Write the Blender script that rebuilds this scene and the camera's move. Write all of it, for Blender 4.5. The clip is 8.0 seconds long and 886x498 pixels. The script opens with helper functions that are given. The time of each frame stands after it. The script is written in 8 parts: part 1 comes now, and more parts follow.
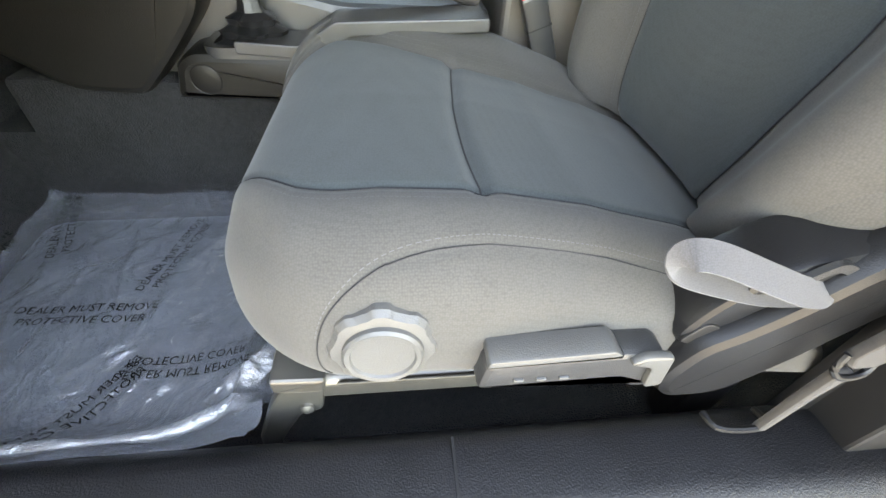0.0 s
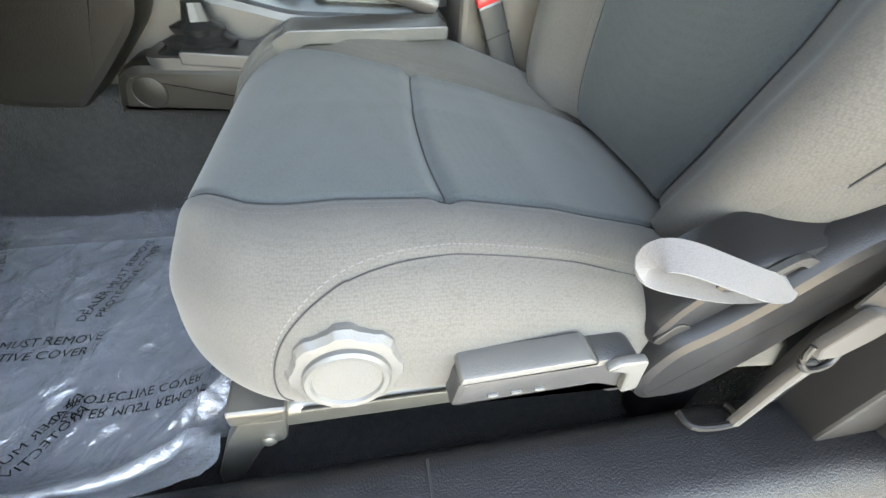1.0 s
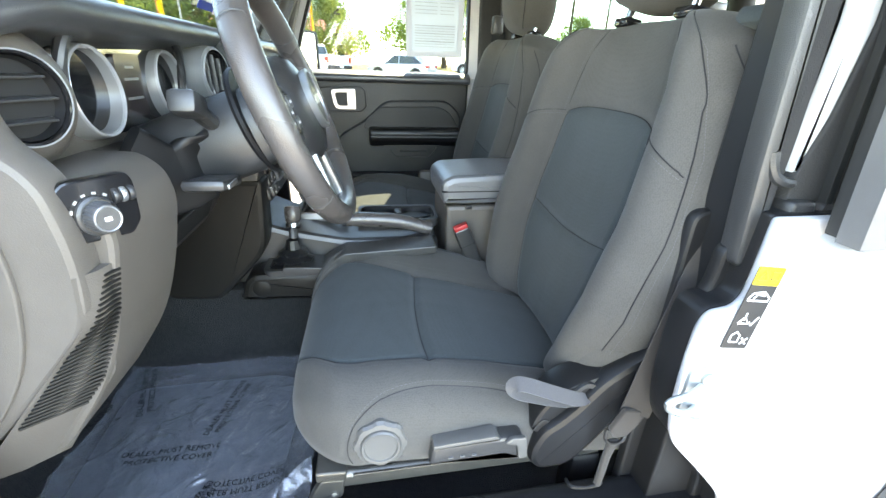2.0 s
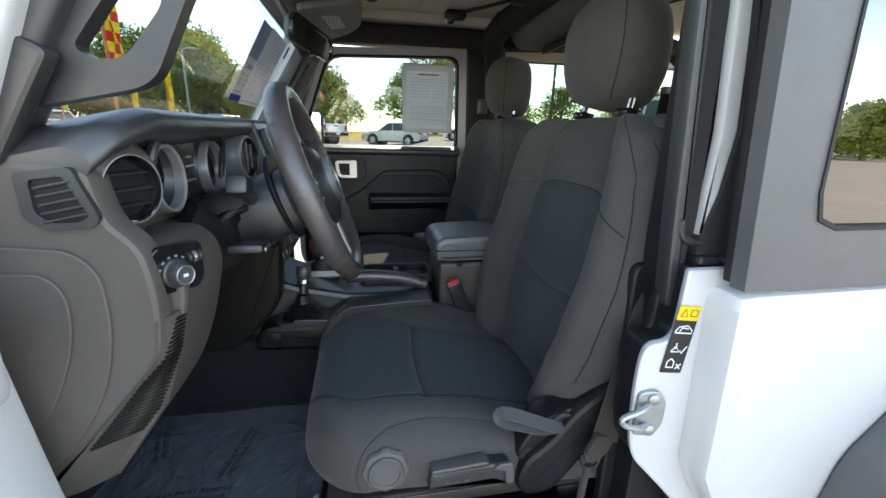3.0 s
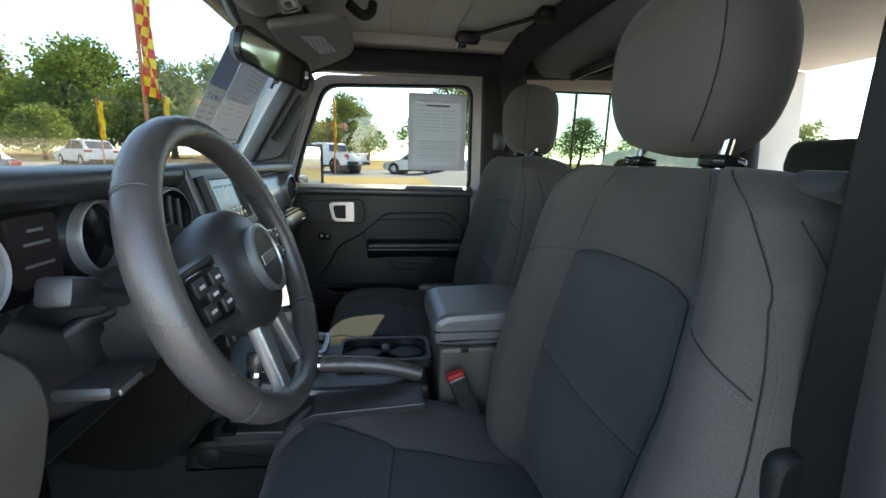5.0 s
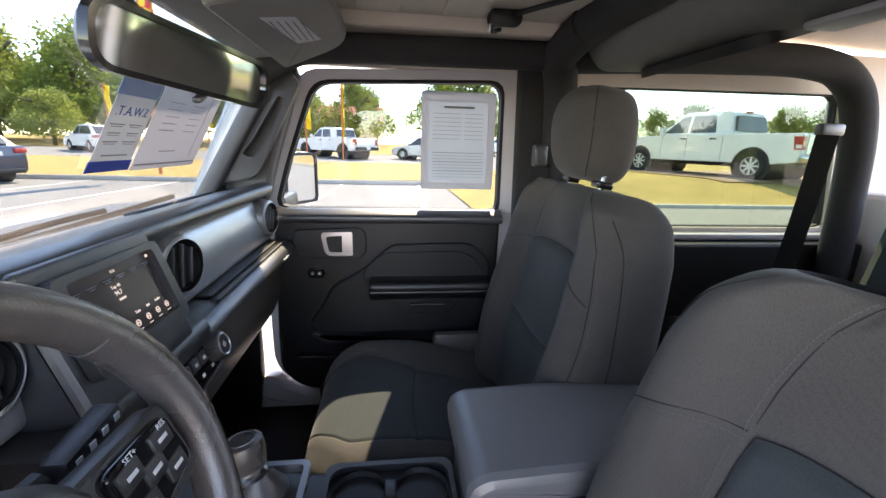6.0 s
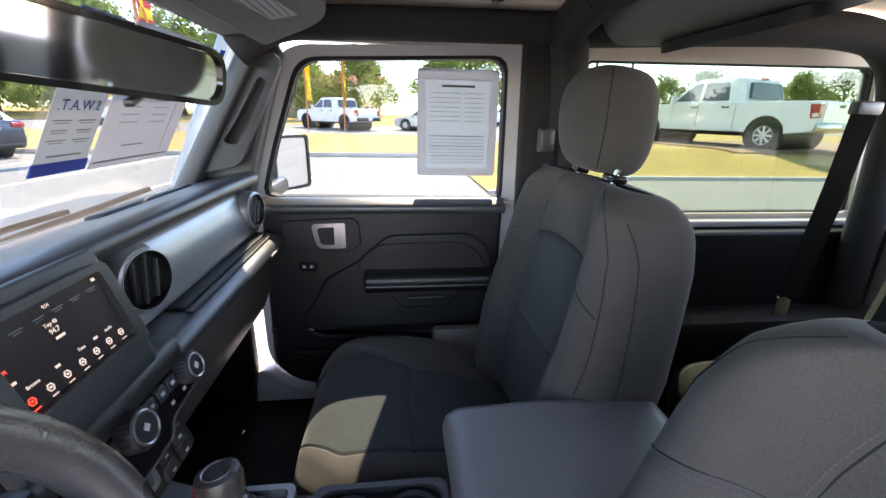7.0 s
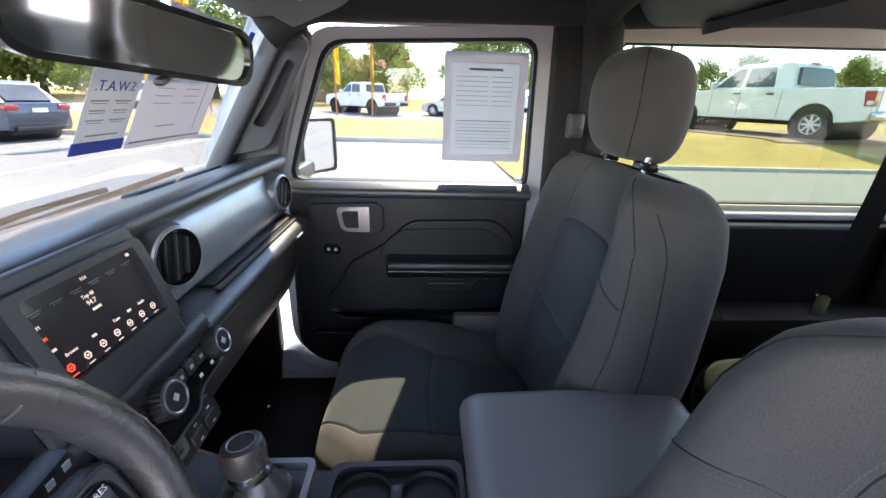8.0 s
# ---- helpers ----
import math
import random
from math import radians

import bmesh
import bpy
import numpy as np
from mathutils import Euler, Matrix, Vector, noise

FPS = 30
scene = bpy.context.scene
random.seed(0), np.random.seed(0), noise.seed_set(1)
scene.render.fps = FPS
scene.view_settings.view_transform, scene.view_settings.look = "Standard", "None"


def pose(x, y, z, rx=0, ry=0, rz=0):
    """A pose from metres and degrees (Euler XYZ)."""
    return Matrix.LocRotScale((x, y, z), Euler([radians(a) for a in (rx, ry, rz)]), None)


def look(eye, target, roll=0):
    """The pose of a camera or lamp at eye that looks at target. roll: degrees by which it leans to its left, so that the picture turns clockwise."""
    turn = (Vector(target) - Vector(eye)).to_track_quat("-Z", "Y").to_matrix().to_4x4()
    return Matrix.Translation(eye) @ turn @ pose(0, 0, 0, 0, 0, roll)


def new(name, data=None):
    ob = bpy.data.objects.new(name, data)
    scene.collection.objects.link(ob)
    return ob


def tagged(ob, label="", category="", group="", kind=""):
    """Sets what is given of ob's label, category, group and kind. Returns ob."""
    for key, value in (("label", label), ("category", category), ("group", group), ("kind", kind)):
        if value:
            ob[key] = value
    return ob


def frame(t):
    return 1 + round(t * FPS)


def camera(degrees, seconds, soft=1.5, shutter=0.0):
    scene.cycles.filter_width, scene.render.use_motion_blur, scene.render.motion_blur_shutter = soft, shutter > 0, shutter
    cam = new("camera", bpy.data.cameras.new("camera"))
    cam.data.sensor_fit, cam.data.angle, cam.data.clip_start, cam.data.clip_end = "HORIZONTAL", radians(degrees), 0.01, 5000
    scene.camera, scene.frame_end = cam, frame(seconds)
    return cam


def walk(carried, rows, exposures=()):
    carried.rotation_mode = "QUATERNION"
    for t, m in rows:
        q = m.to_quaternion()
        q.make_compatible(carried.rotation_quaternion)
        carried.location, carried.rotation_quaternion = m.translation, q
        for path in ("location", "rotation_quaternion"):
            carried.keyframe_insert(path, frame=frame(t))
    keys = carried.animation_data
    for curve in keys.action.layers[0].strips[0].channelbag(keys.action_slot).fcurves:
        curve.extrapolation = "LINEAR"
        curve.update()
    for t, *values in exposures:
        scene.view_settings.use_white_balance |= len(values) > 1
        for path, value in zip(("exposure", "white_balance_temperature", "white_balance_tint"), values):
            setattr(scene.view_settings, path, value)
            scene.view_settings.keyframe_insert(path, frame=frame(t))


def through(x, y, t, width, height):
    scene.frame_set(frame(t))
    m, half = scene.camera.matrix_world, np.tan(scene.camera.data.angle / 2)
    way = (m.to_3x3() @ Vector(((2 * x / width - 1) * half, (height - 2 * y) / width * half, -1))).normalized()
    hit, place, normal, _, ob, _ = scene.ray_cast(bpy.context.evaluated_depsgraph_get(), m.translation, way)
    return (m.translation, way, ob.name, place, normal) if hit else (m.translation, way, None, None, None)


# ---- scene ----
cam = camera(94.6, 8.0)
PATH = [
    (0, (0.071, -0.788, 1.055), (0.292, 0.652, -0.316), 4.4),
    (0.5, (0.075, -0.772, 1.04), (0.417, 0.638, -0.337), 5.9),
    (1, (0.077, -0.778, 1.047), (0.44, 0.673, -0.281), 5.3),
    (1.5, (0.072, -0.876, 1.163), (0.44, 0.752, 0.061), 3.7),
    (2, (0.06, -1.027, 1.274), (0.398, 0.77, 0.464), 2.0),
    (2.2, (0.04, -1.079, 1.3), (0.423, 0.746, 0.578), 2.7),
    (3.3, (0.036, -1.14, 1.309), (0.416, 0.755, 0.794), 1.4),
    (3.5, (0.037, -1.14, 1.308), (0.414, 0.759, 0.807), 1.4),
    (4, (0.041, -1.131, 1.307), (0.387, 0.782, 0.838), 1.2),
    (4.5, (0.098, -1.061, 1.316), (0.412, 0.866, 0.884), 1.0),
    (4.7, (0.124, -1.001, 1.324), (0.429, 0.931, 0.908), 1.3),
    (5.8, (0.125, -0.553, 1.421), (0.379, 1.377, 0.962), 1.8),
    (6, (0.132, -0.521, 1.44), (0.38, 1.402, 0.95), 1.7),
    (6.5, (0.146, -0.467, 1.473), (0.397, 1.436, 0.91), 1.5),
    (7, (0.157, -0.44, 1.475), (0.383, 1.447, 0.853), 1.3),
    (7.5, (0.162, -0.433, 1.475), (0.348, 1.442, 0.805), 1.3),
    (8, (0.161, -0.438, 1.472), (0.27, 1.438, 0.786), 1.7),
]
# exposure on the way: bright down at the seat side, darker on the whole cabin
EXPOSURES = [(0.0, 5.55, 17000, 15), (0.5, 5.65, 17000, 14), (1.2, 5.85, 16500, 13), (1.6, 5.8, 14000, 12), (2.0, 5.12, 11500, 10), (2.2, 4.4, 11500, 10), (3.3, 3.28, 10700, 12), (4.7, 3.32, 10200, 8), (5.8, 4.05, 10300, 25), (6.6, 4.18, 10000, 26), (7.1, 4.25, 9600, 25), (8.0, 4.32, 9500, 25)]

walk(cam, [(t, look(eye, target, roll)) for t, eye, target, roll in PATH], EXPOSURES)

# ---- light ----
SUN = Vector((0.20, 0.89, 1.02)).normalized()
world = bpy.data.worlds.new("sky")
scene.world = world
world.use_nodes = True
wn = world.node_tree.nodes
sky = wn.new("ShaderNodeTexSky")
sky.sky_type = "NISHITA"
sky.sun_disc = False
sky.sun_elevation = math.asin(SUN.z)
sky.sun_rotation = math.atan2(SUN.x, SUN.y)
sky.altitude = 2000
sky.air_density, sky.dust_density, sky.ozone_density = 1.0, 0.0, 3.5
world.node_tree.links.new(sky.outputs[0], wn["Background"].inputs[0])
wn["Background"].inputs[1].default_value = 0.15
sun = new("sun", bpy.data.lights.new("sun", "SUN"))
sun.data.energy, sun.data.angle, sun.data.color = 1.8, radians(0.55), (1.0, 0.95, 0.88)
sun.matrix_world = look(SUN * 40, (0, 0, 0))


# ---- materials ----
def material(name, color, rough=0.6, metal=0.0, scale=40.0, vary=0.12, bump=0.0, fine=0.0, bscale=None, coat=0.0, spec=None, emit=0.0, alpha=None):
    """Procedural surface: two scales of colour change, roughness wear and relief."""
    m = bpy.data.materials.new(name)
    m.use_nodes = True
    nt, n = m.node_tree, m.node_tree.nodes
    b = n["Principled BSDF"]
    co = n.new("ShaderNodeTexCoord")
    big = n.new("ShaderNodeTexNoise")
    big.inputs["Scale"].default_value, big.inputs["Detail"].default_value = scale * 0.15, 3
    small = n.new("ShaderNodeTexNoise")
    small.inputs["Scale"].default_value, small.inputs["Detail"].default_value = scale, 5
    for k in (big, small):
        nt.links.new(co.outputs["Object"], k.inputs["Vector"])
    mixf = n.new("ShaderNodeMath")
    mixf.operation = "ADD"
    nt.links.new(big.outputs["Fac"], mixf.inputs[0])
    nt.links.new(small.outputs["Fac"], mixf.inputs[1])
    ramp = n.new("ShaderNodeMapRange")
    ramp.inputs["From Min"].default_value, ramp.inputs["From Max"].default_value = 0.6, 1.4
    ramp.inputs["To Min"].default_value, ramp.inputs["To Max"].default_value = 1 - vary, 1 + vary
    nt.links.new(mixf.outputs[0], ramp.inputs["Value"])
    mul = n.new("ShaderNodeVectorMath")
    mul.operation = "SCALE"
    mul.inputs[0].default_value = color
    nt.links.new(ramp.outputs[0], mul.inputs["Scale"])
    nt.links.new(mul.outputs[0], b.inputs["Base Color"])
    rr = n.new("ShaderNodeMapRange")
    rr.inputs["To Min"].default_value, rr.inputs["To Max"].default_value = max(0.02, rough - 0.08), min(1, rough + 0.08)
    nt.links.new(big.outputs["Fac"], rr.inputs["Value"])
    nt.links.new(rr.outputs[0], b.inputs["Roughness"])
    b.inputs["Metallic"].default_value = metal
    b.inputs["Coat Weight"].default_value = coat
    if spec is not None:
        b.inputs["Specular IOR Level"].default_value = spec
    if emit:
        b.inputs["Emission Color"].default_value = (*color, 1)
        b.inputs["Emission Strength"].default_value = emit
    if alpha is not None:
        b.inputs["Alpha"].default_value = alpha
    if bump:
        bn = n.new("ShaderNodeTexNoise")
        bn.inputs["Scale"].default_value, bn.inputs["Detail"].default_value = bscale or scale * 4, 3
        nt.links.new(co.outputs["Object"], bn.inputs["Vector"])
        bp = n.new("ShaderNodeBump")
        bp.inputs["Strength"].default_value, bp.inputs["Distance"].default_value = bump, fine or 0.002
        nt.links.new(bn.outputs["Fac"], bp.inputs["Height"])
        nt.links.new(bp.outputs[0], b.inputs["Normal"])
    return m


def fabric(name, color, size, sheen=0.25):
    """Woven seat cloth: small raised knots as relief, their light and shade faintly put into the colour."""
    m = material(name, color, 0.9, 0, 25, 0.10)
    nt, n = m.node_tree, m.node_tree.nodes
    b = n["Principled BSDF"]
    co = n["Texture Coordinate"]
    add = n.new("ShaderNodeTexVoronoi")
    add.inputs["Scale"].default_value, add.inputs["Randomness"].default_value = size, 0.6
    nt.links.new(co.outputs["Object"], add.inputs["Vector"])
    bp = n.new("ShaderNodeBump")
    bp.inputs["Strength"].default_value, bp.inputs["Distance"].default_value = -0.45, 0.0006
    nt.links.new(add.outputs[0], bp.inputs["Height"])
    nt.links.new(bp.outputs[0], b.inputs["Normal"])
    # colour carries the light: threads that catch it lighter, gaps between them darker
    tone = n.new("ShaderNodeMapRange")
    tone.inputs["To Min"].default_value, tone.inputs["To Max"].default_value = 1.16, 0.74
    nt.links.new(add.outputs[0], tone.inputs["Value"])
    thread = n.new("ShaderNodeVectorMath")
    thread.operation = "SCALE"
    nt.links.new(n["Vector Math"].outputs[0], thread.inputs[0])
    nt.links.new(tone.outputs[0], thread.inputs["Scale"])
    nt.links.new(thread.outputs[0], b.inputs["Base Color"])
    b.inputs["Sheen Weight"].default_value = sheen
    b.inputs["Sheen Roughness"].default_value = 0.5
    b.inputs["Specular IOR Level"].default_value = 0.25
    return m


def glass_mat(name, tint=(1, 1, 1), rough=0.0, shine=0.6, least=0.03):
    """Thin pane: mostly clear, with a faint mirror coat."""
    m = bpy.data.materials.new(name)
    m.use_nodes = True
    nt, n = m.node_tree, m.node_tree.nodes
    n.remove(n["Principled BSDF"])
    tr = n.new("ShaderNodeBsdfTransparent")
    tr.inputs[0].default_value = (*tint, 1)
    gl = n.new("ShaderNodeBsdfGlossy")
    gl.inputs["Roughness"].default_value = rough
    fr = n.new("ShaderNodeLayerWeight")
    pw = n.new("ShaderNodeMath")
    pw.operation = "POWER"
    pw.inputs[1].default_value = 4.0
    nt.links.new(fr.outputs["Facing"], pw.inputs[0])
    ma = n.new("ShaderNodeMath")
    ma.operation = "MULTIPLY_ADD"
    ma.inputs[1].default_value, ma.inputs[2].default_value = shine, least
    nt.links.new(pw.outputs[0], ma.inputs[0])
    mx = n.new("ShaderNodeMixShader")
    nt.links.new(ma.outputs[0], mx.inputs[0])
    nt.links.new(tr.outputs[0], mx.inputs[1])
    nt.links.new(gl.outputs[0], mx.inputs[2])
    nt.links.new(mx.outputs[0], n["Material Output"].inputs[0])
    return m


WHITE = material("white_body_paint", (0.62, 0.62, 0.62), 0.25, 0, 6, 0.02, coat=0.6)
WHITE_IN = material("white_inner_paint", (0.57, 0.56, 0.57), 0.4, 0, 10, 0.03, coat=0.2)
PLASTIC = material("black_grained_plastic", (0.026, 0.026, 0.027), 0.36, 0, 30, 0.15, 0.35, 0.0012, 900)
SOFT = material("soft_dash_skin", (0.044, 0.045, 0.048), 0.32, 0, 25, 0.12, 0.3, 0.001, 1100)
TRIM = material("grey_black_lower_trim", (0.104, 0.090, 0.079), 0.4, 0, 25, 0.12, 0.35, 0.0012, 800)
BEZEL = material("dark_metal_grey_dash_face", (0.37, 0.375, 0.375), 0.30, 0.5, 18, 0.08, 0.1, 0.0006, 1500)
# black parts, and closed sheets whose black stands for shade in openings
DARK = material("deep_black_plastic_and_shade", (0.007, 0.007, 0.008), 0.5, 0, 30, 0.15)
GLOSS = material("gloss_black", (0.01, 0.01, 0.011), 0.12, 0, 20, 0.1, coat=0.4)
CHROME = material("satin_chrome", (0.55, 0.56, 0.57), 0.22, 1.0, 30, 0.05)
BRIGHT = material("bright_satin_trim", (0.50, 0.51, 0.52), 0.3, 0.45, 30, 0.05)
SILVER = material("silver_paint_trim", (0.42, 0.43, 0.44), 0.35, 0.8, 30, 0.06)
STEEL = material("zinc_steel", (0.17, 0.16, 0.145), 0.4, 0.8, 60, 0.15)
RUBBER = material("black_rubber_seal", (0.012, 0.012, 0.012), 0.7, 0, 50, 0.15)
SEALBROWN = material("brown_black_seal_rubber", (0.040, 0.034, 0.032), 0.5, 0, 50, 0.15)
SILLP = material("black_sill_plastic", (0.011, 0.011, 0.0125), 0.40, 0, 30, 0.30, 0.6, 0.0012, 700, spec=0.30)
CONSOLE = material("black_console_plastic", (0.011, 0.010, 0.009), 0.38, 0, 25, 0.12, 0.35, 0.0012, 800, spec=0.28)
KNOBP = material("grey_black_knob_plastic", (0.085, 0.082, 0.078), 0.36, 0, 25, 0.12, 0.3, 0.001, 900, spec=0.8)
SHIELD = material("black_moulded_seat_shield", (0.011, 0.011, 0.012), 0.33, 0, 25, 0.15, 0.25, 0.0008, 900, spec=0.35)
ZINC = material("pale_zinc_plate", (0.38, 0.40, 0.40), 0.38, 0.7, 40, 0.12, 0.2, 0.0006, 500)
DOORP = material("black_door_panel_plastic", (0.010, 0.010, 0.011), 0.38, 0, 30, 0.15, 0.35, 0.0012, 900)
LEATHER = material("black_wheel_leather", (0.074, 0.064, 0.060), 0.28, 0, 60, 0.15, 0.35, 0.0012, 700)
VINYL = material("black_armrest_vinyl", (0.135, 0.137, 0.142), 0.30, 0, 400, 0.04, 0.3, 0.001, 900)
for k in VINYL.node_tree.nodes["Principled BSDF"].inputs["Roughness"].links[:]:
    VINYL.node_tree.links.remove(k)
VINYL.node_tree.nodes["Principled BSDF"].inputs["Roughness"].default_value = 0.33
for m in (PLASTIC, SOFT, LEATHER, VINYL):
    m.node_tree.nodes["Principled BSDF"].inputs["Specular IOR Level"].default_value = 0.85
INSERT = fabric("charcoal_seat_insert_cloth", (0.039, 0.048, 0.050), 560, 0.15)
BOLSTER = fabric("dark_grey_seat_bolster_cloth", (0.072, 0.067, 0.062), 600, 0.12)
WEB = fabric("grey_belt_webbing", (0.044, 0.037, 0.033), 900, 0.2)
BELT = fabric("black_belt_webbing", (0.018, 0.018, 0.019), 900, 0.15)
STRAP = fabric("grey_pull_strap_webbing", (0.078, 0.075, 0.079), 900, 0.2)
THREAD = material("grey_stitch_thread", (0.088, 0.088, 0.088), 0.8, 0, 60, 0.1)
SEAM = material("dark_seam_gap", (0.014, 0.014, 0.016), 0.95, 0, 60, 0.1)
CARPET = material("black_floor_carpet", (0.017, 0.0175, 0.019), 1.0, 0, 120, 0.45, 1.0, 0.004, 420)
MAT_RIB = material("ribbed_black_floor_mat", (0.15, 0.16, 0.18), 0.85, 0, 60, 0.25, 0.6, 0.003, 260)
LINER = material("tan_white_headliner", (0.66, 0.60, 0.52), 0.85, 0, 15, 0.06, 0.3, 0.002, 300)
LINER_GREY = material("grey_cloth_pad", (0.20, 0.20, 0.19), 0.9, 0, 30, 0.08, 0.4, 0.0015, 600)
PADBAR = material("black_roll_bar_pad", (0.026, 0.026, 0.027), 0.85, 0, 40, 0.15, 0.4, 0.0015, 500)
HARDTOP = material("charcoal_hardtop_plastic", (0.102, 0.100, 0.102), 0.48, 0, 30, 0.1, 0.3, 0.001, 1200)
PAPER = material("white_window_paper", (0.66, 0.67, 0.70), 0.7, 0, 30, 0.03)
PAPER_FORM = material("white_printed_form", (0.52, 0.57, 0.63), 0.7, 0, 30, 0.03)
PAPER_GREY = material("pale_paper_back", (0.55, 0.56, 0.60), 0.7, 0, 30, 0.03)
INK = material("grey_print_ink", (0.22, 0.23, 0.25), 0.8)
BLUE = material("blue_print_band", (0.05, 0.10, 0.38), 0.6)
PALEBLUE = material("pale_blue_print", (0.30, 0.42, 0.62), 0.6)
YELLOW = material("yellow_label", (0.85, 0.55, 0.02), 0.5)
BLACKLAB = material("black_label", (0.012, 0.012, 0.013), 0.45)
LABELINK = material("white_label_ink", (0.75, 0.75, 0.75), 0.5)
RED = material("red_release_button", (0.55, 0.02, 0.02), 0.4)
SCREEN = material("dark_touch_screen", (0.045, 0.034, 0.035), 0.22, 0, 4, 0.2, coat=0.3)
GLOW = material("lit_screen_symbol", (0.55, 0.52, 0.52), 0.5, emit=0.07)
GLOWRED = material("lit_red_symbol", (0.75, 0.06, 0.04), 0.5, emit=0.15)
MIRROR = material("mirror_silver", (0.88, 0.89, 0.9), 0.02, 1.0, 5, 0.0)
GLASS = glass_mat("window_glass", (0.53, 0.58, 0.59))
TINT_LIGHT = glass_mat("lightly_tinted_quarter_glass", (0.40, 0.475, 0.43))
TINT = glass_mat("tinted_quarter_glass", (0.10, 0.11, 0.11), 0.0, 0.8, 0.26)


def film_mat(name):
    """Thin crinkled clear plastic film."""
    m = glass_mat(name, (0.90, 0.93, 0.96), 0.06, 1.0, 0.30)
    nt, n = m.node_tree, m.node_tree.nodes
    co = n.new("ShaderNodeTexCoord")
    ns = n.new("ShaderNodeTexNoise")
    ns.inputs["Scale"].default_value, ns.inputs["Detail"].default_value, ns.inputs["Distortion"].default_value = 20, 6, 1.2
    nt.links.new(co.outputs["Object"], ns.inputs["Vector"])
    bp = n.new("ShaderNodeBump")
    bp.inputs["Strength"].default_value, bp.inputs["Distance"].default_value = 0.9, 0.016
    nt.links.new(ns.outputs["Fac"], bp.inputs["Height"])
    for k in n:
        if k.type in ("BSDF_GLOSSY", "LAYER_WEIGHT"):
            nt.links.new(bp.outputs[0], k.inputs["Normal"])
    return m


FILM = film_mat("clear_protective_film")


def hazy(m, amount, color, through=False):
    """Mix some diffuse haze, or light let through a sheet, into a material."""
    nt, n = m.node_tree, m.node_tree.nodes
    out = n["Material Output"]
    was = out.inputs[0].links[0].from_socket
    d = n.new("ShaderNodeBsdfTranslucent" if through else "ShaderNodeBsdfDiffuse")
    d.inputs[0].default_value = (*color, 1)
    mx = n.new("ShaderNodeMixShader")
    mx.inputs[0].default_value = amount
    nt.links.new(was, mx.inputs[1])
    nt.links.new(d.outputs[0], mx.inputs[2])
    nt.links.new(mx.outputs[0], out.inputs[0])


hazy(FILM, 0.22, (0.52, 0.57, 0.64))
hazy(PAPER, 0.28, (0.54, 0.58, 0.61), True)
hazy(PAPER_FORM, 0.22, (0.36, 0.42, 0.48), True)
hazy(PAPER_GREY, 0.38, (0.62, 0.64, 0.68), True)
hazy(PALEBLUE, 0.5, (0.30, 0.42, 0.62), True)
hazy(BLUE, 0.45, (0.12, 0.24, 0.62), True)
hazy(INK, 0.3, (0.34, 0.35, 0.38), True)


# ---- mesh helpers ----
def part(name, bm, mat, parent=None, label="", crease=35, kind=""):
    """Link a bmesh as one mesh object, shaded smooth but for its sharp edges."""
    bmesh.ops.recalc_face_normals(bm, faces=bm.faces)
    for f in bm.faces:
        f.smooth = True
    for e in bm.edges:
        if len(e.link_faces) == 2:
            turn = e.calc_face_angle(0)
            small, large = sorted(f.calc_area() for f in e.link_faces)
            if turn > radians(crease) or (turn > radians(9) and large > 15 * small):
                e.smooth = False
    me = bpy.data.meshes.new(name)
    bm.to_mesh(me)
    bm.free()
    me.materials.append(mat)
    ob = new(name, me)
    if parent:
        ob.parent = parent
    return tagged(ob, label, kind=kind)


def thing(name, label, category, group="", kind="", at=(0, 0, 0)):
    ob = new(name)
    ob.empty_display_size = 0.05
    ob.location = at
    return tagged(ob, label, category, group, kind)


def solo(name, bm, mat, label, category, group="", kind="", crease=35):
    ob = part(name, bm, mat, None, "", crease)
    return tagged(ob, label, category, group, kind)


def B():
    return bmesh.new()


def rbox(bm, c, s, r=0.0, m=None, seg=2):
    """Box of size s at c, edges rounded by r."""
    t = bmesh.new()
    bmesh.ops.create_cube(t, size=1)
    bmesh.ops.scale(t, vec=s, verts=t.verts)
    if r:
        bmesh.ops.bevel(t, geom=t.edges[:], offset=min(r, 0.49 * min(s)), segments=seg, profile=0.5, affect="EDGES")
    mm = Matrix.Translation(c) @ (m or Matrix())
    bmesh.ops.transform(t, matrix=mm, verts=t.verts)
    join(bm, t)
    return bm


def join(bm, t):
    vs = [bm.verts.new(v.co) for v in t.verts]
    t.verts.index_update()
    for f in t.faces:
        try:
            bm.faces.new([vs[v.index] for v in f.verts])
        except ValueError:
            pass
    t.free()


def rpoly(pts, r, n=4):
    """Polygon with rounded corners; r one radius or one for each corner."""
    out = []
    k = len(pts)
    rs = r if isinstance(r, (list, tuple)) else [r] * k
    for i in range(k):
        p, a, b = Vector(pts[i]), Vector(pts[i - 1]), Vector(pts[(i + 1) % k])
        if rs[i] <= 0:
            out.append(tuple(p))
            continue
        da, db = (a - p), (b - p)
        d = min(rs[i], da.length * 0.49, db.length * 0.49)
        pa, pb = p + da.normalized() * d, p + db.normalized() * d
        for j in range(n + 1):
            t = j / n
            out.append(tuple((1 - t) ** 2 * pa + 2 * t * (1 - t) * p + t * t * pb))
    return out


def resample(poly, n):
    """n points spread evenly along a closed polygon."""
    p = np.array([*poly, poly[0]], float)
    d = np.r_[0, np.cumsum(np.linalg.norm(np.diff(p, axis=0), axis=1))]
    s = np.linspace(0, d[-1], n, endpoint=False)
    return list(zip(*(np.interp(s, d, p[:, i]) for i in range(p.shape[1]))))


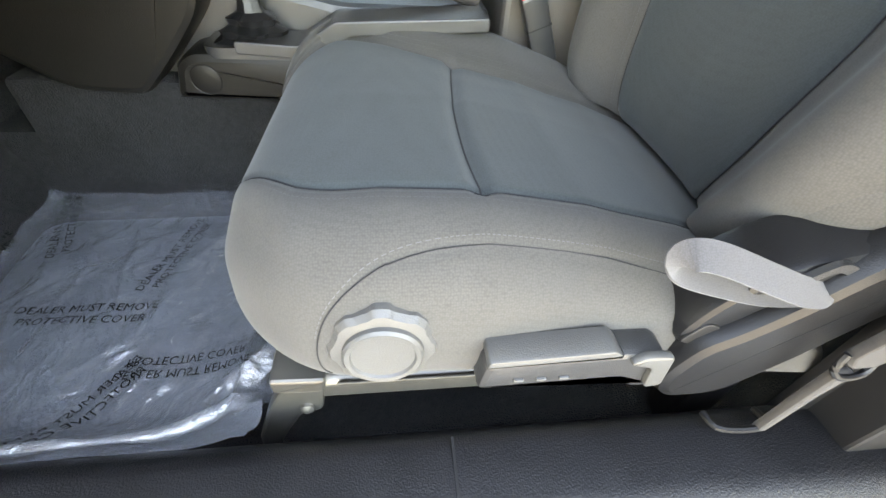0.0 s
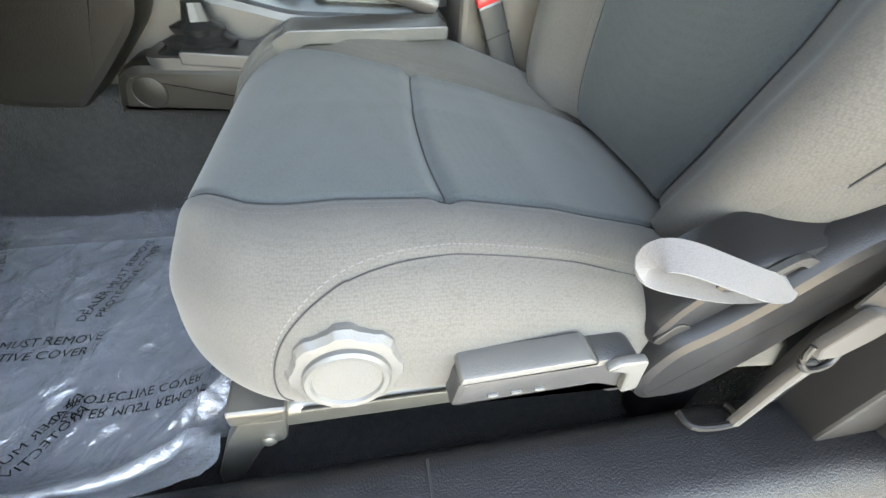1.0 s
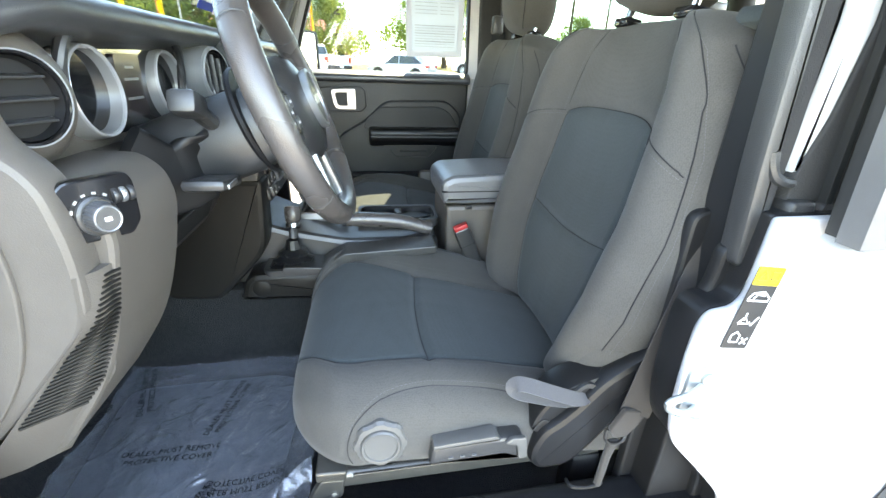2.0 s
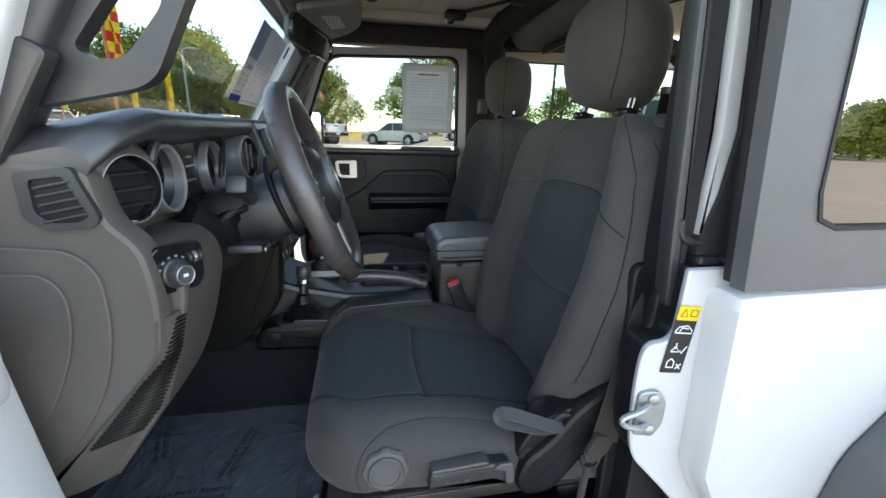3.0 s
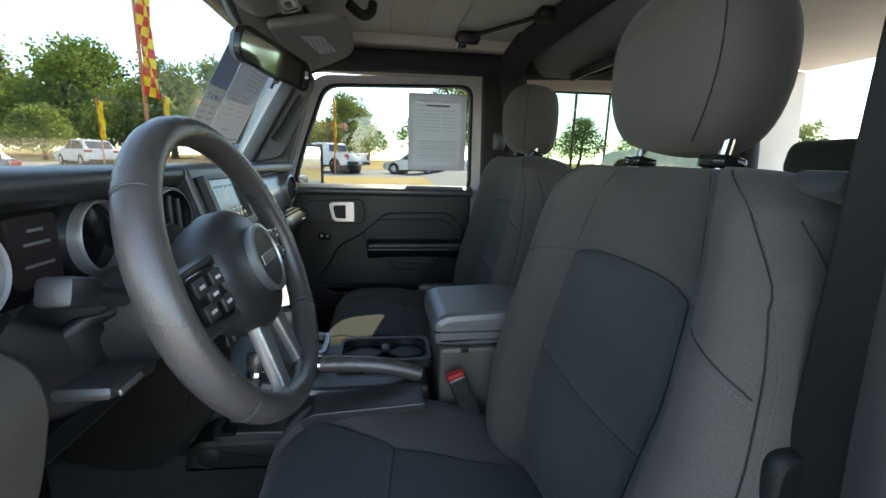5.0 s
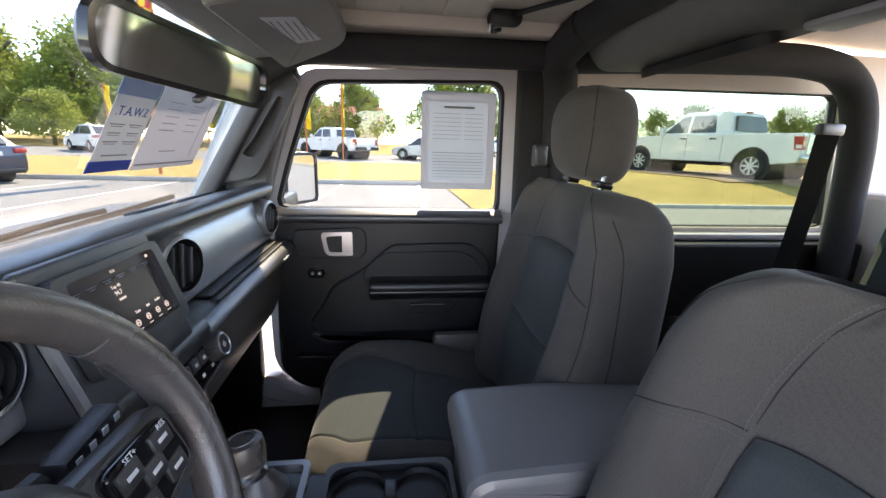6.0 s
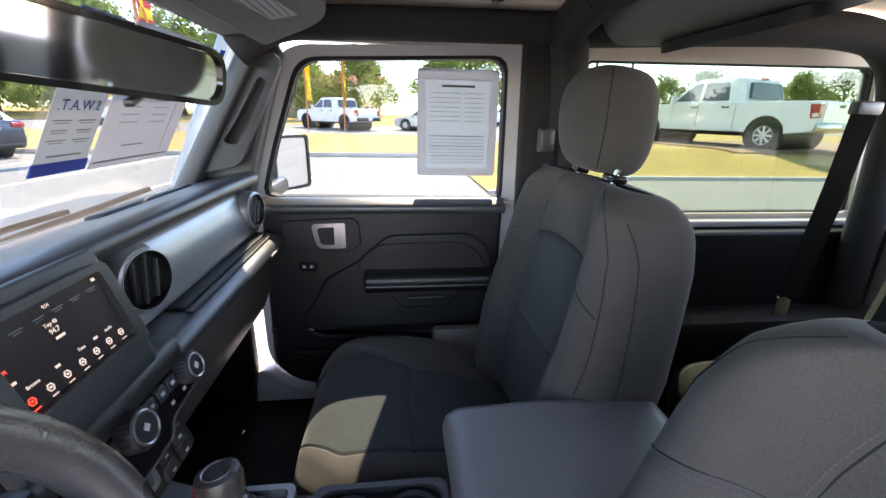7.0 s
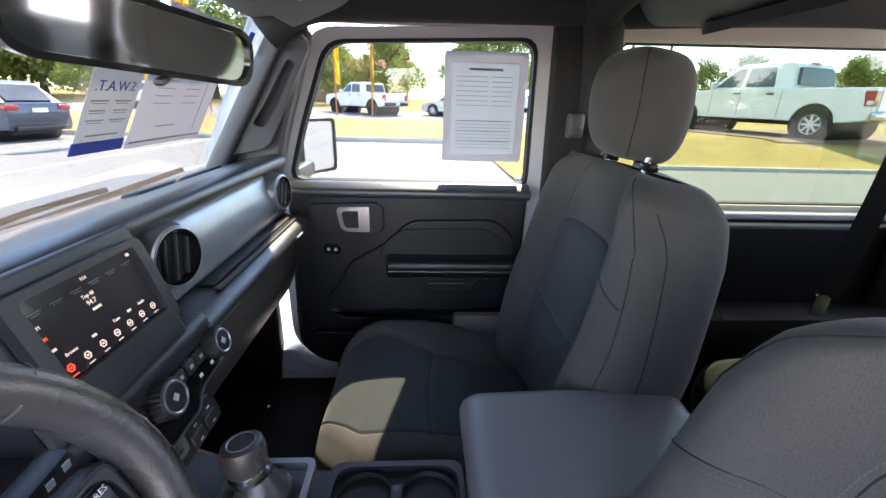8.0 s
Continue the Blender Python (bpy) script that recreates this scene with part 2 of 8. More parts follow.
def to3(axis, p, h):
    return {"x": (h, p[0], p[1]), "y": (p[0], h, p[1]), "z": (p[0], p[1], h)}[axis]


def prism(bm, poly, axis, a, b, r=0.0, lean=(0, 0)):
    """Flat outline pushed along an axis from a to b; the end at b is moved by lean."""
    t = bmesh.new()
    va = [t.verts.new(to3(axis, p, a)) for p in poly]
    vb = [t.verts.new(to3(axis, (p[0] + lean[0], p[1] + lean[1]), b)) for p in poly]
    k = len(poly)
    t.faces.new(va)
    t.faces.new(vb)
    for i in range(k):
        t.faces.new((va[i], va[(i + 1) % k], vb[(i + 1) % k], vb[i]))
    bmesh.ops.recalc_face_normals(t, faces=t.faces)
    if r:
        es = [e for e in t.edges if e.calc_face_angle(0) > radians(40)]
        bmesh.ops.bevel(t, geom=es, offset=r, segments=2, profile=0.5, affect="EDGES")
    join(bm, t)
    return bm


def ring(bm, outer, inner, axis, a, b, n=96):
    """Plate with a hole: both outlines resampled and bridged, from a to b."""
    o, i = resample(outer, n), resample(inner, n)
    # start both outlines at the point nearest to the same direction
    c = np.mean(np.array(i), axis=0)
    st = lambda q: min(range(n), key=lambda k: abs(math.atan2(q[k][1] - c[1], q[k][0] - c[0])))
    o, i = o[st(o):] + o[:st(o)], i[st(i):] + i[:st(i)]
    area = lambda q: sum(q[k][0] * q[(k + 1) % n][1] - q[(k + 1) % n][0] * q[k][1] for k in range(n))
    if area(o) * area(i) < 0:
        i = [i[0]] + i[:0:-1]
    vs = [[bm.verts.new(to3(axis, p, h)) for p in q] for q, h in ((o, a), (i, a), (i, b), (o, b))]
    for j in range(4):
        for k in range(n):
            bm.faces.new((vs[j][k], vs[j][(k + 1) % n], vs[(j + 1) % 4][(k + 1) % n], vs[(j + 1) % 4][k]))
    return bm


def smooth_path(pts, k=6, closed=False):
    """Catmull-Rom through the points."""
    p = [Vector(q) for q in pts]
    n = len(p)
    out = []
    for i in range(n if closed else n - 1):
        g = lambda j: p[j % n] if closed else p[max(0, min(n - 1, j))]
        a, b, c, d = g(i - 1), g(i), g(i + 1), g(i + 2)
        for j in range(k):
            t = j / k
            out.append(0.5 * (2 * b + (c - a) * t + (2 * a - 5 * b + 4 * c - d) * t * t + (3 * b - a - 3 * c + d) * t ** 3))
    if not closed:
        out.append(p[-1])
    return out


def sweep(bm, pts, shape, closed=False, up=(0, 0, 1), cap=True, scale=None):
    """Push a 2D outline (side, up) along a path."""
    p = [Vector(q) for q in pts]
    n, k = len(p), len(shape)
    rows = []
    for i in range(n):
        a = p[i - 1] if (i or closed) else p[0]
        b = p[(i + 1) % n] if (i < n - 1 or closed) else p[-1]
        t = (b - a).normalized()
        side = t.cross(Vector(up))
        side = side.normalized() if side.length > 1e-5 else t.orthogonal().normalized()
        u = side.cross(t).normalized()
        f = scale[i] if scale else 1.0
        rows.append([bm.verts.new(p[i] + side * s[0] * f + u * s[1] * f) for s in shape])
    for i in range(n if closed else n - 1):
        for j in range(k):
            bm.faces.new((rows[i][j], rows[i][(j + 1) % k], rows[(i + 1) % n][(j + 1) % k], rows[(i + 1) % n][j]))
    if cap and not closed:
        bm.faces.new(rows[0])
        bm.faces.new(rows[-1])
    return bm


def circle(r, n=10, sx=1.0, sy=1.0):
    return [(r * sx * math.cos(2 * math.pi * i / n), r * sy * math.sin(2 * math.pi * i / n)) for i in range(n)]


def tube(bm, pts, r, n=10, closed=False, k=0, up=(0, 0, 1), scale=None):
    return sweep(bm, smooth_path(pts, k, closed) if k else pts, circle(r, n), closed, up, True, scale)


def ribbon(bm, pts, w, t=0.002, up=(0, 0, 1), k=6):
    """Flat band of width w and thickness t along a path."""
    return sweep(bm, smooth_path(pts, k) if k else pts, [(-w / 2, -t / 2), (w / 2, -t / 2), (w / 2, t / 2), (-w / 2, t / 2)], False, up)


def lathe(bm, prof, c, axis, n=32, cap=True):
    """Turn a profile of (radius, height) round an axis through c."""
    q = Vector(axis).to_track_quat("Z", "Y").to_matrix()
    rows = []
    for r, h in prof:
        rows.append([bm.verts.new(Vector(c) + q @ Vector((r * math.cos(2 * math.pi * i / n), r * math.sin(2 * math.pi * i / n), h))) for i in range(n)])
    for a, b in zip(rows, rows[1:]):
        for i in range(n):
            bm.faces.new((a[i], a[(i + 1) % n], b[(i + 1) % n], b[i]))
    if cap:
        bm.faces.new(rows[0])
        bm.faces.new(rows[-1])
    return bm


def basis(c, xa, za):
    """Pose with local x along xa and local z along za, at c."""
    z = Vector(za).normalized()
    x = Vector(xa)
    x = (x - z * x.dot(z)).normalized()
    y = z.cross(x)
    m = Matrix((x, y, z)).transposed().to_4x4()
    m.translation = c
    return m


def placed(bm, m):
    bmesh.ops.transform(bm, matrix=m, verts=bm.verts)
    return bm


def plate(poly, h, r=0.0, z0=0.0):
    """Outline in the local xy plane, h thick."""
    return prism(B(), poly, "z", z0, z0 + h, r)


def rrect(w, h, r, n=4, cx=0.0, cy=0.0):
    return rpoly([(cx - w / 2, cy - h / 2), (cx + w / 2, cy - h / 2), (cx + w / 2, cy + h / 2), (cx - w / 2, cy + h / 2)], r, n)


def letters(text, size, m, mat, parent, depth=0.0004, name="lettering"):
    """Raised letters from the built-in font, as a mesh."""
    cu = bpy.data.curves.new(name, "FONT")
    cu.body, cu.size, cu.extrude, cu.align_x, cu.align_y = text, size, depth, "CENTER", "CENTER"
    cu.resolution_u = 2
    tmp = bpy.data.objects.new(name, cu)
    me = bpy.data.meshes.new_from_object(tmp)
    bpy.data.objects.remove(tmp)
    bpy.data.curves.remove(cu)
    me.transform(m)
    me.materials.clear()
    me.materials.append(mat)
    ob = new(name, me)
    ob.parent = parent
    return ob


# ---- the cabin shell ----
def structure(name, bm, mat, label, category="car body", crease=35):
    return tagged(part(name, bm, mat, None, "", crease), label, category, "", "structure")


# floor pan with the raised tunnel in the middle
bm = B()
prism(bm, [(-0.70, 0.46), (-0.70, 0.60), (-0.20, 0.60), (-0.17, 0.66), (-0.15, 0.72), (0.15, 0.72), (0.17, 0.66), (0.20, 0.60), (0.71, 0.60), (0.71, 0.46)], "x", -0.62, 1.75)
structure("floor", bm, CARPET, "black carpeted cabin floor with a raised tunnel", "floor")

# toe board, firewall behind the dashboard
bm = B()
prism(bm, [(-0.62, 0.60), (-0.46, 0.604), (-0.60, 0.80), (-0.62, 1.20), (-0.68, 1.20), (-0.68, 0.60)], "y", -0.655, 0.655)
structure("wall_front", bm, CARPET, "black carpeted toe board at the front of the cabin", "wall")

# rear wall and tailgate
bm = B()
rbox(bm, (1.80, 0, 0.95), (0.08, 1.5, 0.75), 0.02)
structure("wall_rear", bm, WHITE_IN, "white painted tailgate closing the cabin", "wall")


def sill(s):
    """Door sill: black scuff plate over a white rocker. s: side."""
    bm = B()
    prism(bm, rpoly([(s * 0.63, 0.602), (s * 0.64, 0.70), (s * 0.655, 0.722), (s * 0.715, 0.724), (s * 0.735, 0.705), (s * 0.74, 0.66), (s * 0.70, 0.602)], 0.012, 3), "x", -0.36 if s < 0 else -0.09, 0.56)
    ob = structure("sill_1" if s < 0 else "sill_2", bm, SILLP, "black grained plastic door sill plate", "sill")
    bm = B()
    rbox(bm, (0.11, s * 0.685, 0.7235), (0.002, 0.055, 0.002), 0.0)
    part("plate_joint", bm, DARK, ob)
    bm = B()
    prism(bm, rpoly([(s * 0.66, 0.46), (s * 0.70, 0.60), (s * (0.745 if s < 0 else 0.712), 0.655), (s * 0.78, 0.655), (s * 0.80, 0.60), (s * 0.79, 0.44)], 0.015, 3), "x", -0.9, 0.62)
    structure("rocker_1" if s < 0 else "rocker_2", bm, WHITE, "white painted rocker panel under the door", "car body")


sill(-1)
sill(1)
# white curved body corner below the passenger door's front
bm = B()
prism(bm, rpoly([(-0.300, 0.66), (-0.285, 0.715), (-0.258, 0.728), (-0.225, 0.722), (-0.195, 0.690), (-0.150, 0.668), (-0.080, 0.652), (-0.080, 0.612), (-0.180, 0.618), (-0.250, 0.634)], [0.01, 0.02, 0.02, 0.02, 0.03, 0.03, 0.01, 0.01, 0.03, 0.03], 4), "y", 0.676, 0.735, 0.010)
structure("body_corner_2", bm, WHITE_IN, "white painted body corner at the passenger door foot", "car body")

bm = B()
prism(bm, rpoly([(-0.62, 0.60), (-0.62, 1.15), (-0.262, 1.15), (-0.262, 0.735), (-0.285, 0.60)], 0.01, 3), "y", 0.650, 0.692, 0.006)
structure("kick_panel_2", bm, DARK, "black kick panel beside the passenger footwell", "trim")
# driver side: hinge pillar, rear jamb, quarter panel, hardtop side
bm = B()
prism(bm, rpoly([(-1.6, 0.60), (-0.255, 0.655), (-0.294, 0.924), (-0.304, 1.012), (-0.314, 1.103), (-0.33, 1.15), (-0.345, 1.275), (-1.6, 1.20)], [0, 0.03, 0.05, 0.05, 0.03, 0.02, 0, 0], 4), "y", -0.79, -0.705, 0.008)
structure("hinge_pillar_1", bm, WHITE, "white painted door hinge pillar and fender", "car body")
bm = B()
prism(bm, rpoly([(-1.6, 0.60), (-0.30, 0.655), (-0.30, 1.23), (-1.6, 1.15)], 0.02, 3), "y", 0.70, 0.79, 0.008)
structure("hinge_pillar_2", bm, WHITE, "white painted front body side", "car body")

JAMB = rpoly([(0.52, 0.62), (0.500, 0.770), (0.455, 0.822), (0.390, 0.892), (0.380, 0.93), (0.376, 1.0), (0.377, 1.044), (0.384, 1.063), (0.410, 1.066), (0.419, 1.078), (0.420, 1.10), (0.422, 1.16), (0.52, 1.16), (0.56, 0.62)], [0, 0.03, 0.03, 0.03, 0.02, 0.02, 0.012, 0.010, 0.008, 0.008, 0.01, 0, 0, 0], 4)
bm = B()
prism(bm, JAMB, "y", -0.728, -0.742, 0.005, (-0.006, 0))
structure("body_jamb_1", bm, WHITE_IN, "white painted rear door jamb with latch striker", "car body")
bm = B()
prism(bm, [(0.515, 0.60), (0.510, 0.79), (0.482, 0.836), (0.458, 0.885), (0.448, 1.145), (2.0, 1.155), (2.0, 0.60)], "y", -0.70, -0.79, 0.024)
structure("quarter_panel_1", bm, WHITE, "white painted rear quarter panel", "car body")
bm = B()
prism(bm, rpoly([(0.46, 0.44), (0.46, 1.156), (2.0, 1.165), (2.0, 0.44)], 0.01), "y", 0.725, 0.79, 0.01)
structure("quarter_panel_2", bm, WHITE, "white painted rear quarter panel", "car body")

# wheel-arch flare
bm = B()
prism(bm, rpoly([(0.60, 0.60), (0.665, 0.90), (0.78, 1.035), (1.9, 1.035), (1.9, 0.98), (0.83, 0.975), (0.73, 0.87), (0.69, 0.60)], 0.03, 4), "y", -0.79, -0.93, 0.012)
solo("fender_flare", bm, HARDTOP, "wide black plastic fender flare on the quarter panel", "fender flare")


def hardtop_side(s):
    """Hardtop side wall with its rounded quarter window."""
    y0, y1 = (-0.765, -0.785) if s < 0 else (0.735, 0.785)
    bm = B()
    x0 = 0.453 if s < 0 else 0.62
    win = rpoly([(0.52, 1.216), (0.50, 1.60), (1.62, 1.62), (1.66, 1.216)], [0.035] * 4, 6) if s < 0 else rpoly([(0.70, 1.195), (0.68, 1.628), (1.60, 1.640), (1.66, 1.195)], [0.02] * 4, 6)
    ring(bm, [(x0, 1.147), (x0 - 0.055, 1.76), (1.90, 1.76), (1.95, 1.147)], win, "y", y0, y1)
    ob = structure("hardtop_side_1" if s < 0 else "hardtop_side_2", bm, HARDTOP if s < 0 else LINER, "charcoal plastic hardtop side with a quarter window" if s < 0 else "tan lined hardtop side with a quarter window", "hardtop")
    bm = B()
    inset = [(0.004 * (1 if p[0] < 1 else -1) + p[0], p[1] + (0.004 if p[1] < 1.4 else -0.004)) for p in resample(win, 96)]
    ring(bm, resample(win, 96), inset, "y", (y0 + y1) / 2 - 0.012, (y0 + y1) / 2 + 0.012)
    part("window_gasket", bm, RUBBER, ob)
    bm = B()
    prism(bm, win, "y", (y0 + y1) / 2 - 0.002, (y0 + y1) / 2 + 0.002)
    g = part("quarter_glass", bm, TINT if s < 0 else TINT_LIGHT, ob, "dark tinted quarter glass" if s < 0 else "lightly tinted quarter glass")
    return ob


hardtop_side(-1)
ht2 = hardtop_side(1)
# bright sheet-metal ledge under the far quarter window, and dark trim below it
bm = B()
rbox(bm, (1.20, 0.722, 1.170), (1.15, 0.05, 0.018), 0.005)
part("body_ledge", bm, WHITE_IN, ht2, "white painted ledge under the window")
bm = B()
prism(bm, rpoly([(0.56, 0.60), (0.56, 1.155), (1.74, 1.155), (1.74, 0.60)], 0.02), "y", 0.655, 0.72, 0.01)
rbox(bm, (1.35, 0.60, 0.75), (0.75, 0.14, 0.34), 0.05)
structure("side_trim_2", bm, DARK, "black rear side trim and wheel house", "trim")
bm = B()
prism(bm, rpoly([(0.41, 0.60), (0.41, 1.14), (1.74, 1.14), (1.74, 0.60)], 0.02), "y", -0.640, -0.656, 0.005)
rbox(bm, (1.35, -0.60, 0.75), (0.75, 0.12, 0.34), 0.05)
structure("side_trim_1", bm, DARK, "black rear side trim and wheel house", "trim")

# roof: outer shell, tan removable front panels, rear liner
bm = B()
prism(bm, [(-0.16, 1.735), (-0.12, 1.775), (0.2, 1.79), (1.2, 1.79), (1.92, 1.765), (1.92, 1.815), (1.2, 1.84), (0.0, 1.835), (-0.16, 1.79)], "y", -0.75, 0.75)
structure("ceiling", bm, LINER, "tan white hardtop roof liner", "ceiling")


def roof_panel(y0, y1):
    bm = B()
    prism(bm, rpoly([(-0.09, y0), (0.58, y0), (0.58, y1), (-0.09, y1)], 0.03, 4), "z", 1.742, 1.772, 0.012)
    ob = solo("roof_panel", bm, LINER, "tan white removable roof panel over the front seats", "roof panel", "removable roof panels")
    for i, x in enumerate((0.10, 0.30)):
        bm = B()
        rbox(bm, (x, (y0 + y1) / 2, 1.742), (0.10, (y1 - y0) * 0.86, 0.014), 0.006)
        part("raised_rib", bm, LINER, ob)
    return ob


roof_panel(0.012, 0.57)
roof_panel(-0.57, -0.012)

# roof edges above the doors
for s in (-1, 1):
    bm = B()
    rbox(bm, (0.26, s * 0.665, 1.748), (0.80, 0.19, 0.07), 0.012)
    rbox(bm, (0.24, s * 0.742, 1.690), (0.80, 0.045, 0.085), 0.008)
    structure("roof_edge_1" if s < 0 else "roof_edge_2", bm, LINER, "tan lined roof edge above the door", "trim")

# padded pillar between the passenger door and the quarter window
bm = B()
prism(bm, rpoly([(0.500, 1.12), (0.486, 1.70), (0.62, 1.70), (0.645, 1.12)], 0.02, 3), "y", 0.672, 0.704, 0.008)
structure("pillar_pad", bm, PADBAR, "black padded pillar behind the passenger door", "pillar trim")

# padded roll cage
bm = B()
tube(bm, [(-0.19, 0.60, 1.60), (-0.10, 0.605, 1.655), (0.05, 0.61, 1.668), (0.48, 0.61, 1.675), (0.60, 0.61, 1.675)], 0.036, 14, k=5)
cage = thing("roll_cage", "black padded roll cage under the roof", "roll cage")
part("side_bar", bm, PADBAR, cage)
bm = B()
tube(bm, [(-0.19, -0.60, 1.60), (-0.10, -0.605, 1.655), (0.05, -0.61, 1.668), (0.48, -0.61, 1.675), (0.60, -0.61, 1.675)], 0.036, 14, k=5)
part("side_bar", bm, PADBAR, cage)
for s in (-1, 1):
    bm = B()
    tube(bm, [(0.615, s * 0.635, 0.62), (0.61, s * 0.635, 1.10), (0.60, s * 0.63, 1.50), (0.585, s * 0.615, 1.62), (0.565, s * 0.58, 1.675), (0.575, s * 0.45, 1.715)], 0.045, 14, k=5)
    part("main_hoop", bm, PADBAR, cage)
    bm = B()
    tube(bm, [(0.60, s * 0.61, 1.68), (1.05, s * 0.61, 1.70), (1.33, s * 0.61, 1.70), (1.46, s * 0.61, 1.66), (1.53, s * 0.61, 1.55), (1.57, s * 0.615, 1.30), (1.60, s * 0.62, 0.70)], 0.044, 14, k=6)
    part("rear_bar", bm, PADBAR, cage)
bm = B()
tube(bm, [(0.575, -0.46, 1.712), (0.60, -0.2, 1.73), (0.60, 0.2, 1.73), (0.575, 0.46, 1.712)], 0.042, 14, k=5)
part("cross_bar", bm, PADBAR, cage)
# header bar over the windscreen
bm = B()
prism(bm, rpoly([(-0.215, 1.625), (-0.20, 1.70), (-0.10, 1.745), (-0.075, 1.715), (-0.10, 1.66), (-0.14, 1.632)], 0.012, 3), "y", -0.62, 0.62)
structure("windscreen_header", bm, LINER_GREY, "grey trimmed header above the windscreen", "trim")

# overhead sound bar with two speaker pods
bar = thing("sound_bar", "grey cloth overhead sound bar with speaker pods", "speaker bar")
bm = B()
prism(bm, rpoly([(0.62, 1.685), (0.66, 1.635), (0.80, 1.64), (0.96, 1.70), (0.96, 1.755), (0.62, 1.755)], 0.025, 4), "y", -0.55, 0.56, 0.012)
part("housing", bm, LINER_GREY, bar)
for s in (-1, 1):
    m = basis((0.79, s * 0.32, 1.650), (0, s, 0.0), (0.30, 0, -1))
    part("speaker_ring", placed(ring(B(), rrect(0.36, 0.155, 0.07, 8), rrect(0.325, 0.12, 0.055, 8), "z", 0.0, 0.02), m), DARK, bar)
    part("speaker_grille", placed(plate(rrect(0.325, 0.12, 0.055, 8), 0.010, 0.004), m), LINER_GREY, bar)
bm = B()
rbox(bm, (0.78, 0.03, 1.632), (0.06, 0.13, 0.012), 0.005)
part("dome_light", bm, WHITE_IN, bar, "pale dome light lens")


# ---- driver side B-pillar strips ----
bp = thing("pillar_trim", "black driver side B-pillar trim with seal channels", "pillar trim")


def lean_strip(name, pts, y0, y1, mat, r=0.003, label=""):
    """Strip of the door channel; its outline leans forward as it rises."""
    return part(name, prism(B(), pts, "y", y0, y1, r), mat, bp, label)


lean_strip("pillar_core", [(0.43, 0.70), (0.43, 1.70), (0.60, 1.70), (0.60, 0.70)], -0.64, -0.694, DARK)
lean_strip("inner_cover", rpoly([(0.417, 1.10), (0.408, 1.195), (0.400, 1.32), (0.390, 1.45), (0.371, 1.70), (0.389, 1.70), (0.407, 1.45), (0.417, 1.32), (0.424, 1.21), (0.436, 1.185), (0.436, 1.10)], 0.004, 2), -0.690, -0.716, PLASTIC, 0.005)
lean_strip("channel_floor", [(0.420, 1.18), (0.453, 1.18), (0.440, 1.45), (0.415, 1.72), (0.380, 1.72), (0.402, 1.45), (0.414, 1.32)], -0.694, -0.702, PADBAR, 0.001)
lean_strip("lower_cover", rpoly([(0.50, 0.62), (0.492, 0.770), (0.456, 0.826), (0.400, 0.900), (0.394, 0.96), (0.396, 1.025), (0.402, 1.056), (0.410, 1.075), (0.412, 1.12), (0.46, 1.12), (0.54, 0.62)], 0.015, 4), -0.688, -0.704, SHIELD, 0.005)
lean_strip("jamb_return", [(a + 0.003, b) for a, b in JAMB], -0.690, -0.7275, SHIELD)
lean_strip("white_channel_edge", rpoly([(0.450, 1.190), (0.466, 1.245), (0.475, 1.319), (0.462, 1.45), (0.432, 1.70), (0.408, 1.70), (0.440, 1.45), (0.452, 1.319)], 0.006, 2), -0.698, -0.712, WHITE, 0.003, "white painted channel edge")
lean_strip("channel_wedge", rpoly([(0.450, 1.165), (0.451, 1.195), (0.467, 1.245), (0.476, 1.319), (0.463, 1.45), (0.432, 1.70), (0.452, 1.70), (0.482, 1.45), (0.505, 1.165)], 0.004, 2), -0.696, -0.7135, PADBAR, 0.002)
lean_strip("outer_seal", rpoly([(0.494, 1.165), (0.484, 1.319), (0.461, 1.45), (0.432, 1.70), (0.453, 1.70), (0.483, 1.45), (0.508, 1.319), (0.524, 1.165)], 0.004, 2), -0.700, -0.719, SEALBROWN, 0.005, "ribbed brown black outer seal")
lean_strip("seal_lip", [(0.487, 1.165), (0.478, 1.319), (0.458, 1.45), (0.430, 1.70), (0.434, 1.70), (0.462, 1.45), (0.485, 1.319), (0.495, 1.165)], -0.700, -0.7215, RUBBER, 0.001)
lean_strip("dark_edge", [(0.524, 1.150), (0.507, 1.319), (0.483, 1.45), (0.452, 1.70), (0.60, 1.70), (0.60, 1.150)], -0.694, -0.708, DARK, 0.001)
lean_strip("hardtop_lip", [(0.455, 1.150), (0.430, 1.43), (0.402, 1.72), (0.408, 1.72), (0.436, 1.43), (0.461, 1.150)], -0.752, -0.768, RUBBER, 0.002)
bm = B()
prism(bm, rpoly([(0.446, 1.112), (0.448, 1.170), (0.476, 1.170), (0.478, 1.150), (0.470, 1.143), (0.470, 1.112)], 0.006, 3), "y", -0.700, -0.724, 0.004)
lathe(bm, [(0.0085, 0), (0.0085, 0.006), (0.005, 0.008)], (0.459, -0.724, 1.124), (0, -1, 0), 14)
part("latch_bracket", bm, PLASTIC, bp)
bm = B()
prism(bm, rpoly([(0.480, 1.118), (0.484, 1.168), (0.528, 1.165), (0.526, 1.122)], 0.006, 3), "y", -0.696, -0.724, 0.005)
part("seal_foot", bm, SEALBROWN, bp)
bm = B()
tube(bm, [(0.417, -0.714, 1.215), (0.422, -0.716, 1.196), (0.434, -0.716, 1.188), (0.448, -0.714, 1.186)], 0.005, 8, k=4)
part("channel_end_cap", bm, PLASTIC, bp)

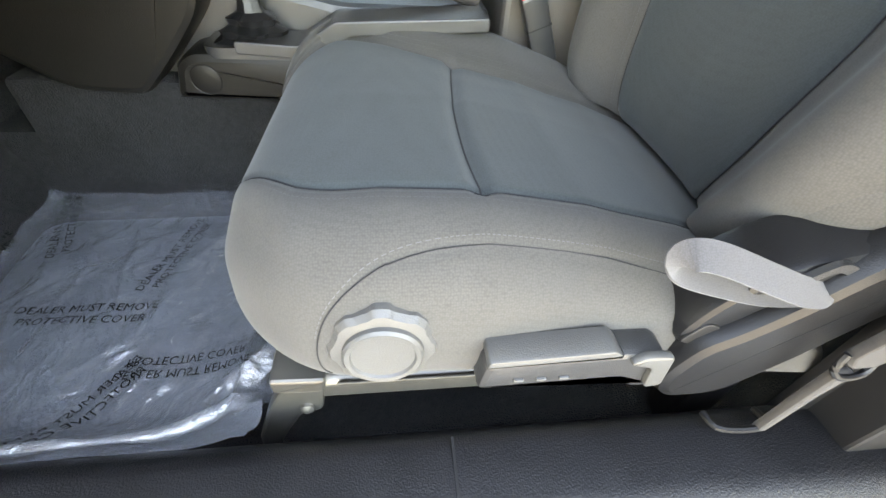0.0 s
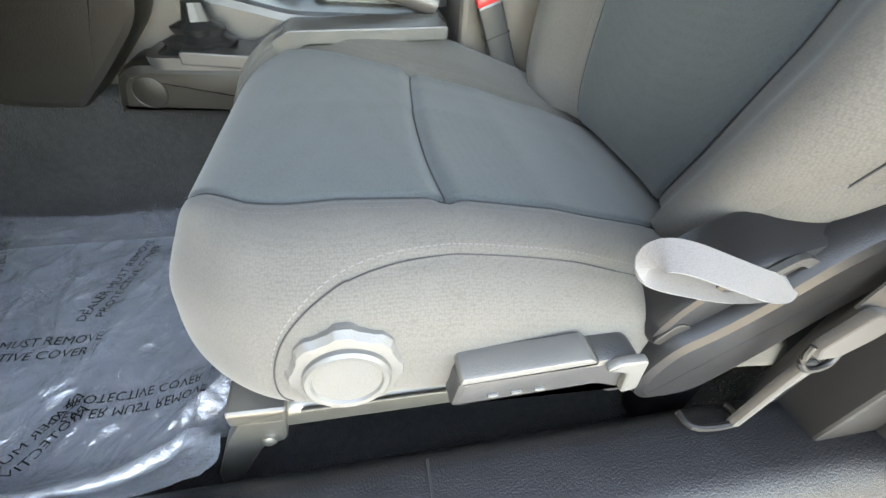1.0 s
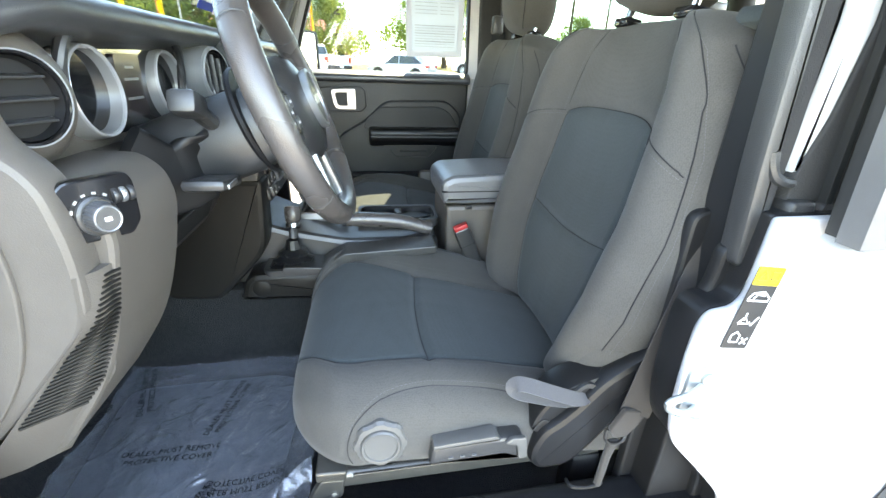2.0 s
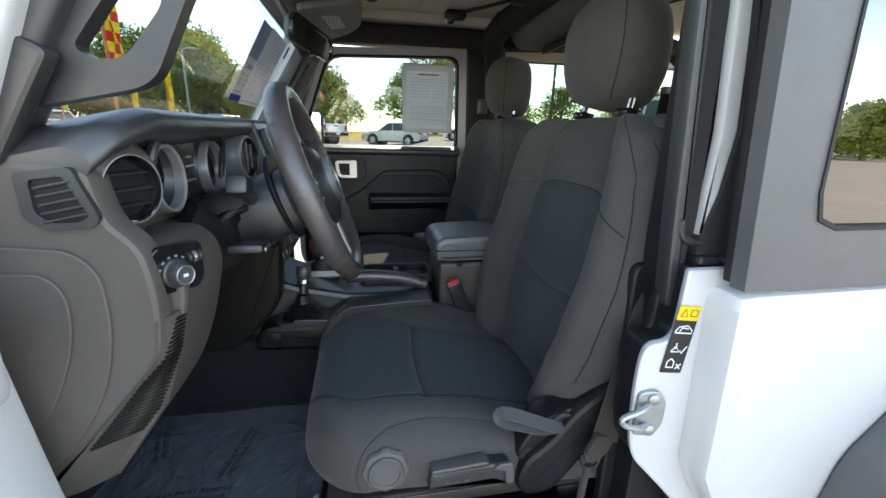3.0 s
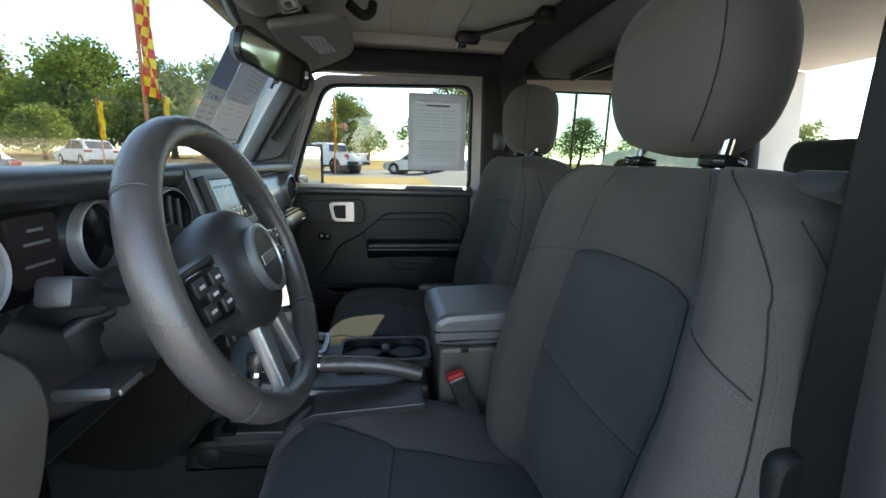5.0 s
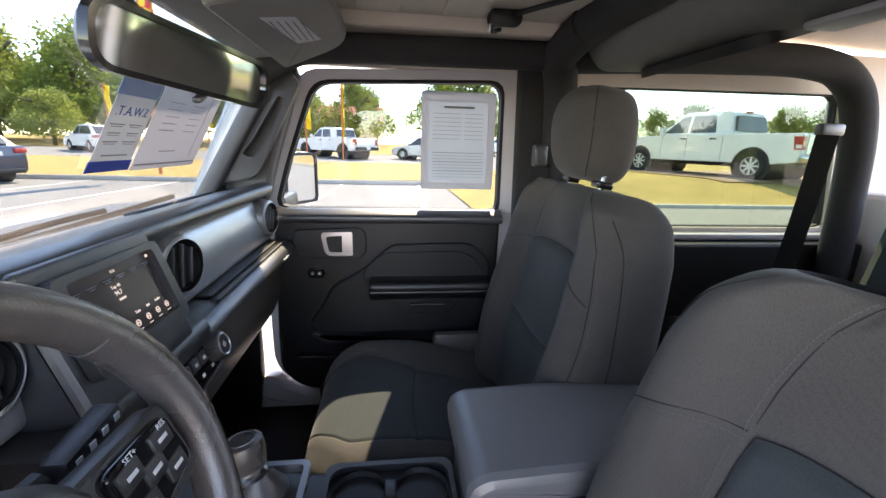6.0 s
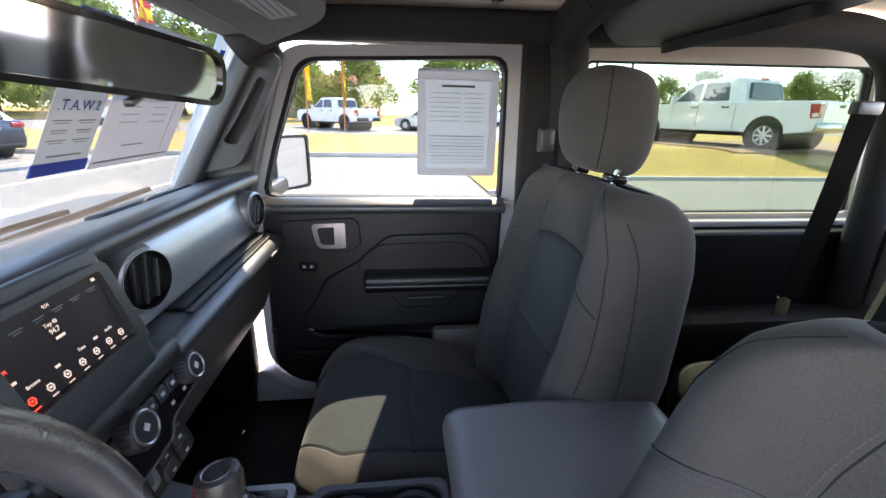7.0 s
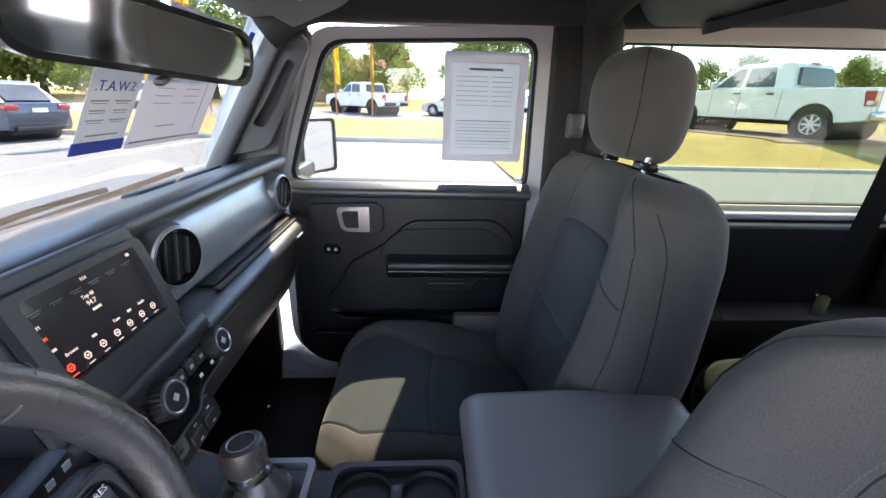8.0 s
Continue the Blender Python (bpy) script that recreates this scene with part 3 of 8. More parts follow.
# warning label on the jamb
lab = thing("warning_label", "black pictogram warning label with a yellow head on the white jamb", "label")
ML = Matrix.Translation((0.4225, -0.7432, 1.068)) @ Euler((radians(90), 0, 0)).to_matrix().to_4x4() @ Matrix.Rotation(radians(-7), 4, "Z")
part("sticker", placed(plate(rrect(0.031, 0.092, 0.002), 0.0008), ML), BLACKLAB, lab)
part("yellow_head", placed(plate(rrect(0.031, 0.019, 0.002, 4, 0, 0.0365), 0.0011), ML), YELLOW, lab)


def picto(strokes, w, mat, m):
    bm = B()
    for st in strokes:
        t = B()
        ribbon(t, [(x, y, 0.0013) for x, y in st], w, 0.0004, (0, 0, 1), 0)
        join(bm, t)
    part("pictogram", placed(bm, m), mat, lab)


picto([[(-0.011, 0.032), (-0.006, 0.042), (-0.001, 0.032), (-0.011, 0.032)], [(0.003, 0.033), (0.012, 0.033), (0.012, 0.041), (0.003, 0.041), (0.003, 0.033)]], 0.0010, BLACKLAB, ML)
picto([[(-0.012, 0.012), (-0.008, 0.018), (0.004, 0.020), (0.012, 0.014), (0.012, 0.010), (-0.012, 0.010), (-0.012, 0.012)], [(-0.006, 0.012), (-0.003, 0.017), (0.006, 0.016)]], 0.0017, LABELINK, ML)
picto([[(-0.010, -0.016), (-0.004, -0.008), (0.002, -0.016), (-0.010, -0.016)], [(-0.004, -0.004), (-0.004, -0.012)], [(0.003, -0.014), (0.006, -0.018), (0.012, -0.008)]], 0.0017, LABELINK, ML)
picto([[(-0.010, -0.038), (-0.010, -0.030), (-0.005, -0.026), (0.000, -0.030), (0.000, -0.038), (-0.010, -0.038)], [(0.004, -0.040), (0.011, -0.033)], [(0.004, -0.033), (0.011, -0.040)]], 0.0017, LABELINK, ML)

# door latch striker on the jamb
st = thing("door_striker", "pale zinc door latch striker bolted to the jamb", "striker")
MS = Matrix.Translation((0.392, -0.7425, 0.968)) @ Euler((radians(90), 0, radians(-10))).to_matrix().to_4x4()
part("base_plate", placed(plate(rpoly([(-0.016, -0.034), (0.010, -0.034), (0.022, -0.016), (0.022, 0.018), (0.010, 0.034), (-0.016, 0.030)], 0.008), 0.007, 0.002), MS), ZINC, st)
part("wire_loop", placed(tube(B(), [(0.004, 0.014, 0.004), (-0.016, 0.012, 0.018), (-0.040, 0.006, 0.024), (-0.038, -0.004, 0.024), (-0.014, -0.014, 0.018), (0.004, -0.016, 0.004)], 0.004, 8, k=4), MS), ZINC, st)
for q in (0.022, -0.024):
    part("bolt", placed(lathe(B(), [(0.0075, 0.006), (0.0075, 0.010), (0.004, 0.012)], (0.004, q, 0), (0, 0, 1), 12), MS), ZINC, st)


# ---- windscreen, A-pillars ----
def a_pillar(s):
    """Padded A-pillar with an angular grab handle; the far side lies a little ahead."""
    dx = -0.055 if s > 0 else 0.0
    back_ = 0.0 if s > 0 else -0.022
    ob = thing("a_pillar_trim", "black A-pillar trim with an angular grab handle", "pillar trim", "A-pillar trims")
    y = s * 0.64
    lo, hi = Vector((-0.305 + dx + back_, y, 1.285)), Vector((-0.105 + dx + back_, y, 1.62))
    bm = B()
    sweep(bm, [lo, lo.lerp(hi, 0.5), hi], rpoly([(-0.022, -0.03), (0.022, -0.03), (0.022, 0.03), (-0.022, 0.03)], 0.012, 3), False, (0, s, 0))
    part("pillar_cover", bm, SOFT, ob)
    if s > 0:
        bm = B()
        prism(bm, rpoly([(-0.395, 1.24), (-0.225, 1.24), (-0.182, 1.39), (-0.102, 1.63), (-0.175, 1.66)], [0.01, 0.02, 0.05, 0.04, 0.02], 4), "y", 0.662, 0.715, 0.012)
        part("pillar_shell", bm, SOFT, ob)
    else:
        bm = B()
        prism(bm, rpoly([(-0.40, 1.262), (-0.300, 1.266), (-0.259, 1.335), (-0.236, 1.372), (-0.262, 1.385), (-0.40, 1.36)], [0, 0.01, 0.01, 0.01, 0.01, 0], 3), "y", -0.655, -0.677, 0.005)
        part("pillar_foot", bm, PLASTIC, ob)
    bm = B()
    outer = rpoly([(-0.290, 1.320), (-0.179, 1.345), (-0.162, 1.357), (-0.121, 1.440), (-0.044, 1.585), (-0.070, 1.612), (-0.10, 1.60)], [0.02, 0.015, 0.02, 0.02, 0.03, 0.02, 0.02], 4)
    inner = rpoly([(-0.232, 1.380), (-0.219, 1.371), (-0.190, 1.370), (-0.150, 1.420), (-0.145, 1.437), (-0.078, 1.563), (-0.100, 1.578), (-0.186, 1.440)], [0.008, 0.008, 0.015, 0.012, 0.01, 0.012, 0.015, 0.02], 4)
    if s > 0:
        inner = [(0.75 * a - 0.025, 0.75 * b + 0.37) for a, b in inner]
    ring(bm, [(a + dx, b) for a, b in outer], [(a + dx, b) for a, b in inner], "y", s * 0.628, s * 0.650, 120)
    bmesh.ops.bevel(bm, geom=[e for e in bm.edges if e.calc_face_angle(0) > 1.2], offset=0.007, segments=2, profile=0.5, affect="EDGES")
    part("grab_handle", bm, PLASTIC, ob)
    return ob


a_pillar(1)
a_pillar(-1)


def quad(name, pts, thick, mat, parent=None, label=""):
    n = (Vector(pts[1]) - Vector(pts[0])).cross(Vector(pts[2]) - Vector(pts[0])).normalized() * thick
    bm = B()
    a = [bm.verts.new(Vector(p)) for p in pts]
    b = [bm.verts.new(Vector(p) + n) for p in pts]
    bm.faces.new(a), bm.faces.new(b)
    for i in range(len(pts)):
        bm.faces.new((a[i], a[(i + 1) % len(pts)], b[(i + 1) % len(pts)], b[i]))
    return part(name, bm, mat, parent, label)


WS = [(-0.375, -0.66, 1.275), (-0.405, 0.66, 1.275), (-0.195, 0.64, 1.655), (-0.165, -0.64, 1.655)]
ws = quad("windscreen", WS, 0.005, GLASS)
ws.visible_shadow = False
tagged(ws, "clear laminated windscreen", "windscreen", "", "structure")
for s in (-1, 1):
    bm = B()
    dx = 0.0 if s > 0 else 0.04
    sweep(bm, [(-0.39 + dx, s * 0.665, 1.25), (-0.195 + dx * 0.6, s * 0.655, 1.66), (-0.12, s * 0.655, 1.715), (0.5, s * 0.665, 1.72)], rpoly([(-0.03, -0.02), (0.03, -0.02), (0.03, 0.03), (-0.03, 0.03)], 0.01, 3), False, (0, s, 0))
    structure("windscreen_frame_1" if s < 0 else "windscreen_frame_2", bm, WHITE, "white painted windscreen frame and roof rail", "car body")
bm = B()
rbox(bm, (-0.17, 0, 1.715), (0.10, 1.30, 0.05), 0.012)
structure("windscreen_frame_top", bm, WHITE, "white painted top of the windscreen frame", "car body")


# ---- passenger door ----
def passenger_door():
    door = thing("door_1", "closed white passenger door with black inner trim", "car door", "", "structure")
    bm = B()
    win = rpoly([(-0.21, 1.250), (-0.168, 1.39), (-0.088, 1.608), (0.462, 1.630), (0.468, 1.243)], [0.03, 0.05, 0.05, 0.045, 0.02], 6)
    ring(bm, rpoly([(-0.275, 1.23), (-0.215, 1.39), (-0.120, 1.636), (0.518, 1.655), (0.525, 1.225)], [0.02, 0.05, 0.06, 0.06, 0.0], 6), win, "y", 0.722, 0.752)
    part("window_frame", bm, WHITE_IN, door, "white painted window frame")
    bm = B()
    ins = resample(rpoly([(-0.198, 1.252), (-0.157, 1.39), (-0.079, 1.600), (0.453, 1.621), (0.459, 1.246)], [0.03, 0.05, 0.05, 0.045, 0.02], 6), 96)
    ring(bm, win, ins, "y", 0.726, 0.760)
    part("window_seal", bm, RUBBER, door, "black rubber window seal")
    bm = B()
    prism(bm, win, "y", 0.742, 0.746)
    part("door_glass", bm, GLASS, door)
    # white door metal with its rounded lower front corner
    bm = B()
    prism(bm, rpoly([(-0.240, 0.72), (-0.24, 1.24), (0.508, 1.24), (0.508, 0.70), (0.10, 0.64), (-0.10, 0.65)], [0.08, 0.0, 0.0, 0.03, 0.05, 0.05], 8), "y", 0.705, 0.775, 0.006)
    part("door_shell", bm, WHITE_IN, door, "white painted door shell")
    # black trim panel
    bm = B()
    prism(bm, rpoly([(-0.217, 0.745), (-0.205, 1.236), (0.462, 1.236), (0.455, 0.72), (-0.08, 0.660), (-0.165, 0.682)], [0.03, 0.012, 0.012, 0.05, 0.05, 0.05], 8), "y", 0.685, 0.706, 0.008)
    part("trim_panel", bm, DOORP, door, "black grained inner trim panel")
    bm = B()
    prism(bm, rpoly([(0.655, 1.215), (0.652, 1.238), (0.690, 1.256), (0.722, 1.250), (0.722, 1.215)], 0.01, 3), "x", -0.205, 0.462, 0.004)
    part("belt_ledge", bm, SOFT, door, "padded ledge under the window")
    # raised armrest field with its ledge and pull cup
    bm = B()
    prism(bm, rpoly([(-0.125, 0.895), (-0.09, 0.87), (0.26, 0.865), (0.40, 0.875), (0.435, 0.93), (0.435, 1.10), (0.375, 1.155), (0.13, 1.15), (0.05, 1.075), (-0.05, 1.02), (-0.07, 0.97)], 0.03, 4), "y", 0.668, 0.69, 0.007)
    part("door_insert", bm, DOORP, door)
    bm = B()
    prism(bm, rpoly([(0.04, 1.045), (0.06, 1.09), (0.11, 1.128), (0.34, 1.132), (0.385, 1.11), (0.418, 1.06), (0.418, 1.045)], 0.02, 4), "y", 0.6605, 0.6692, 0.003)
    part("recess_panel", bm, DARK, door, "darker recessed panel above the armrest")
    bm = B()
    prism(bm, rpoly([(0.615, 1.005), (0.605, 1.035), (0.615, 1.052), (0.672, 1.055), (0.672, 0.975)], 0.012, 3), "x", 0.065, 0.425, 0.008)
    part("armrest", bm, DOORP, door, "padded black armrest ledge")
    bm = B()
    rbox(bm, (0.245, 0.606, 1.022), (0.35, 0.006, 0.006), 0.002)
    part("armrest_bead", bm, PLASTIC, door)
    bm = B()
    ring(bm, rpoly([(0.115, 0.985), (0.36, 0.985), (0.315, 0.925), (0.16, 0.925)], 0.015), rpoly([(0.135, 0.978), (0.34, 0.978), (0.305, 0.935), (0.17, 0.935)], 0.012), "y", 0.656, 0.672)
    rbox(bm, (0.24, 0.658, 0.962), (0.11, 0.006, 0.010), 0.003)
    part("pull_cup", bm, DOORP, door)
    bm = B()
    prism(bm, rpoly([(-0.10, 0.868), (-0.06, 0.845), (0.36, 0.838), (0.36, 0.830), (-0.07, 0.835), (-0.115, 0.862)], 0.004), "y", 0.672, 0.69, 0.002)
    part("pocket_edge", bm, SOFT, door)
    bm = B()
    prism(bm, rpoly([(-0.17, 0.80), (0.40, 0.795), (0.38, 0.74), (0.03, 0.728), (-0.11, 0.755)], 0.02), "y", 0.658, 0.69, 0.006)
    part("map_pocket", bm, DARK, door, "black net map pocket")
    # handle
    bm = B()
    prism(bm, rpoly([(-0.155, 1.165), (-0.145, 1.192), (0.035, 1.200), (0.055, 1.185), (0.058, 1.125), (0.035, 1.105), (-0.135, 1.108), (-0.155, 1.125)], 0.008), "y", 0.676, 0.688, 0.003)
    part("handle_surround", bm, DOORP, door)
    bm = B()
    ring(bm, rpoly([(-0.073, 1.188), (0.018, 1.190), (0.018, 1.118), (-0.060, 1.118)], [0.015, 0.004, 0.004, 0.02], 4), rpoly([(-0.058, 1.177), (-0.012, 1.178), (-0.012, 1.129), (-0.050, 1.129)], [0.012, 0.003, 0.003, 0.012], 4), "y", 0.662, 0.678)
    h = part("handle_bezel", bm, CHROME, door, "satin chrome inner handle bezel")
    bm = B()
    prism(bm, rpoly([(-0.012, 1.178), (0.008, 1.178), (0.008, 1.130), (-0.012, 1.130)], 0.003), "y", 0.666, 0.676, 0.002)
    rbox(bm, (0.002, 0.6645, 1.155), (0.010, 0.003, 0.018), 0.001)
    part("lock_lever", bm, SILVER, h)
    bm = B()
    prism(bm, rpoly([(-0.058, 1.177), (-0.012, 1.177), (-0.012, 1.129), (-0.058, 1.129)], 0.004), "y", 0.675, 0.679)
    part("handle_cup", bm, DARK, h)
    # lock switch
    bm = B()
    prism(bm, rpoly([(-0.112, 1.075), (-0.072, 1.075), (-0.066, 1.060), (-0.072, 1.046), (-0.112, 1.046), (-0.118, 1.060)], 0.004), "y", 0.676, 0.688, 0.003)
    sw = part("lock_switch", bm, GLOSS, door)
    for x in (-0.102, -0.082):
        bm = B()
        rbox(bm, (x, 0.675, 1.061), (0.012, 0.004, 0.012), 0.002)
        part("rocker_button", bm, PLASTIC, sw)
        bm = B()
        rbox(bm, (x, 0.6725, 1.061), (0.005, 0.001, 0.006), 0.0)
        part("symbol", bm, LABELINK, sw)
    return door


passenger_door()
# black door check tab in the footwell
bm = B()
tube(bm, [(-0.205, 0.69, 0.80), (-0.20, 0.685, 0.83), (-0.203, 0.685, 0.855)], 0.006, 8, k=3)
lathe(bm, [(0.002, 0), (0.010, 0.004), (0.010, 0.012), (0.002, 0.016)], (-0.203, 0.685, 0.852), (0, 0, 1), 10)
solo("door_check_strap", bm, RUBBER, "short black door check strap with a ball end", "strap")


# ---- seats ----
def interp_profile(ctrl, t):
    """Catmull-Rom through control rows at parameter t in 0..1."""
    n = len(ctrl) - 1
    f = min(max(t, 0), 1) * n
    i = min(int(f), n - 1)
    g = lambda j: np.array(ctrl[max(0, min(n, j))], float)
    a, b, c, d = g(i - 1), g(i), g(i + 1), g(i + 2)
    t = f - i
    return 0.5 * (2 * b + (c - a) * t + (2 * a - 5 * b + 4 * c - d) * t * t + (3 * b - a - 3 * c + d) * t ** 3)


def grid_part(name, fn, us, vs, keep, mat, parent, label="", closed_v=False):
    """Mesh of the points fn(u, v) on a grid, for the cells that keep(u, v) allows."""
    bm = B()
    P = {}
    nv = len(vs)

    def vert(i, j):
        j %= nv
        if (i, j) not in P:
            P[i, j] = bm.verts.new(fn(us[i], vs[j]))
        return P[i, j]

    for i in range(len(us) - 1):
        for j in range(nv if closed_v else nv - 1):
            vb = vs[(j + 1) % nv] if j + 1 < nv else vs[0]
            if keep((us[i] + us[i + 1]) / 2, (vs[j] + vb) / 2 if j + 1 < nv else 1.0):
                bm.faces.new((vert(i, j), vert(i + 1, j), vert(i + 1, j + 1), vert(i, j + 1)))
    return part(name, bm, mat, parent, label, 60)


BACK = [(0, 0.024), (0.28, 0.026), (0.48, 0.034), (0.60, 0.048), (0.72, 0.078), (0.86, 0.078), (0.97, 0.040), (1.0, -0.03), (0.97, -0.085), (0.80, -0.112), (0.40, -0.118), (0, -0.12)]


def fine(line, k=6):
    """Smooth a seam that is given by a few (u, v) points."""
    return [(p.x, p.y) for p in smooth_path([(a, b, 0) for a, b in line], k)]


def stitches(fn, line, parent, step=0.0034, off=0.0022, name="stitching"):
    """Rows of short thread dashes laid along a line on a surface."""
    pts = [Vector(fn(*q)) for q in line]
    bm = B()
    dense = []
    for (a, b), (qa, qb) in zip(zip(pts, pts[1:]), zip(line, line[1:])):
        k = max(1, int((b - a).length / step))
        for i in range(k):
            f0, f1 = i / k, (i + 0.62) / k
            u = lambda f: (qa[0] + (qb[0] - qa[0]) * f, qa[1] + (qb[1] - qa[1]) * f)
            p0, p1 = Vector(fn(*u(f0))), Vector(fn(*u(f1)))
            du = Vector(fn(u(f0)[0] + 0.004, u(f0)[1])) - p0
            dv = Vector(fn(u(f0)[0], u(f0)[1] + 0.004)) - p0
            n = du.cross(dv)
            n = n.normalized() if n.length > 1e-9 else Vector((0, 0, 1))
            dense.append((p0, p1, n))
    for p0, p1, n in dense:
        d = (p1 - p0)
        if d.length < 1e-5:
            continue
        sd = d.cross(n).normalized() * 0.00034
        for sgn in (1, -1):
            o = n * off * sgn
            v = [bm.verts.new(p) for p in (p0 - sd + o, p0 + sd + o, p1 + sd + o, p1 - sd + o)]
            bm.faces.new(v)
    return part(name, bm, THREAD, parent)


def seam_line(fn, line, parent, r=0.0008, name="seam"):
    """Dark seam gap drawn as a fine cord lying in the surface."""
    pts = []
    for a, b in zip(line, line[1:]):
        k = max(2, int((Vector(fn(*b)) - Vector(fn(*a))).length / 0.012))
        pts += [Vector(fn(a[0] + (b[0] - a[0]) * i / k, a[1] + (b[1] - a[1]) * i / k)) for i in range(k)]
    pts.append(Vector(fn(*line[-1])))
    pts = [p for i, p in enumerate(pts) if i == 0 or (p - pts[i - 1]).length > 1e-4]
    return part(name, tube(B(), pts, r, 6), SEAM, parent)


def dents(flat, q):
    """Depth of the pulled-in seams at a point of a cushion's own plane."""
    g = 0.0
    for pts, dep, wid in flat:
        p0, dd_ = pts[:-1], pts[1:] - pts[:-1]
        tt = np.clip(((q - p0) * dd_).sum(1) / np.maximum((dd_ ** 2).sum(1), 1e-12), 0, 1)
        d = np.sqrt((((q - p0 - dd_ * tt[:, None]) ** 2).sum(1)).min())
        if d < wid * 2.5:
            g += dep * math.exp(-(d / wid) ** 2)
    return g


def seat(yc, s, label, dz=0.0, dx=0.0, LB=0.535, hrise=0.650, X0=-0.070):
    """Front bucket seat at yc; s: which way is outboard; LB, hrise: height of backrest and headrest."""
    ob = thing("front_seat", label, "car seat", "front seats")
    L = 0.425 - X0
    sv = 0.40
    uof = lambda x: (x - X0) / L
    pmap = lambda q: q * 0.25 / sv if q < sv else 0.25 + (q - sv) * 0.75 / (1 - sv)

    arc = fine([(uof(0.022), -0.96), (uof(0.017), -0.87), (uof(0.020), -0.79), (uof(0.031), -0.725), (uof(0.052), -0.67), (uof(0.082), -0.63), (uof(0.125), -0.61), (uof(0.20), -0.61), (uof(0.31), -0.64)])
    scale_uv = (L, 0.40)
    cross = fine([(uof(0.143), sv), (uof(0.136), 0.18), (uof(0.130), -0.05), (uof(0.129), -0.25), (uof(0.134), -sv)])
    far_arc = [(a, -b) for a, b in arc]
    lines_c = [(cross, 0.0055, 0.008), ([(0.02, sv), (1.0, sv)], 0.004, 0.006), ([(0.02, -sv), (1.0, -sv)], 0.003, 0.005), (arc, 0.0016, 0.004), (far_arc, 0.0016, 0.004)]
    flat_c = [(np.array([(a * scale_uv[0], b * scale_uv[1]) for a, b in line]), dep, wid) for line, dep, wid in lines_c]

    def cush(u, v):
        x = X0 + max(u, 0) * L
        r = min(1, max(0, u) * L / 0.075)
        f = (1 - (1 - r) ** 2.3) ** (1 / 2.3)
        r2 = min(1, max(0, u) * L / 0.105)
        g = 0.52 + 0.48 * (1 - (1 - r2) ** 1.7) ** (1 / 1.7)
        base = np.interp(x, [-0.07, 0.0, 0.06, 0.13, 0.22, 0.315, 0.40, 0.43], [0.878, 0.887, 0.890, 0.886, 0.868, 0.838, 0.802, 0.786])
        zt = 0.805 + (base - 0.805) * f
        zl = 0.776 - 0.09 * max(0, x - 0.06)
        if u < 0:
            x += 0.030 * (u / 0.2) ** 2
            zt = 0.805 + 0.045 * u / 0.2
            zl = 0.745
        if v < 0:
            so = np.interp(x, [-0.07, -0.03, 0.0, 0.15, 0.25, 0.38], [0.140, 0.150, 0.164, 0.160, 0.156, 0.142])
            prof = [(0, -0.003), (0.5 * so, -0.002), (so, 0.0), (so + 0.027, 0.001), (so + 0.051, -0.006), (0.239, -0.026), (0.251, -0.057), (0.254, -0.086), (0.243, -0.112)]
        else:
            so = np.interp(x, [-0.07, 0.0, 0.02, 0.08, 0.15, 0.27, 0.38], [0.175, 0.192, 0.186, 0.152, 0.112, 0.104, 0.118])
            prof = [(0, -0.003), (0.5 * so, -0.005), (so, -0.006), (so + 0.45 * (0.212 - so), 0.006), (0.222, 0.013), (0.250, 0.002), (0.262, -0.035), (0.262, -0.078), (0.248, -0.112)]
        yn, h = interp_profile(prof, pmap(abs(v)))
        soft = min(1.0, (zt - zl) / 0.111)
        z = zt + h * soft
        y = (1 if v >= 0 else -1) * yn * g
        dg = dents(flat_c, np.array((u * scale_uv[0], v * scale_uv[1])))
        z -= dg * (0.3 if abs(v) > 0.65 else 1.0)
        y -= (dg if v > 0 else -dg) * (0.9 if abs(v) > 0.55 else 0.0)
        return Vector((x + dx, yc + y, z + dz))

    us = list(np.unique(np.r_[np.linspace(-0.2, -0.02, 6), np.linspace(0, 0.012, 8), np.linspace(0.016, 0.16, 24), np.linspace(0.17, 1, 66), np.linspace(uof(0.115), uof(0.155), 18)]))
    vs = list(np.unique(np.r_[np.linspace(-1, 1, 121), np.linspace(sv - 0.03, sv + 0.03, 13), np.linspace(-sv - 0.03, -sv + 0.03, 13)]))
    grid_part("seat_cushion_insert", cush, us, vs, lambda u, v: abs(v) < sv, INSERT, ob, "charcoal cloth cushion insert with a cross seam")
    grid_part("seat_cushion_bolster", cush, us, vs, lambda u, v: abs(v) >= sv, BOLSTER, ob, "dark grey cloth cushion side")
    bm = B()
    rbox(bm, (0.19 + dx, yc, 0.755 + dz), (0.40, 0.40, 0.06), 0.02)
    part("seat_pan", bm, DARK, ob)
    for sg in (1, -1):
        for off in (0.030, 0.058):
            stitches(cush, [(u, sg * (sv + off)) for u in np.linspace(0.03, 0.97, 24)], ob)
        stitches(cush, [(a, -sg * (b - 0.014 if b > -0.7 else b + 0.0)) for a, b in arc[10:]] if sg > 0 else [(a, b + 0.02) for a, b in arc[10:]], ob)
        seam_line(cush, [(u, sg * sv) for u in np.linspace(0.01, 0.99, 30)], ob)
        seam_line(lambda u, v: cush(u, v) + Vector((0, (1 if v > 0 else -1) * 0.0008, 0.0005)), arc if sg > 0 else far_arc, ob, 0.0005)
    seam_line(cush, cross, ob, 0.0009)

    # backrest
    th = radians(10)
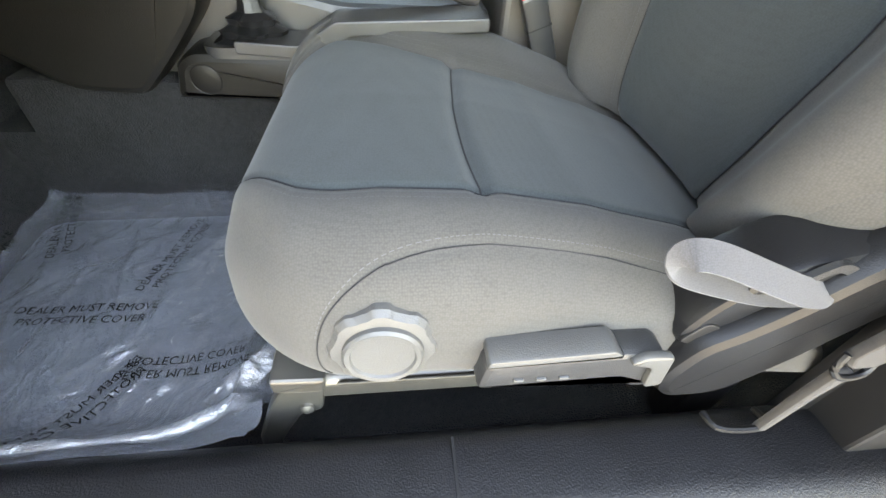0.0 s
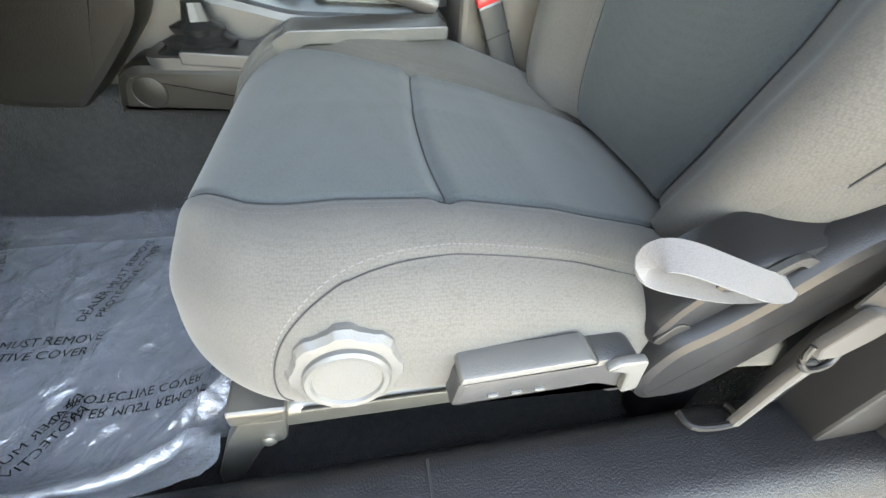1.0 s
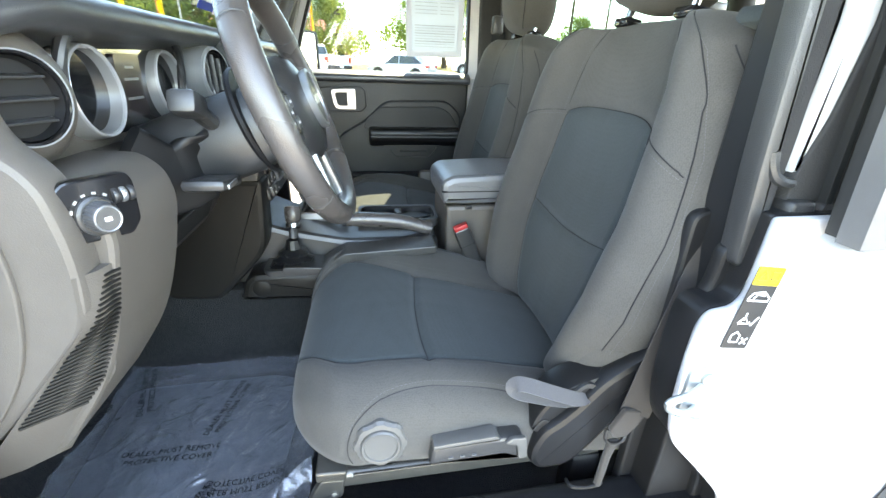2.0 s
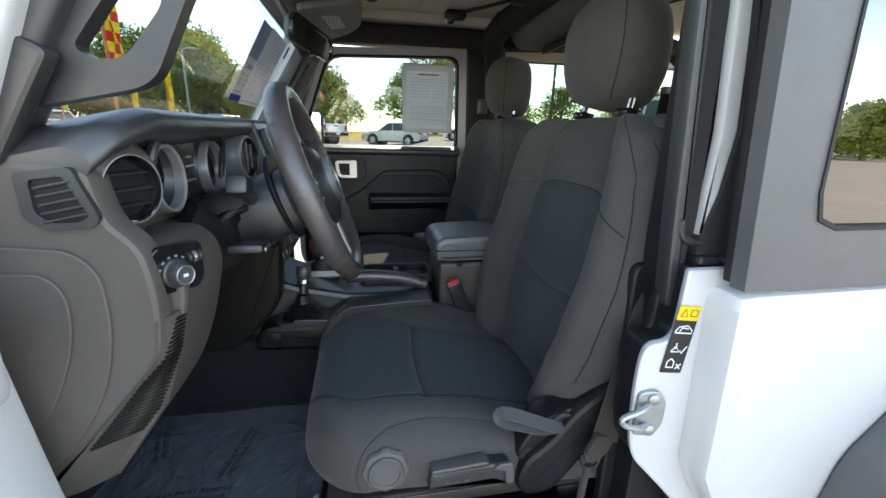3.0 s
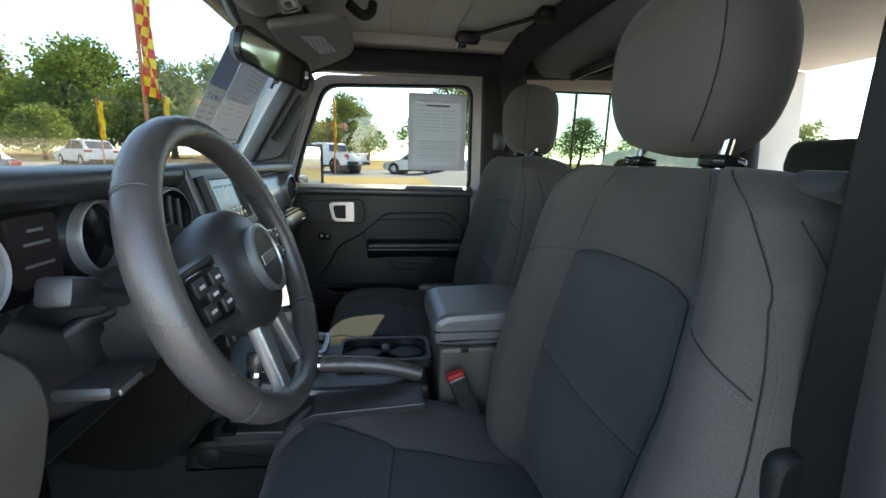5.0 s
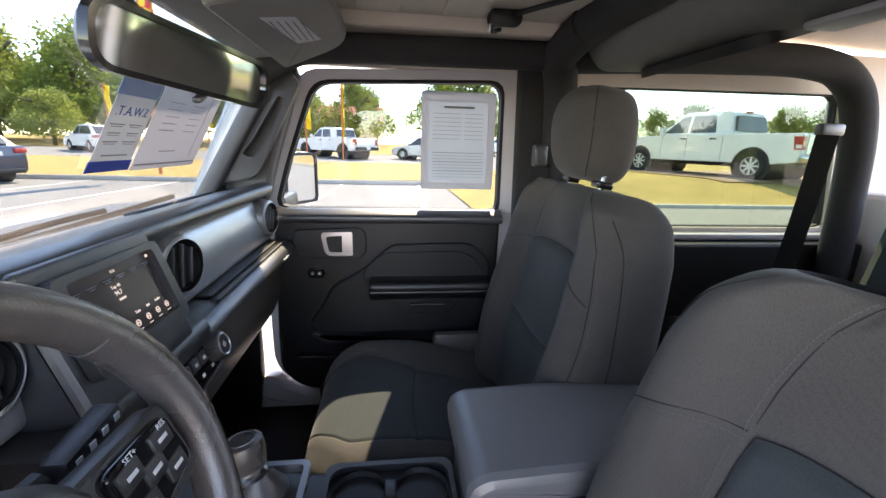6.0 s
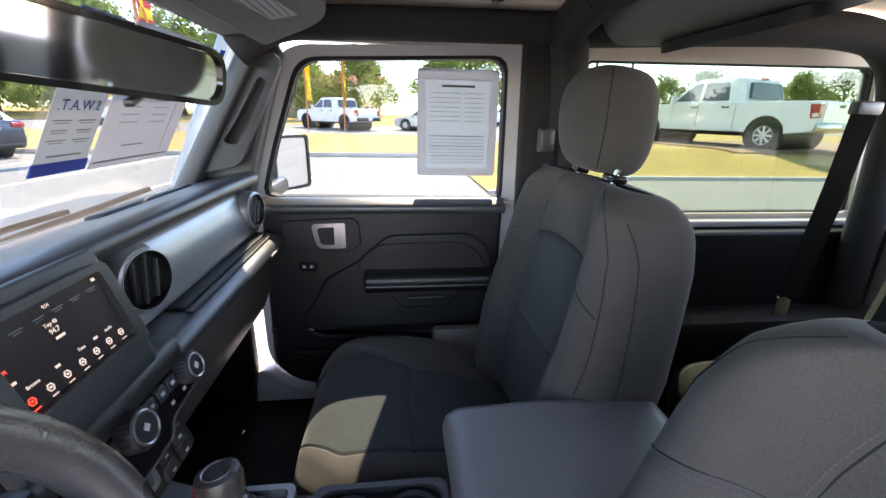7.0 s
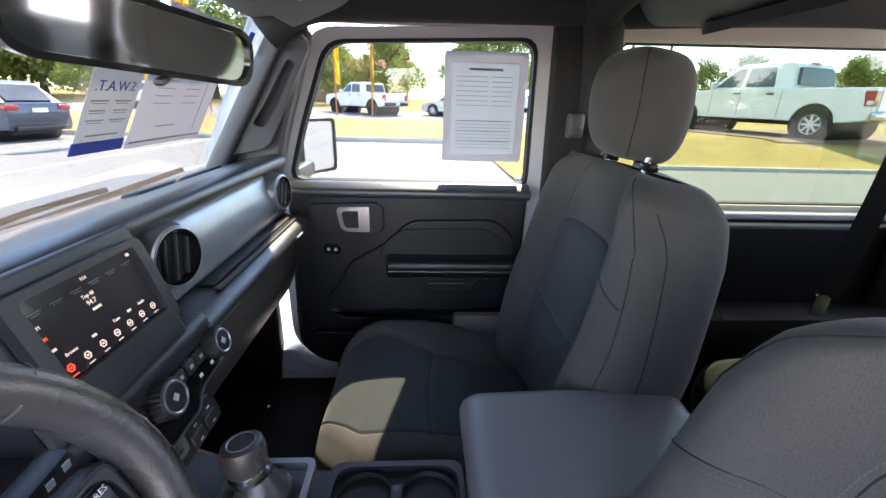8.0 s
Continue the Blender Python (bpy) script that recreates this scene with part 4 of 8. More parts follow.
    ax, nr = Vector((math.sin(th), 0, math.cos(th))), Vector((-math.cos(th), 0, math.sin(th)))
    P0 = Vector((0.402 + dx, yc, 0.815 + dz))
    wid = [(0, 0.205), (0.12, 0.235), (0.3, 0.266), (0.5, 0.272), (0.68, 0.26), (0.82, 0.248), (0.93, 0.222), (1.0, 0.19)]
    vb = 0.20
    top = lambda q: 0.762 - 0.030 * abs(q) ** 3
    bnd = lambda u: vb * np.interp(u, [0, 0.25, 0.55, 0.70, 0.8], [0.92, 1, 1.02, 0.98, 0.9])
    edge = [(u, bnd(u)) for u in np.linspace(0, top(1), 16)]
    crown = [(top(q), q * bnd(top(q))) for q in np.linspace(1, -1, 17)]
    rim_line = edge + crown[1:-1] + [(u, -v) for u, v in edge[::-1]]
    deep = 0.0018
    both = lambda line: [fine(line), fine([(a, -b) for a, b in line])]
    yoke = both([(0.735, vb), (0.80, vb - 0.005), (0.90, vb - 0.012), (0.985, vb - 0.03)])
    shoulder = both([(0.735, vb + 0.005), (0.725, 0.30), (0.69, 0.42), (0.655, 0.51)])
    side1 = both([(0.0, 0.53), (0.3, 0.525), (0.7, 0.515), (0.9, 0.47), (0.985, 0.40)])
    side2 = both([(0.0, 0.615), (0.4, 0.605), (0.80, 0.58), (0.92, 0.54)])
    lines_b = [(rim_line, 0.004, 0.008), (fine([(0.40, 0.19), (0.37, 0.0), (0.40, -0.19)]), 0.003, 0.008)]
    lines_b += [(q, deep, 0.006) for q in yoke + shoulder + side1 + side2]
    flat_b = [(np.array([(a * LB, b * 0.72) for a, b in line]), dep, wd) for line, dep, wd in lines_b]

    def back(u, v):
        w = np.interp(u, [a for a, _ in wid], [b for _, b in wid])
        r = min(1, (1 - u) * LB / 0.07)
        f = (1 - (1 - r) ** 2.3) ** (1 / 2.3)
        r0 = min(1, max(0, u * LB / 0.05))
        f0 = (1 - (1 - r0) ** 2.2) ** (1 / 2.2)
        w *= (0.90 + 0.10 * f) * (0.93 + 0.07 * f0)
        yn, t = interp_profile(BACK, abs(v))
        t = t * (0.35 + 0.65 * f) * (0.72 + 0.28 * f0) * (1.12 - 0.25 * u)
        t += 0.007 * math.sin(math.pi * min(1, u / 0.55)) if t > 0 else 0
        y = (1 if v >= 0 else -1) * yn * w
        g = dents(flat_b, np.array((u * LB, v * 0.72)))
        if abs(v) < 0.5:
            t -= g
        else:
            y -= g if v > 0 else -g
        rise = 0.018 * f * max(0, u - 0.9) / 0.1 * (1 - abs(yn))
        return P0 + ax * (u * LB + rise) + nr * t + Vector((0, s * y, 0))

    ub = list(np.unique(np.r_[np.linspace(0, 0.09, 8), np.linspace(0.1, 0.9, 60), np.linspace(0.91, 1, 14)]))
    vbk = list(np.linspace(-1, 1, 130))
    grid_part("backrest_bolster", back, ub, vbk, lambda u, v: True, BOLSTER, ob, "dark grey cloth backrest cover")
    # insert lies in the cover, with its own smooth outline
    over = lambda sv, q: back(sv * top(q), q * bnd(sv * top(q))) + nr * 0.0028
    grid_part("backrest_insert", over, list(np.linspace(0, 1, 60)), list(np.linspace(-1, 1, 41)), lambda u, v: True, INSERT, ob, "charcoal cloth backrest insert")
    for k, (line, _, _) in enumerate(lines_b):
        def up_(u, v, k=k):
            p = back(u, v)
            if k < 2:
                return p + nr * 0.003
            o = p - (P0 + ax * (u * LB) + Vector((0, 0.5 * (p.y - yc), 0)))
            return p + o.normalized() * 0.0014

        seam_line(up_, [(min(a, 0.985), b) for a, b in line], ob, 0.0008)
    for sg in (1, -1):
        stitches(back, [(0.02, sg * (vb + 0.018)), (0.25, sg * (vb + 0.024)), (0.7, sg * (vb + 0.024))], ob)
        stitches(back, [(0.0, sg * 0.545), (0.3, sg * 0.54), (0.7, sg * 0.53), (0.9, sg * 0.485), (0.97, sg * 0.42)], ob)
        stitches(back, [(0.0, sg * 0.63), (0.4, sg * 0.62), (0.80, sg * 0.595)], ob)
        for line in (yoke, shoulder):
            stitches(back, [(a - (0.014 if line is shoulder else 0), b + sg * (0.016 if line is yoke else 0.004)) for a, b in line[0 if sg > 0 else 1]], ob)
    # outboard shoulder flap that guides the belt
    fp = back(0.955, 0.60)
    part("belt_flap", rbox(B(), fp + Vector((0.0, 0.0, 0.012)), (0.055, 0.042, 0.020), 0.006, Matrix.Rotation(th + 0.12, 4, "Y")), INSERT, ob)
    # headrest
    hc = P0 + ax * hrise + nr * 0.010
    bm = B()
    rows = 22
    cols = 36
    grid = []
    for i in range(rows + 1):
        a = -math.pi / 2 + math.pi * i / rows
        rr = max(0.0, math.cos(a)) ** 0.44
        h = 0.093 * (1 if a > 0 else -1) * abs(math.sin(a)) ** 0.80
        grid.append([])
        for j in range(cols):
            b = 2 * math.pi * j / cols
            cy, cn = math.cos(b), math.sin(b)
            taper = 1 - 0.12 * (h / 0.093) ** 2 if h > 0 else 1 - 0.14 * (-h / 0.093) ** 1.5
            yy = 0.116 * rr * (1 if cy > 0 else -1) * abs(cy) ** 0.62 * taper
            nn = 0.062 * rr * (1 if cn > 0 else -1) * abs(cn) ** 0.80
            nn += 0.016 * (1 - (yy / 0.132) ** 2) * rr * (1 if cn > 0 else 0.2) + 0.20 * h - 0.014 * max(0, h / 0.098) ** 2
            grid[-1].append(bm.verts.new(hc + ax * h + nr * nn + Vector((0, yy, 0))))
    for i in range(rows):
        for j in range(cols):
            bm.faces.new((grid[i][j], grid[i][(j + 1) % cols], grid[i + 1][(j + 1) % cols], grid[i + 1][j]))
    seam_pts = [[grid[i][j].co + (grid[i][j].co - hc).normalized() * 0.0006 for i in range(3, rows - 2)] for j in (4, cols // 2 - 4)]
    bmesh.ops.remove_doubles(bm, verts=bm.verts, dist=0.0004)
    hr = part("headrest", bm, BOLSTER, ob, "rounded dark cloth headrest", 70)
    for pts in seam_pts:
        part("headrest_seam", tube(B(), pts, 0.0009, 6), SEAM, hr)
    for q in (-0.075, 0.075):
        bm = B()
        b0 = P0 + ax * (LB - 0.03) + Vector((0, q, 0))
        tube(bm, [b0, b0 + ax * 0.09], 0.0065, 10)
        part("headrest_post", bm, CHROME, ob, "chrome headrest post")
        bm = B()
        rbox(bm, P0 + ax * (LB + 0.010) + Vector((0, q, 0)), (0.030, 0.040, 0.014), 0.004, Matrix.Rotation(th, 4, "Y"))
        part("post_collar", bm, GLOSS, ob)
    return ob, cush, back


DRIVER = seat(-0.385, -1, "dark grey and charcoal cloth driver seat on steel rails")
PASSENGER = seat(0.340, 1, "dark grey and charcoal cloth passenger seat", -0.012, 0.050, 0.568, 0.674, -0.098)


# ---- dashboard ----
dash = thing("dashboard", "black dashboard with a grey face panel, round vents and gauges", "dashboard")
CY = -0.042
bm = B()
prism(bm, rpoly([(-0.62, 1.262), (-0.40, 1.288), (-0.27, 1.318), (-0.215, 1.330), (-0.196, 1.324), (-0.190, 1.310), (-0.200, 1.297), (-0.235, 1.288), (-0.30, 1.24), (-0.62, 1.20)], [0, 0.02, 0.03, 0.015, 0.008, 0.008, 0.008, 0.008, 0, 0], 4), "y", -0.575, 0.660, 0.0)
part("top_pad", bm, SOFT, dash, "soft black top pad")
bm = B()
pad = rpoly([(-0.62, 1.262), (-0.40, 1.288), (-0.27, 1.318), (-0.215, 1.330), (-0.196, 1.324), (-0.190, 1.310), (-0.200, 1.297), (-0.235, 1.288), (-0.30, 1.24), (-0.62, 1.20)], [0, 0.02, 0.03, 0.015, 0.008, 0.008, 0.008, 0.008, 0, 0], 4)
last = None
for y, drop, pull in ((-0.575, 0, 0), (-0.595, 0.002, 0.001), (-0.615, 0.007, 0.004), (-0.635, 0.013, 0.009), (-0.650, 0.020, 0.015), (-0.662, 0.030, 0.023), (-0.670, 0.042, 0.034)):
    row = [bm.verts.new((x - pull * max(0, (x + 0.62) / 0.42), y, max(z - drop, min(z, 1.235)))) for x, z in pad]
    if last:
        for k in range(len(row)):
            bm.faces.new((last[k], last[(k + 1) % len(row)], row[(k + 1) % len(row)], row[k]))
    last = row
bm.faces.new(last)
part("pad_end", bm, SOFT, dash)
for w in (0.40, -0.40):
    bm = B()
    rbox(bm, (-0.32, w, 1.306), (0.035, 0.30, 0.012), 0.005, Matrix.Rotation(radians(-14), 4, "Y"))
    part("defrost_outlet", bm, DARK, dash)
# recessed face panels, grey with a soft shine
for y0, y1 in ((0.095, 0.648), (-0.205, -0.125)):
    bm = B()
    prism(bm, rpoly([(-0.262, 1.300), (-0.236, 1.298), (-0.218, 1.278), (-0.206, 1.245), (-0.200, 1.21), (-0.200, 1.182), (-0.210, 1.172), (-0.262, 1.172)], [0, 0.006, 0.012, 0.02, 0.02, 0.008, 0.006, 0], 4), "y", y0, y1, 0.003)
    part("face_panel", bm, BEZEL, dash, "satin grey face panel")
bm = B()
prism(bm, rpoly([(-0.292, 1.296), (-0.262, 1.292), (-0.252, 1.24), (-0.246, 1.185), (-0.250, 1.172), (-0.292, 1.172)], 0.006, 3), "y", -0.648, -0.205, 0.003)
part("face_panel", bm, TRIM, dash)
bm = B()
prism(bm, [(-0.33, 1.29), (-0.28, 1.29), (-0.28, 1.06), (-0.33, 1.02)], "y", -0.65, 0.65)
part("dash_core", bm, SHIELD, dash)
# passenger ledge with the long grab rail
bm = B()
prism(bm, rpoly([(-0.26, 1.175), (-0.165, 1.168), (-0.146, 1.157), (-0.142, 1.142), (-0.152, 1.130), (-0.19, 1.122), (-0.26, 1.12)], 0.008, 3), "y", 0.10, 0.655, 0.004)
part("grab_ledge", bm, SOFT, dash, "padded black ledge along the passenger side")
bm = B()
rbox(bm, (-0.168, 0.40, 1.1715), (0.012, 0.44, 0.004), 0.0015)
part("ledge_strip", bm, PLASTIC, dash)
bm = B()
rbox(bm, (-0.195, 0.40, 1.174), (0.030, 0.42, 0.004), 0.002)
part("tray_slot", bm, DARK, dash)
bm = B()
prism(bm, rpoly([(-0.26, 1.125), (-0.175, 1.122), (-0.185, 1.02), (-0.215, 0.945), (-0.30, 0.93)], 0.02, 3), "y", 0.115, 0.645, 0.008)
part("glove_box", bm, TRIM, dash, "black glove box lid")
bm = B()
rbox(bm, (-0.145, 0.56, 1.142), (0.004, 0.055, 0.010), 0.002)
for i in range(7):
    rbox(bm, (-0.142, 0.535 + i * 0.008, 1.142), (0.003, 0.004, 0.005), 0.001)
part("ledge_lettering_bars", bm, SILVER, dash)


def vent(c, n, r=0.046, slats=3, roll=0.0, mat=SOFT, cone=0.012):
    """Round outlet: outer cone, bright ring, dark throat and blades."""
    m = basis(c, (0, 1, 0), n)
    o = part("air_vent", placed(lathe(B(), [(r + cone, -0.03), (r + cone - 0.001, -0.010), (r + cone * 0.7, -0.001), (r + 0.008, 0.0085), (r + 0.0045, 0.0105), (r + 0.0036, 0.004)], (0, 0, 0), (0, 0, 1), 48, False), m), mat, dash, "round air vent")
    part("vent_ring", placed(lathe(B(), [(r + 0.0046, 0.0085), (r + 0.0042, 0.0122), (r + 0.0033, 0.0124), (r + 0.0028, 0.009)], (0, 0, 0), (0, 0, 1), 48, False), m), BRIGHT, o)
    part("inner_ring", placed(lathe(B(), [(r + 0.0036, 0.009), (r + 0.0028, 0.0118), (r + 0.0008, 0.0112), (r - 0.001, 0.005)], (0, 0, 0), (0, 0, 1), 48, False), m), GLOSS, o)
    # shallow near-black cup; its colour stands for the shade of a deep duct
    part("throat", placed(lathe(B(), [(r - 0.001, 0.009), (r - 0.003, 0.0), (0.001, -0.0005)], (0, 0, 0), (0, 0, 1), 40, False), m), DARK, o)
    for i in range(slats):
        h = (i - (slats - 1) / 2) * r * 0.52
        w = 2 * math.sqrt(max(0.0001, (r - 0.004) ** 2 - h * h))
        b = rbox(B(), (0, h, 0.0045), (w, 0.0024, 0.008), 0.001, Matrix.Rotation(radians(16), 4, "X"))
        part("blade", placed(b, m @ Matrix.Rotation(roll, 4, "Z")), PLASTIC, o)


vent((-0.228, -0.612, 1.239), (1, -0.36, 0.0), 0.0345, 3, 0, TRIM, 0.026)
vent((-0.204, -0.197, 1.250), (1, -0.2, 0.02), 0.0365, 3, radians(90), BEZEL, 0.014)
vent((-0.195, 0.129, 1.249), (1, -0.22, 0.02), 0.038, 3, radians(80), BEZEL, 0.014)
vent((-0.196, 0.600, 1.241), (1, -0.15, 0.02), 0.037, 3, radians(70), BEZEL, 0.014)

# instrument cluster
bm = B()
prism(bm, rpoly([(-0.525, 1.20), (-0.535, 1.285), (-0.22, 1.292), (-0.21, 1.20), (-0.30, 1.185), (-0.45, 1.185)], 0.02, 3), "x", -0.272, -0.242, 0.006)
cl = part("gauge_panel", bm, GLOSS, dash, "instrument cluster with two chrome-ringed gauges")
for y in (-0.490, -0.300):
    m = basis((-0.242, y, 1.237), (0, 1, 0), (1, 0, 0.05)) @ Matrix.Diagonal((0.87, 0.87, 1, 1))
    part("gauge_tube", placed(lathe(B(), [(0.0590, -0.02), (0.0568, 0.004), (0.0550, 0.0118), (0.0500, 0.0120), (0.0475, -0.02)], (0, 0, 0), (0, 0, 1), 44, False), m), BEZEL, cl)
    part("gauge_ring", placed(lathe(B(), [(0.0551, 0.0110), (0.0546, 0.0142), (0.0532, 0.0154), (0.0512, 0.0140), (0.0496, 0.004)], (0, 0, 0), (0, 0, 1), 44, False), m), BRIGHT, cl, "chrome gauge ring")
    g = part("gauge_face", placed(lathe(B(), [(0.048, -0.012), (0.0005, -0.0125)], (0, 0, 0), (0, 0, 1), 36, False), m), DARK, cl)
    bm = B()
    for k in range(22):
        a = radians(-130 + k * 260 / 21)
        t = rbox(B(), (0, 0.040, -0.0115), (0.0012, 0.006 if k % 3 == 0 else 0.003, 0.0008))
        bmesh.ops.rotate(t, matrix=Matrix.Rotation(a, 3, "Z"), verts=t.verts)
        join(bm, t)
    part("gauge_ticks", placed(bm, m), LABELINK, cl)
    t = rbox(B(), (0, 0.016, -0.010), (0.002, 0.036, 0.001))
    bmesh.ops.rotate(t, matrix=Matrix.Rotation(radians(110), 3, "Z"), verts=t.verts)
    part("needle", placed(t, m), RED, cl)
bm = B()
prism(bm, rrect(0.060, 0.075, 0.006, 4, -0.396, 1.240), "x", -0.244, -0.238)
part("info_display", bm, SCREEN, cl, "small dark display between the gauges")
bm = B()
for z, w in ((1.262, 0.02), (1.248, 0.034), (1.225, 0.038)):
    rbox(bm, (-0.2372, -0.396, z), (0.001, w, 0.003))
part("display_text", bm, BEZEL, cl)
bm = B()
tube(bm, [(-0.238, -0.538, 1.21), (-0.230, -0.533, 1.275), (-0.226, -0.50, 1.298), (-0.224, -0.38, 1.302), (-0.222, -0.29, 1.298), (-0.226, -0.262, 1.27), (-0.236, -0.258, 1.205)], 0.006, 8, k=5)
part("cluster_rim", bm, PLASTIC, cl)

# driver end panel, side vent, lower panel
END = rpoly([(-0.62, 1.255), (-0.40, 1.272), (-0.30, 1.274), (-0.250, 1.270), (-0.229, 1.264), (-0.226, 1.240), (-0.220, 1.212), (-0.192, 1.184), (-0.184, 1.12), (-0.192, 1.05), (-0.235, 1.00), (-0.29, 0.94), (-0.44, 0.80), (-0.62, 0.80)], [0, 0.02, 0.02, 0.02, 0.012, 0.02, 0.02, 0.02, 0.03, 0.03, 0.05, 0.05, 0.05, 0], 5)
bm = B()
prism(bm, END, "y", -0.632, -0.672, 0.007)
part("end_panel", bm, TRIM, dash, "grey-black dashboard end panel")
bm = B()
prism(bm, rpoly([(-0.44, 1.190), (-0.31, 1.190), (-0.255, 1.184), (-0.234, 1.158), (-0.232, 1.096), (-0.252, 1.012), (-0.305, 0.935), (-0.46, 0.84)], [0, 0.02, 0.03, 0.03, 0.04, 0.05, 0.04, 0], 5), "y", -0.670, -0.6765, 0.002)
part("fuse_cover", bm, TRIM, dash)
bm = B()
prism(bm, rpoly([(-0.42, 1.163), (-0.320, 1.163), (-0.281, 1.161), (-0.266, 1.136), (-0.269, 1.086), (-0.290, 1.030), (-0.315, 0.985), (-0.42, 0.94)], [0, 0.01, 0.02, 0.02, 0.03, 0.03, 0.03, 0], 5), "y", -0.6760, -0.6795, 0.002)
part("cover_recess", bm, TRIM, dash)
# demister outlet with slanted louvres
bm = B()
dem_o = rpoly([(a - 0.018, b) for a, b in [(-0.271, 1.263), (-0.222, 1.269), (-0.204, 1.216), (-0.214, 1.207), (-0.252, 1.205), (-0.270, 1.218)]], 0.006)
dem_i = rpoly([(a - 0.018, b) for a, b in [(-0.259, 1.256), (-0.230, 1.260), (-0.213, 1.220), (-0.222, 1.214), (-0.248, 1.214), (-0.259, 1.224)]], 0.004)
ring(bm, dem_o, dem_i, "y", -0.678, -0.668, 64)
dv = part("side_demister", bm, PLASTIC, dash, "slatted demister outlet")
# flat sheet behind the louvres, coloured as the shade inside the outlet
bm = B()
prism(bm, dem_i, "y", -0.6745, -0.671)
part("outlet_shade", bm, DARK, dv)
for i in range(5):
    z = 1.2185 + i * 0.0082
    bm = B()
    rbox(bm, (-0.2555 - 0.0016 * i + 0.004, -0.6775, z), (0.040 - 0.0018 * i, 0.004, 0.0022), 0.0006, Matrix.Rotation(radians(-12), 4, "Y"))
    part("louvre", bm, PLASTIC, dv)
# lower driver panel, ribbed return
bm = B()
prism(bm, rpoly([(-0.26, 1.178), (-0.198, 1.176), (-0.176, 1.158), (-0.168, 1.125), (-0.184, 1.05), (-0.212, 0.97), (-0.290, 0.86), (-0.38, 0.86), (-0.30, 1.02)], [0, 0.01, 0.02, 0.02, 0.05, 0.05, 0.04, 0, 0], 4), "y", -0.642, -0.50, 0.006)
part("switch_panel", bm, TRIM, dash)
bm = B()
prism(bm, rpoly([(-0.26, 1.178), (-0.215, 1.172), (-0.20, 1.15), (-0.205, 1.09), (-0.235, 1.02), (-0.28, 0.965), (-0.38, 0.93), (-0.33, 1.02)], [0, 0.01, 0.02, 0.03, 0.03, 0.03, 0, 0], 4), "y", -0.502, -0.17, 0.006)
part("knee_panel", bm, PLASTIC, dash, "black knee panel under the steering column")
bm = B()
prism(bm, rpoly([(-0.222, 1.075), (-0.198, 1.07), (-0.216, 1.03), (-0.235, 1.02)], 0.004), "y", -0.49, -0.30, 0.003)
part("coin_shelf", bm, DARK, dash)
ZK = (0.87, 0.97, 1.05, 1.10)


def corner(z):
    """Front and side edge of the chamfered panel corner at a height."""
    side = float(np.interp(z, ZK, (-0.350, -0.266, -0.198, -0.192)))
    face = float(np.interp(z, ZK, (-0.283, -0.213, -0.187, -0.176)))
    return Vector((side, -0.6735, z)), Vector((face, -0.632, z))


bm = B()
last = None
for z in np.linspace(0.87, 1.10, 24):
    a, b = corner(z)
    c = (a + b) / 2 + Vector((0.0035, -0.0035, 0))
    row = [bm.verts.new(p) for p in (a, c, b, Vector((a.x - 0.01, b.y, z)))]
    if last:
        for k in range(4):
            bm.faces.new((last[k], last[(k + 1) % 4], row[(k + 1) % 4], row[k]))
    else:
        bm.faces.new(row[::-1])
    last = row
bm.faces.new(last)
cp = part("corner_panel", bm, TRIM, dash)
for i in range(30):
    f = i / 29
    a, b = corner(1.092 - f * 0.150)
    d = b - a
    lo = 0.60 - 0.54 * min(1, f * 2.2)
    hi = 0.97 - 0.15 * f
    mid = a + d * (lo + hi) / 2 + Vector((0.0030, -0.0030, 0))
    bm = B()
    rbox(bm, mid, (d.length * (hi - lo), 0.0036, 0.0026), 0.0008, Matrix.Rotation(math.atan2(d.y, d.x), 4, "Z"))
    part("panel_rib", bm, CONSOLE, cp)

def fluted(bm, prof, x, y, rows, n=72):
    """Turned knob whose first rows are fluted."""
    lathe(bm, prof, (x, y, 0), (0, 0, 1), n)
    bm.verts.ensure_lookup_table()
    for i in range(rows * n):
        if i % n % 3 == 0:
            v = bm.verts[i].co
            v.x, v.y = x + (v.x - x) * 0.93, y + (v.y - y) * 0.93


# headlamp switch plate
m = Matrix.Translation((-0.180, -0.632, 1.150)) @ Euler((radians(90), 0, radians(55))).to_matrix().to_4x4() @ Matrix.Diagonal((0.68, 0.74, 0.8, 1))
hs = thing("headlamp_switch", "gloss black headlamp switch plate with a knob and thumb wheel", "switch")
part("switch_plate", placed(plate(rpoly([(-0.040, -0.036), (-0.048, -0.020), (-0.046, 0.028), (-0.034, 0.038), (0.040, 0.038), (0.046, 0.026), (0.044, -0.024), (0.030, -0.040)], 0.006), 0.016, 0.003, -0.008), m), GLOSS, hs)
part("knob_base", placed(lathe(B(), [(0.024, 0.006), (0.024, 0.012), (0.021, 0.014), (0.001, 0.014)], (-0.008, -0.006, 0), (0, 0, 1), 30), m), PLASTIC, hs)
kn = B()
fluted(kn, [(0.0190, 0.012), (0.0190, 0.026), (0.0165, 0.030), (0.013, 0.0305), (0.001, 0.029)], -0.008, -0.006, 2)
part("rotary_knob", placed(kn, m), SOFT, hs, "ridged rotary knob")
part("knob_rim", placed(lathe(B(), [(0.0165, 0.0295), (0.0150, 0.0312), (0.0135, 0.0302)], (-0.008, -0.006, 0), (0, 0, 1), 30, False), m), SILVER, hs)
part("knob_symbol", placed(rbox(B(), (-0.008, -0.006, 0.0302), (0.008, 0.005, 0.0008)), m), LABELINK, hs)
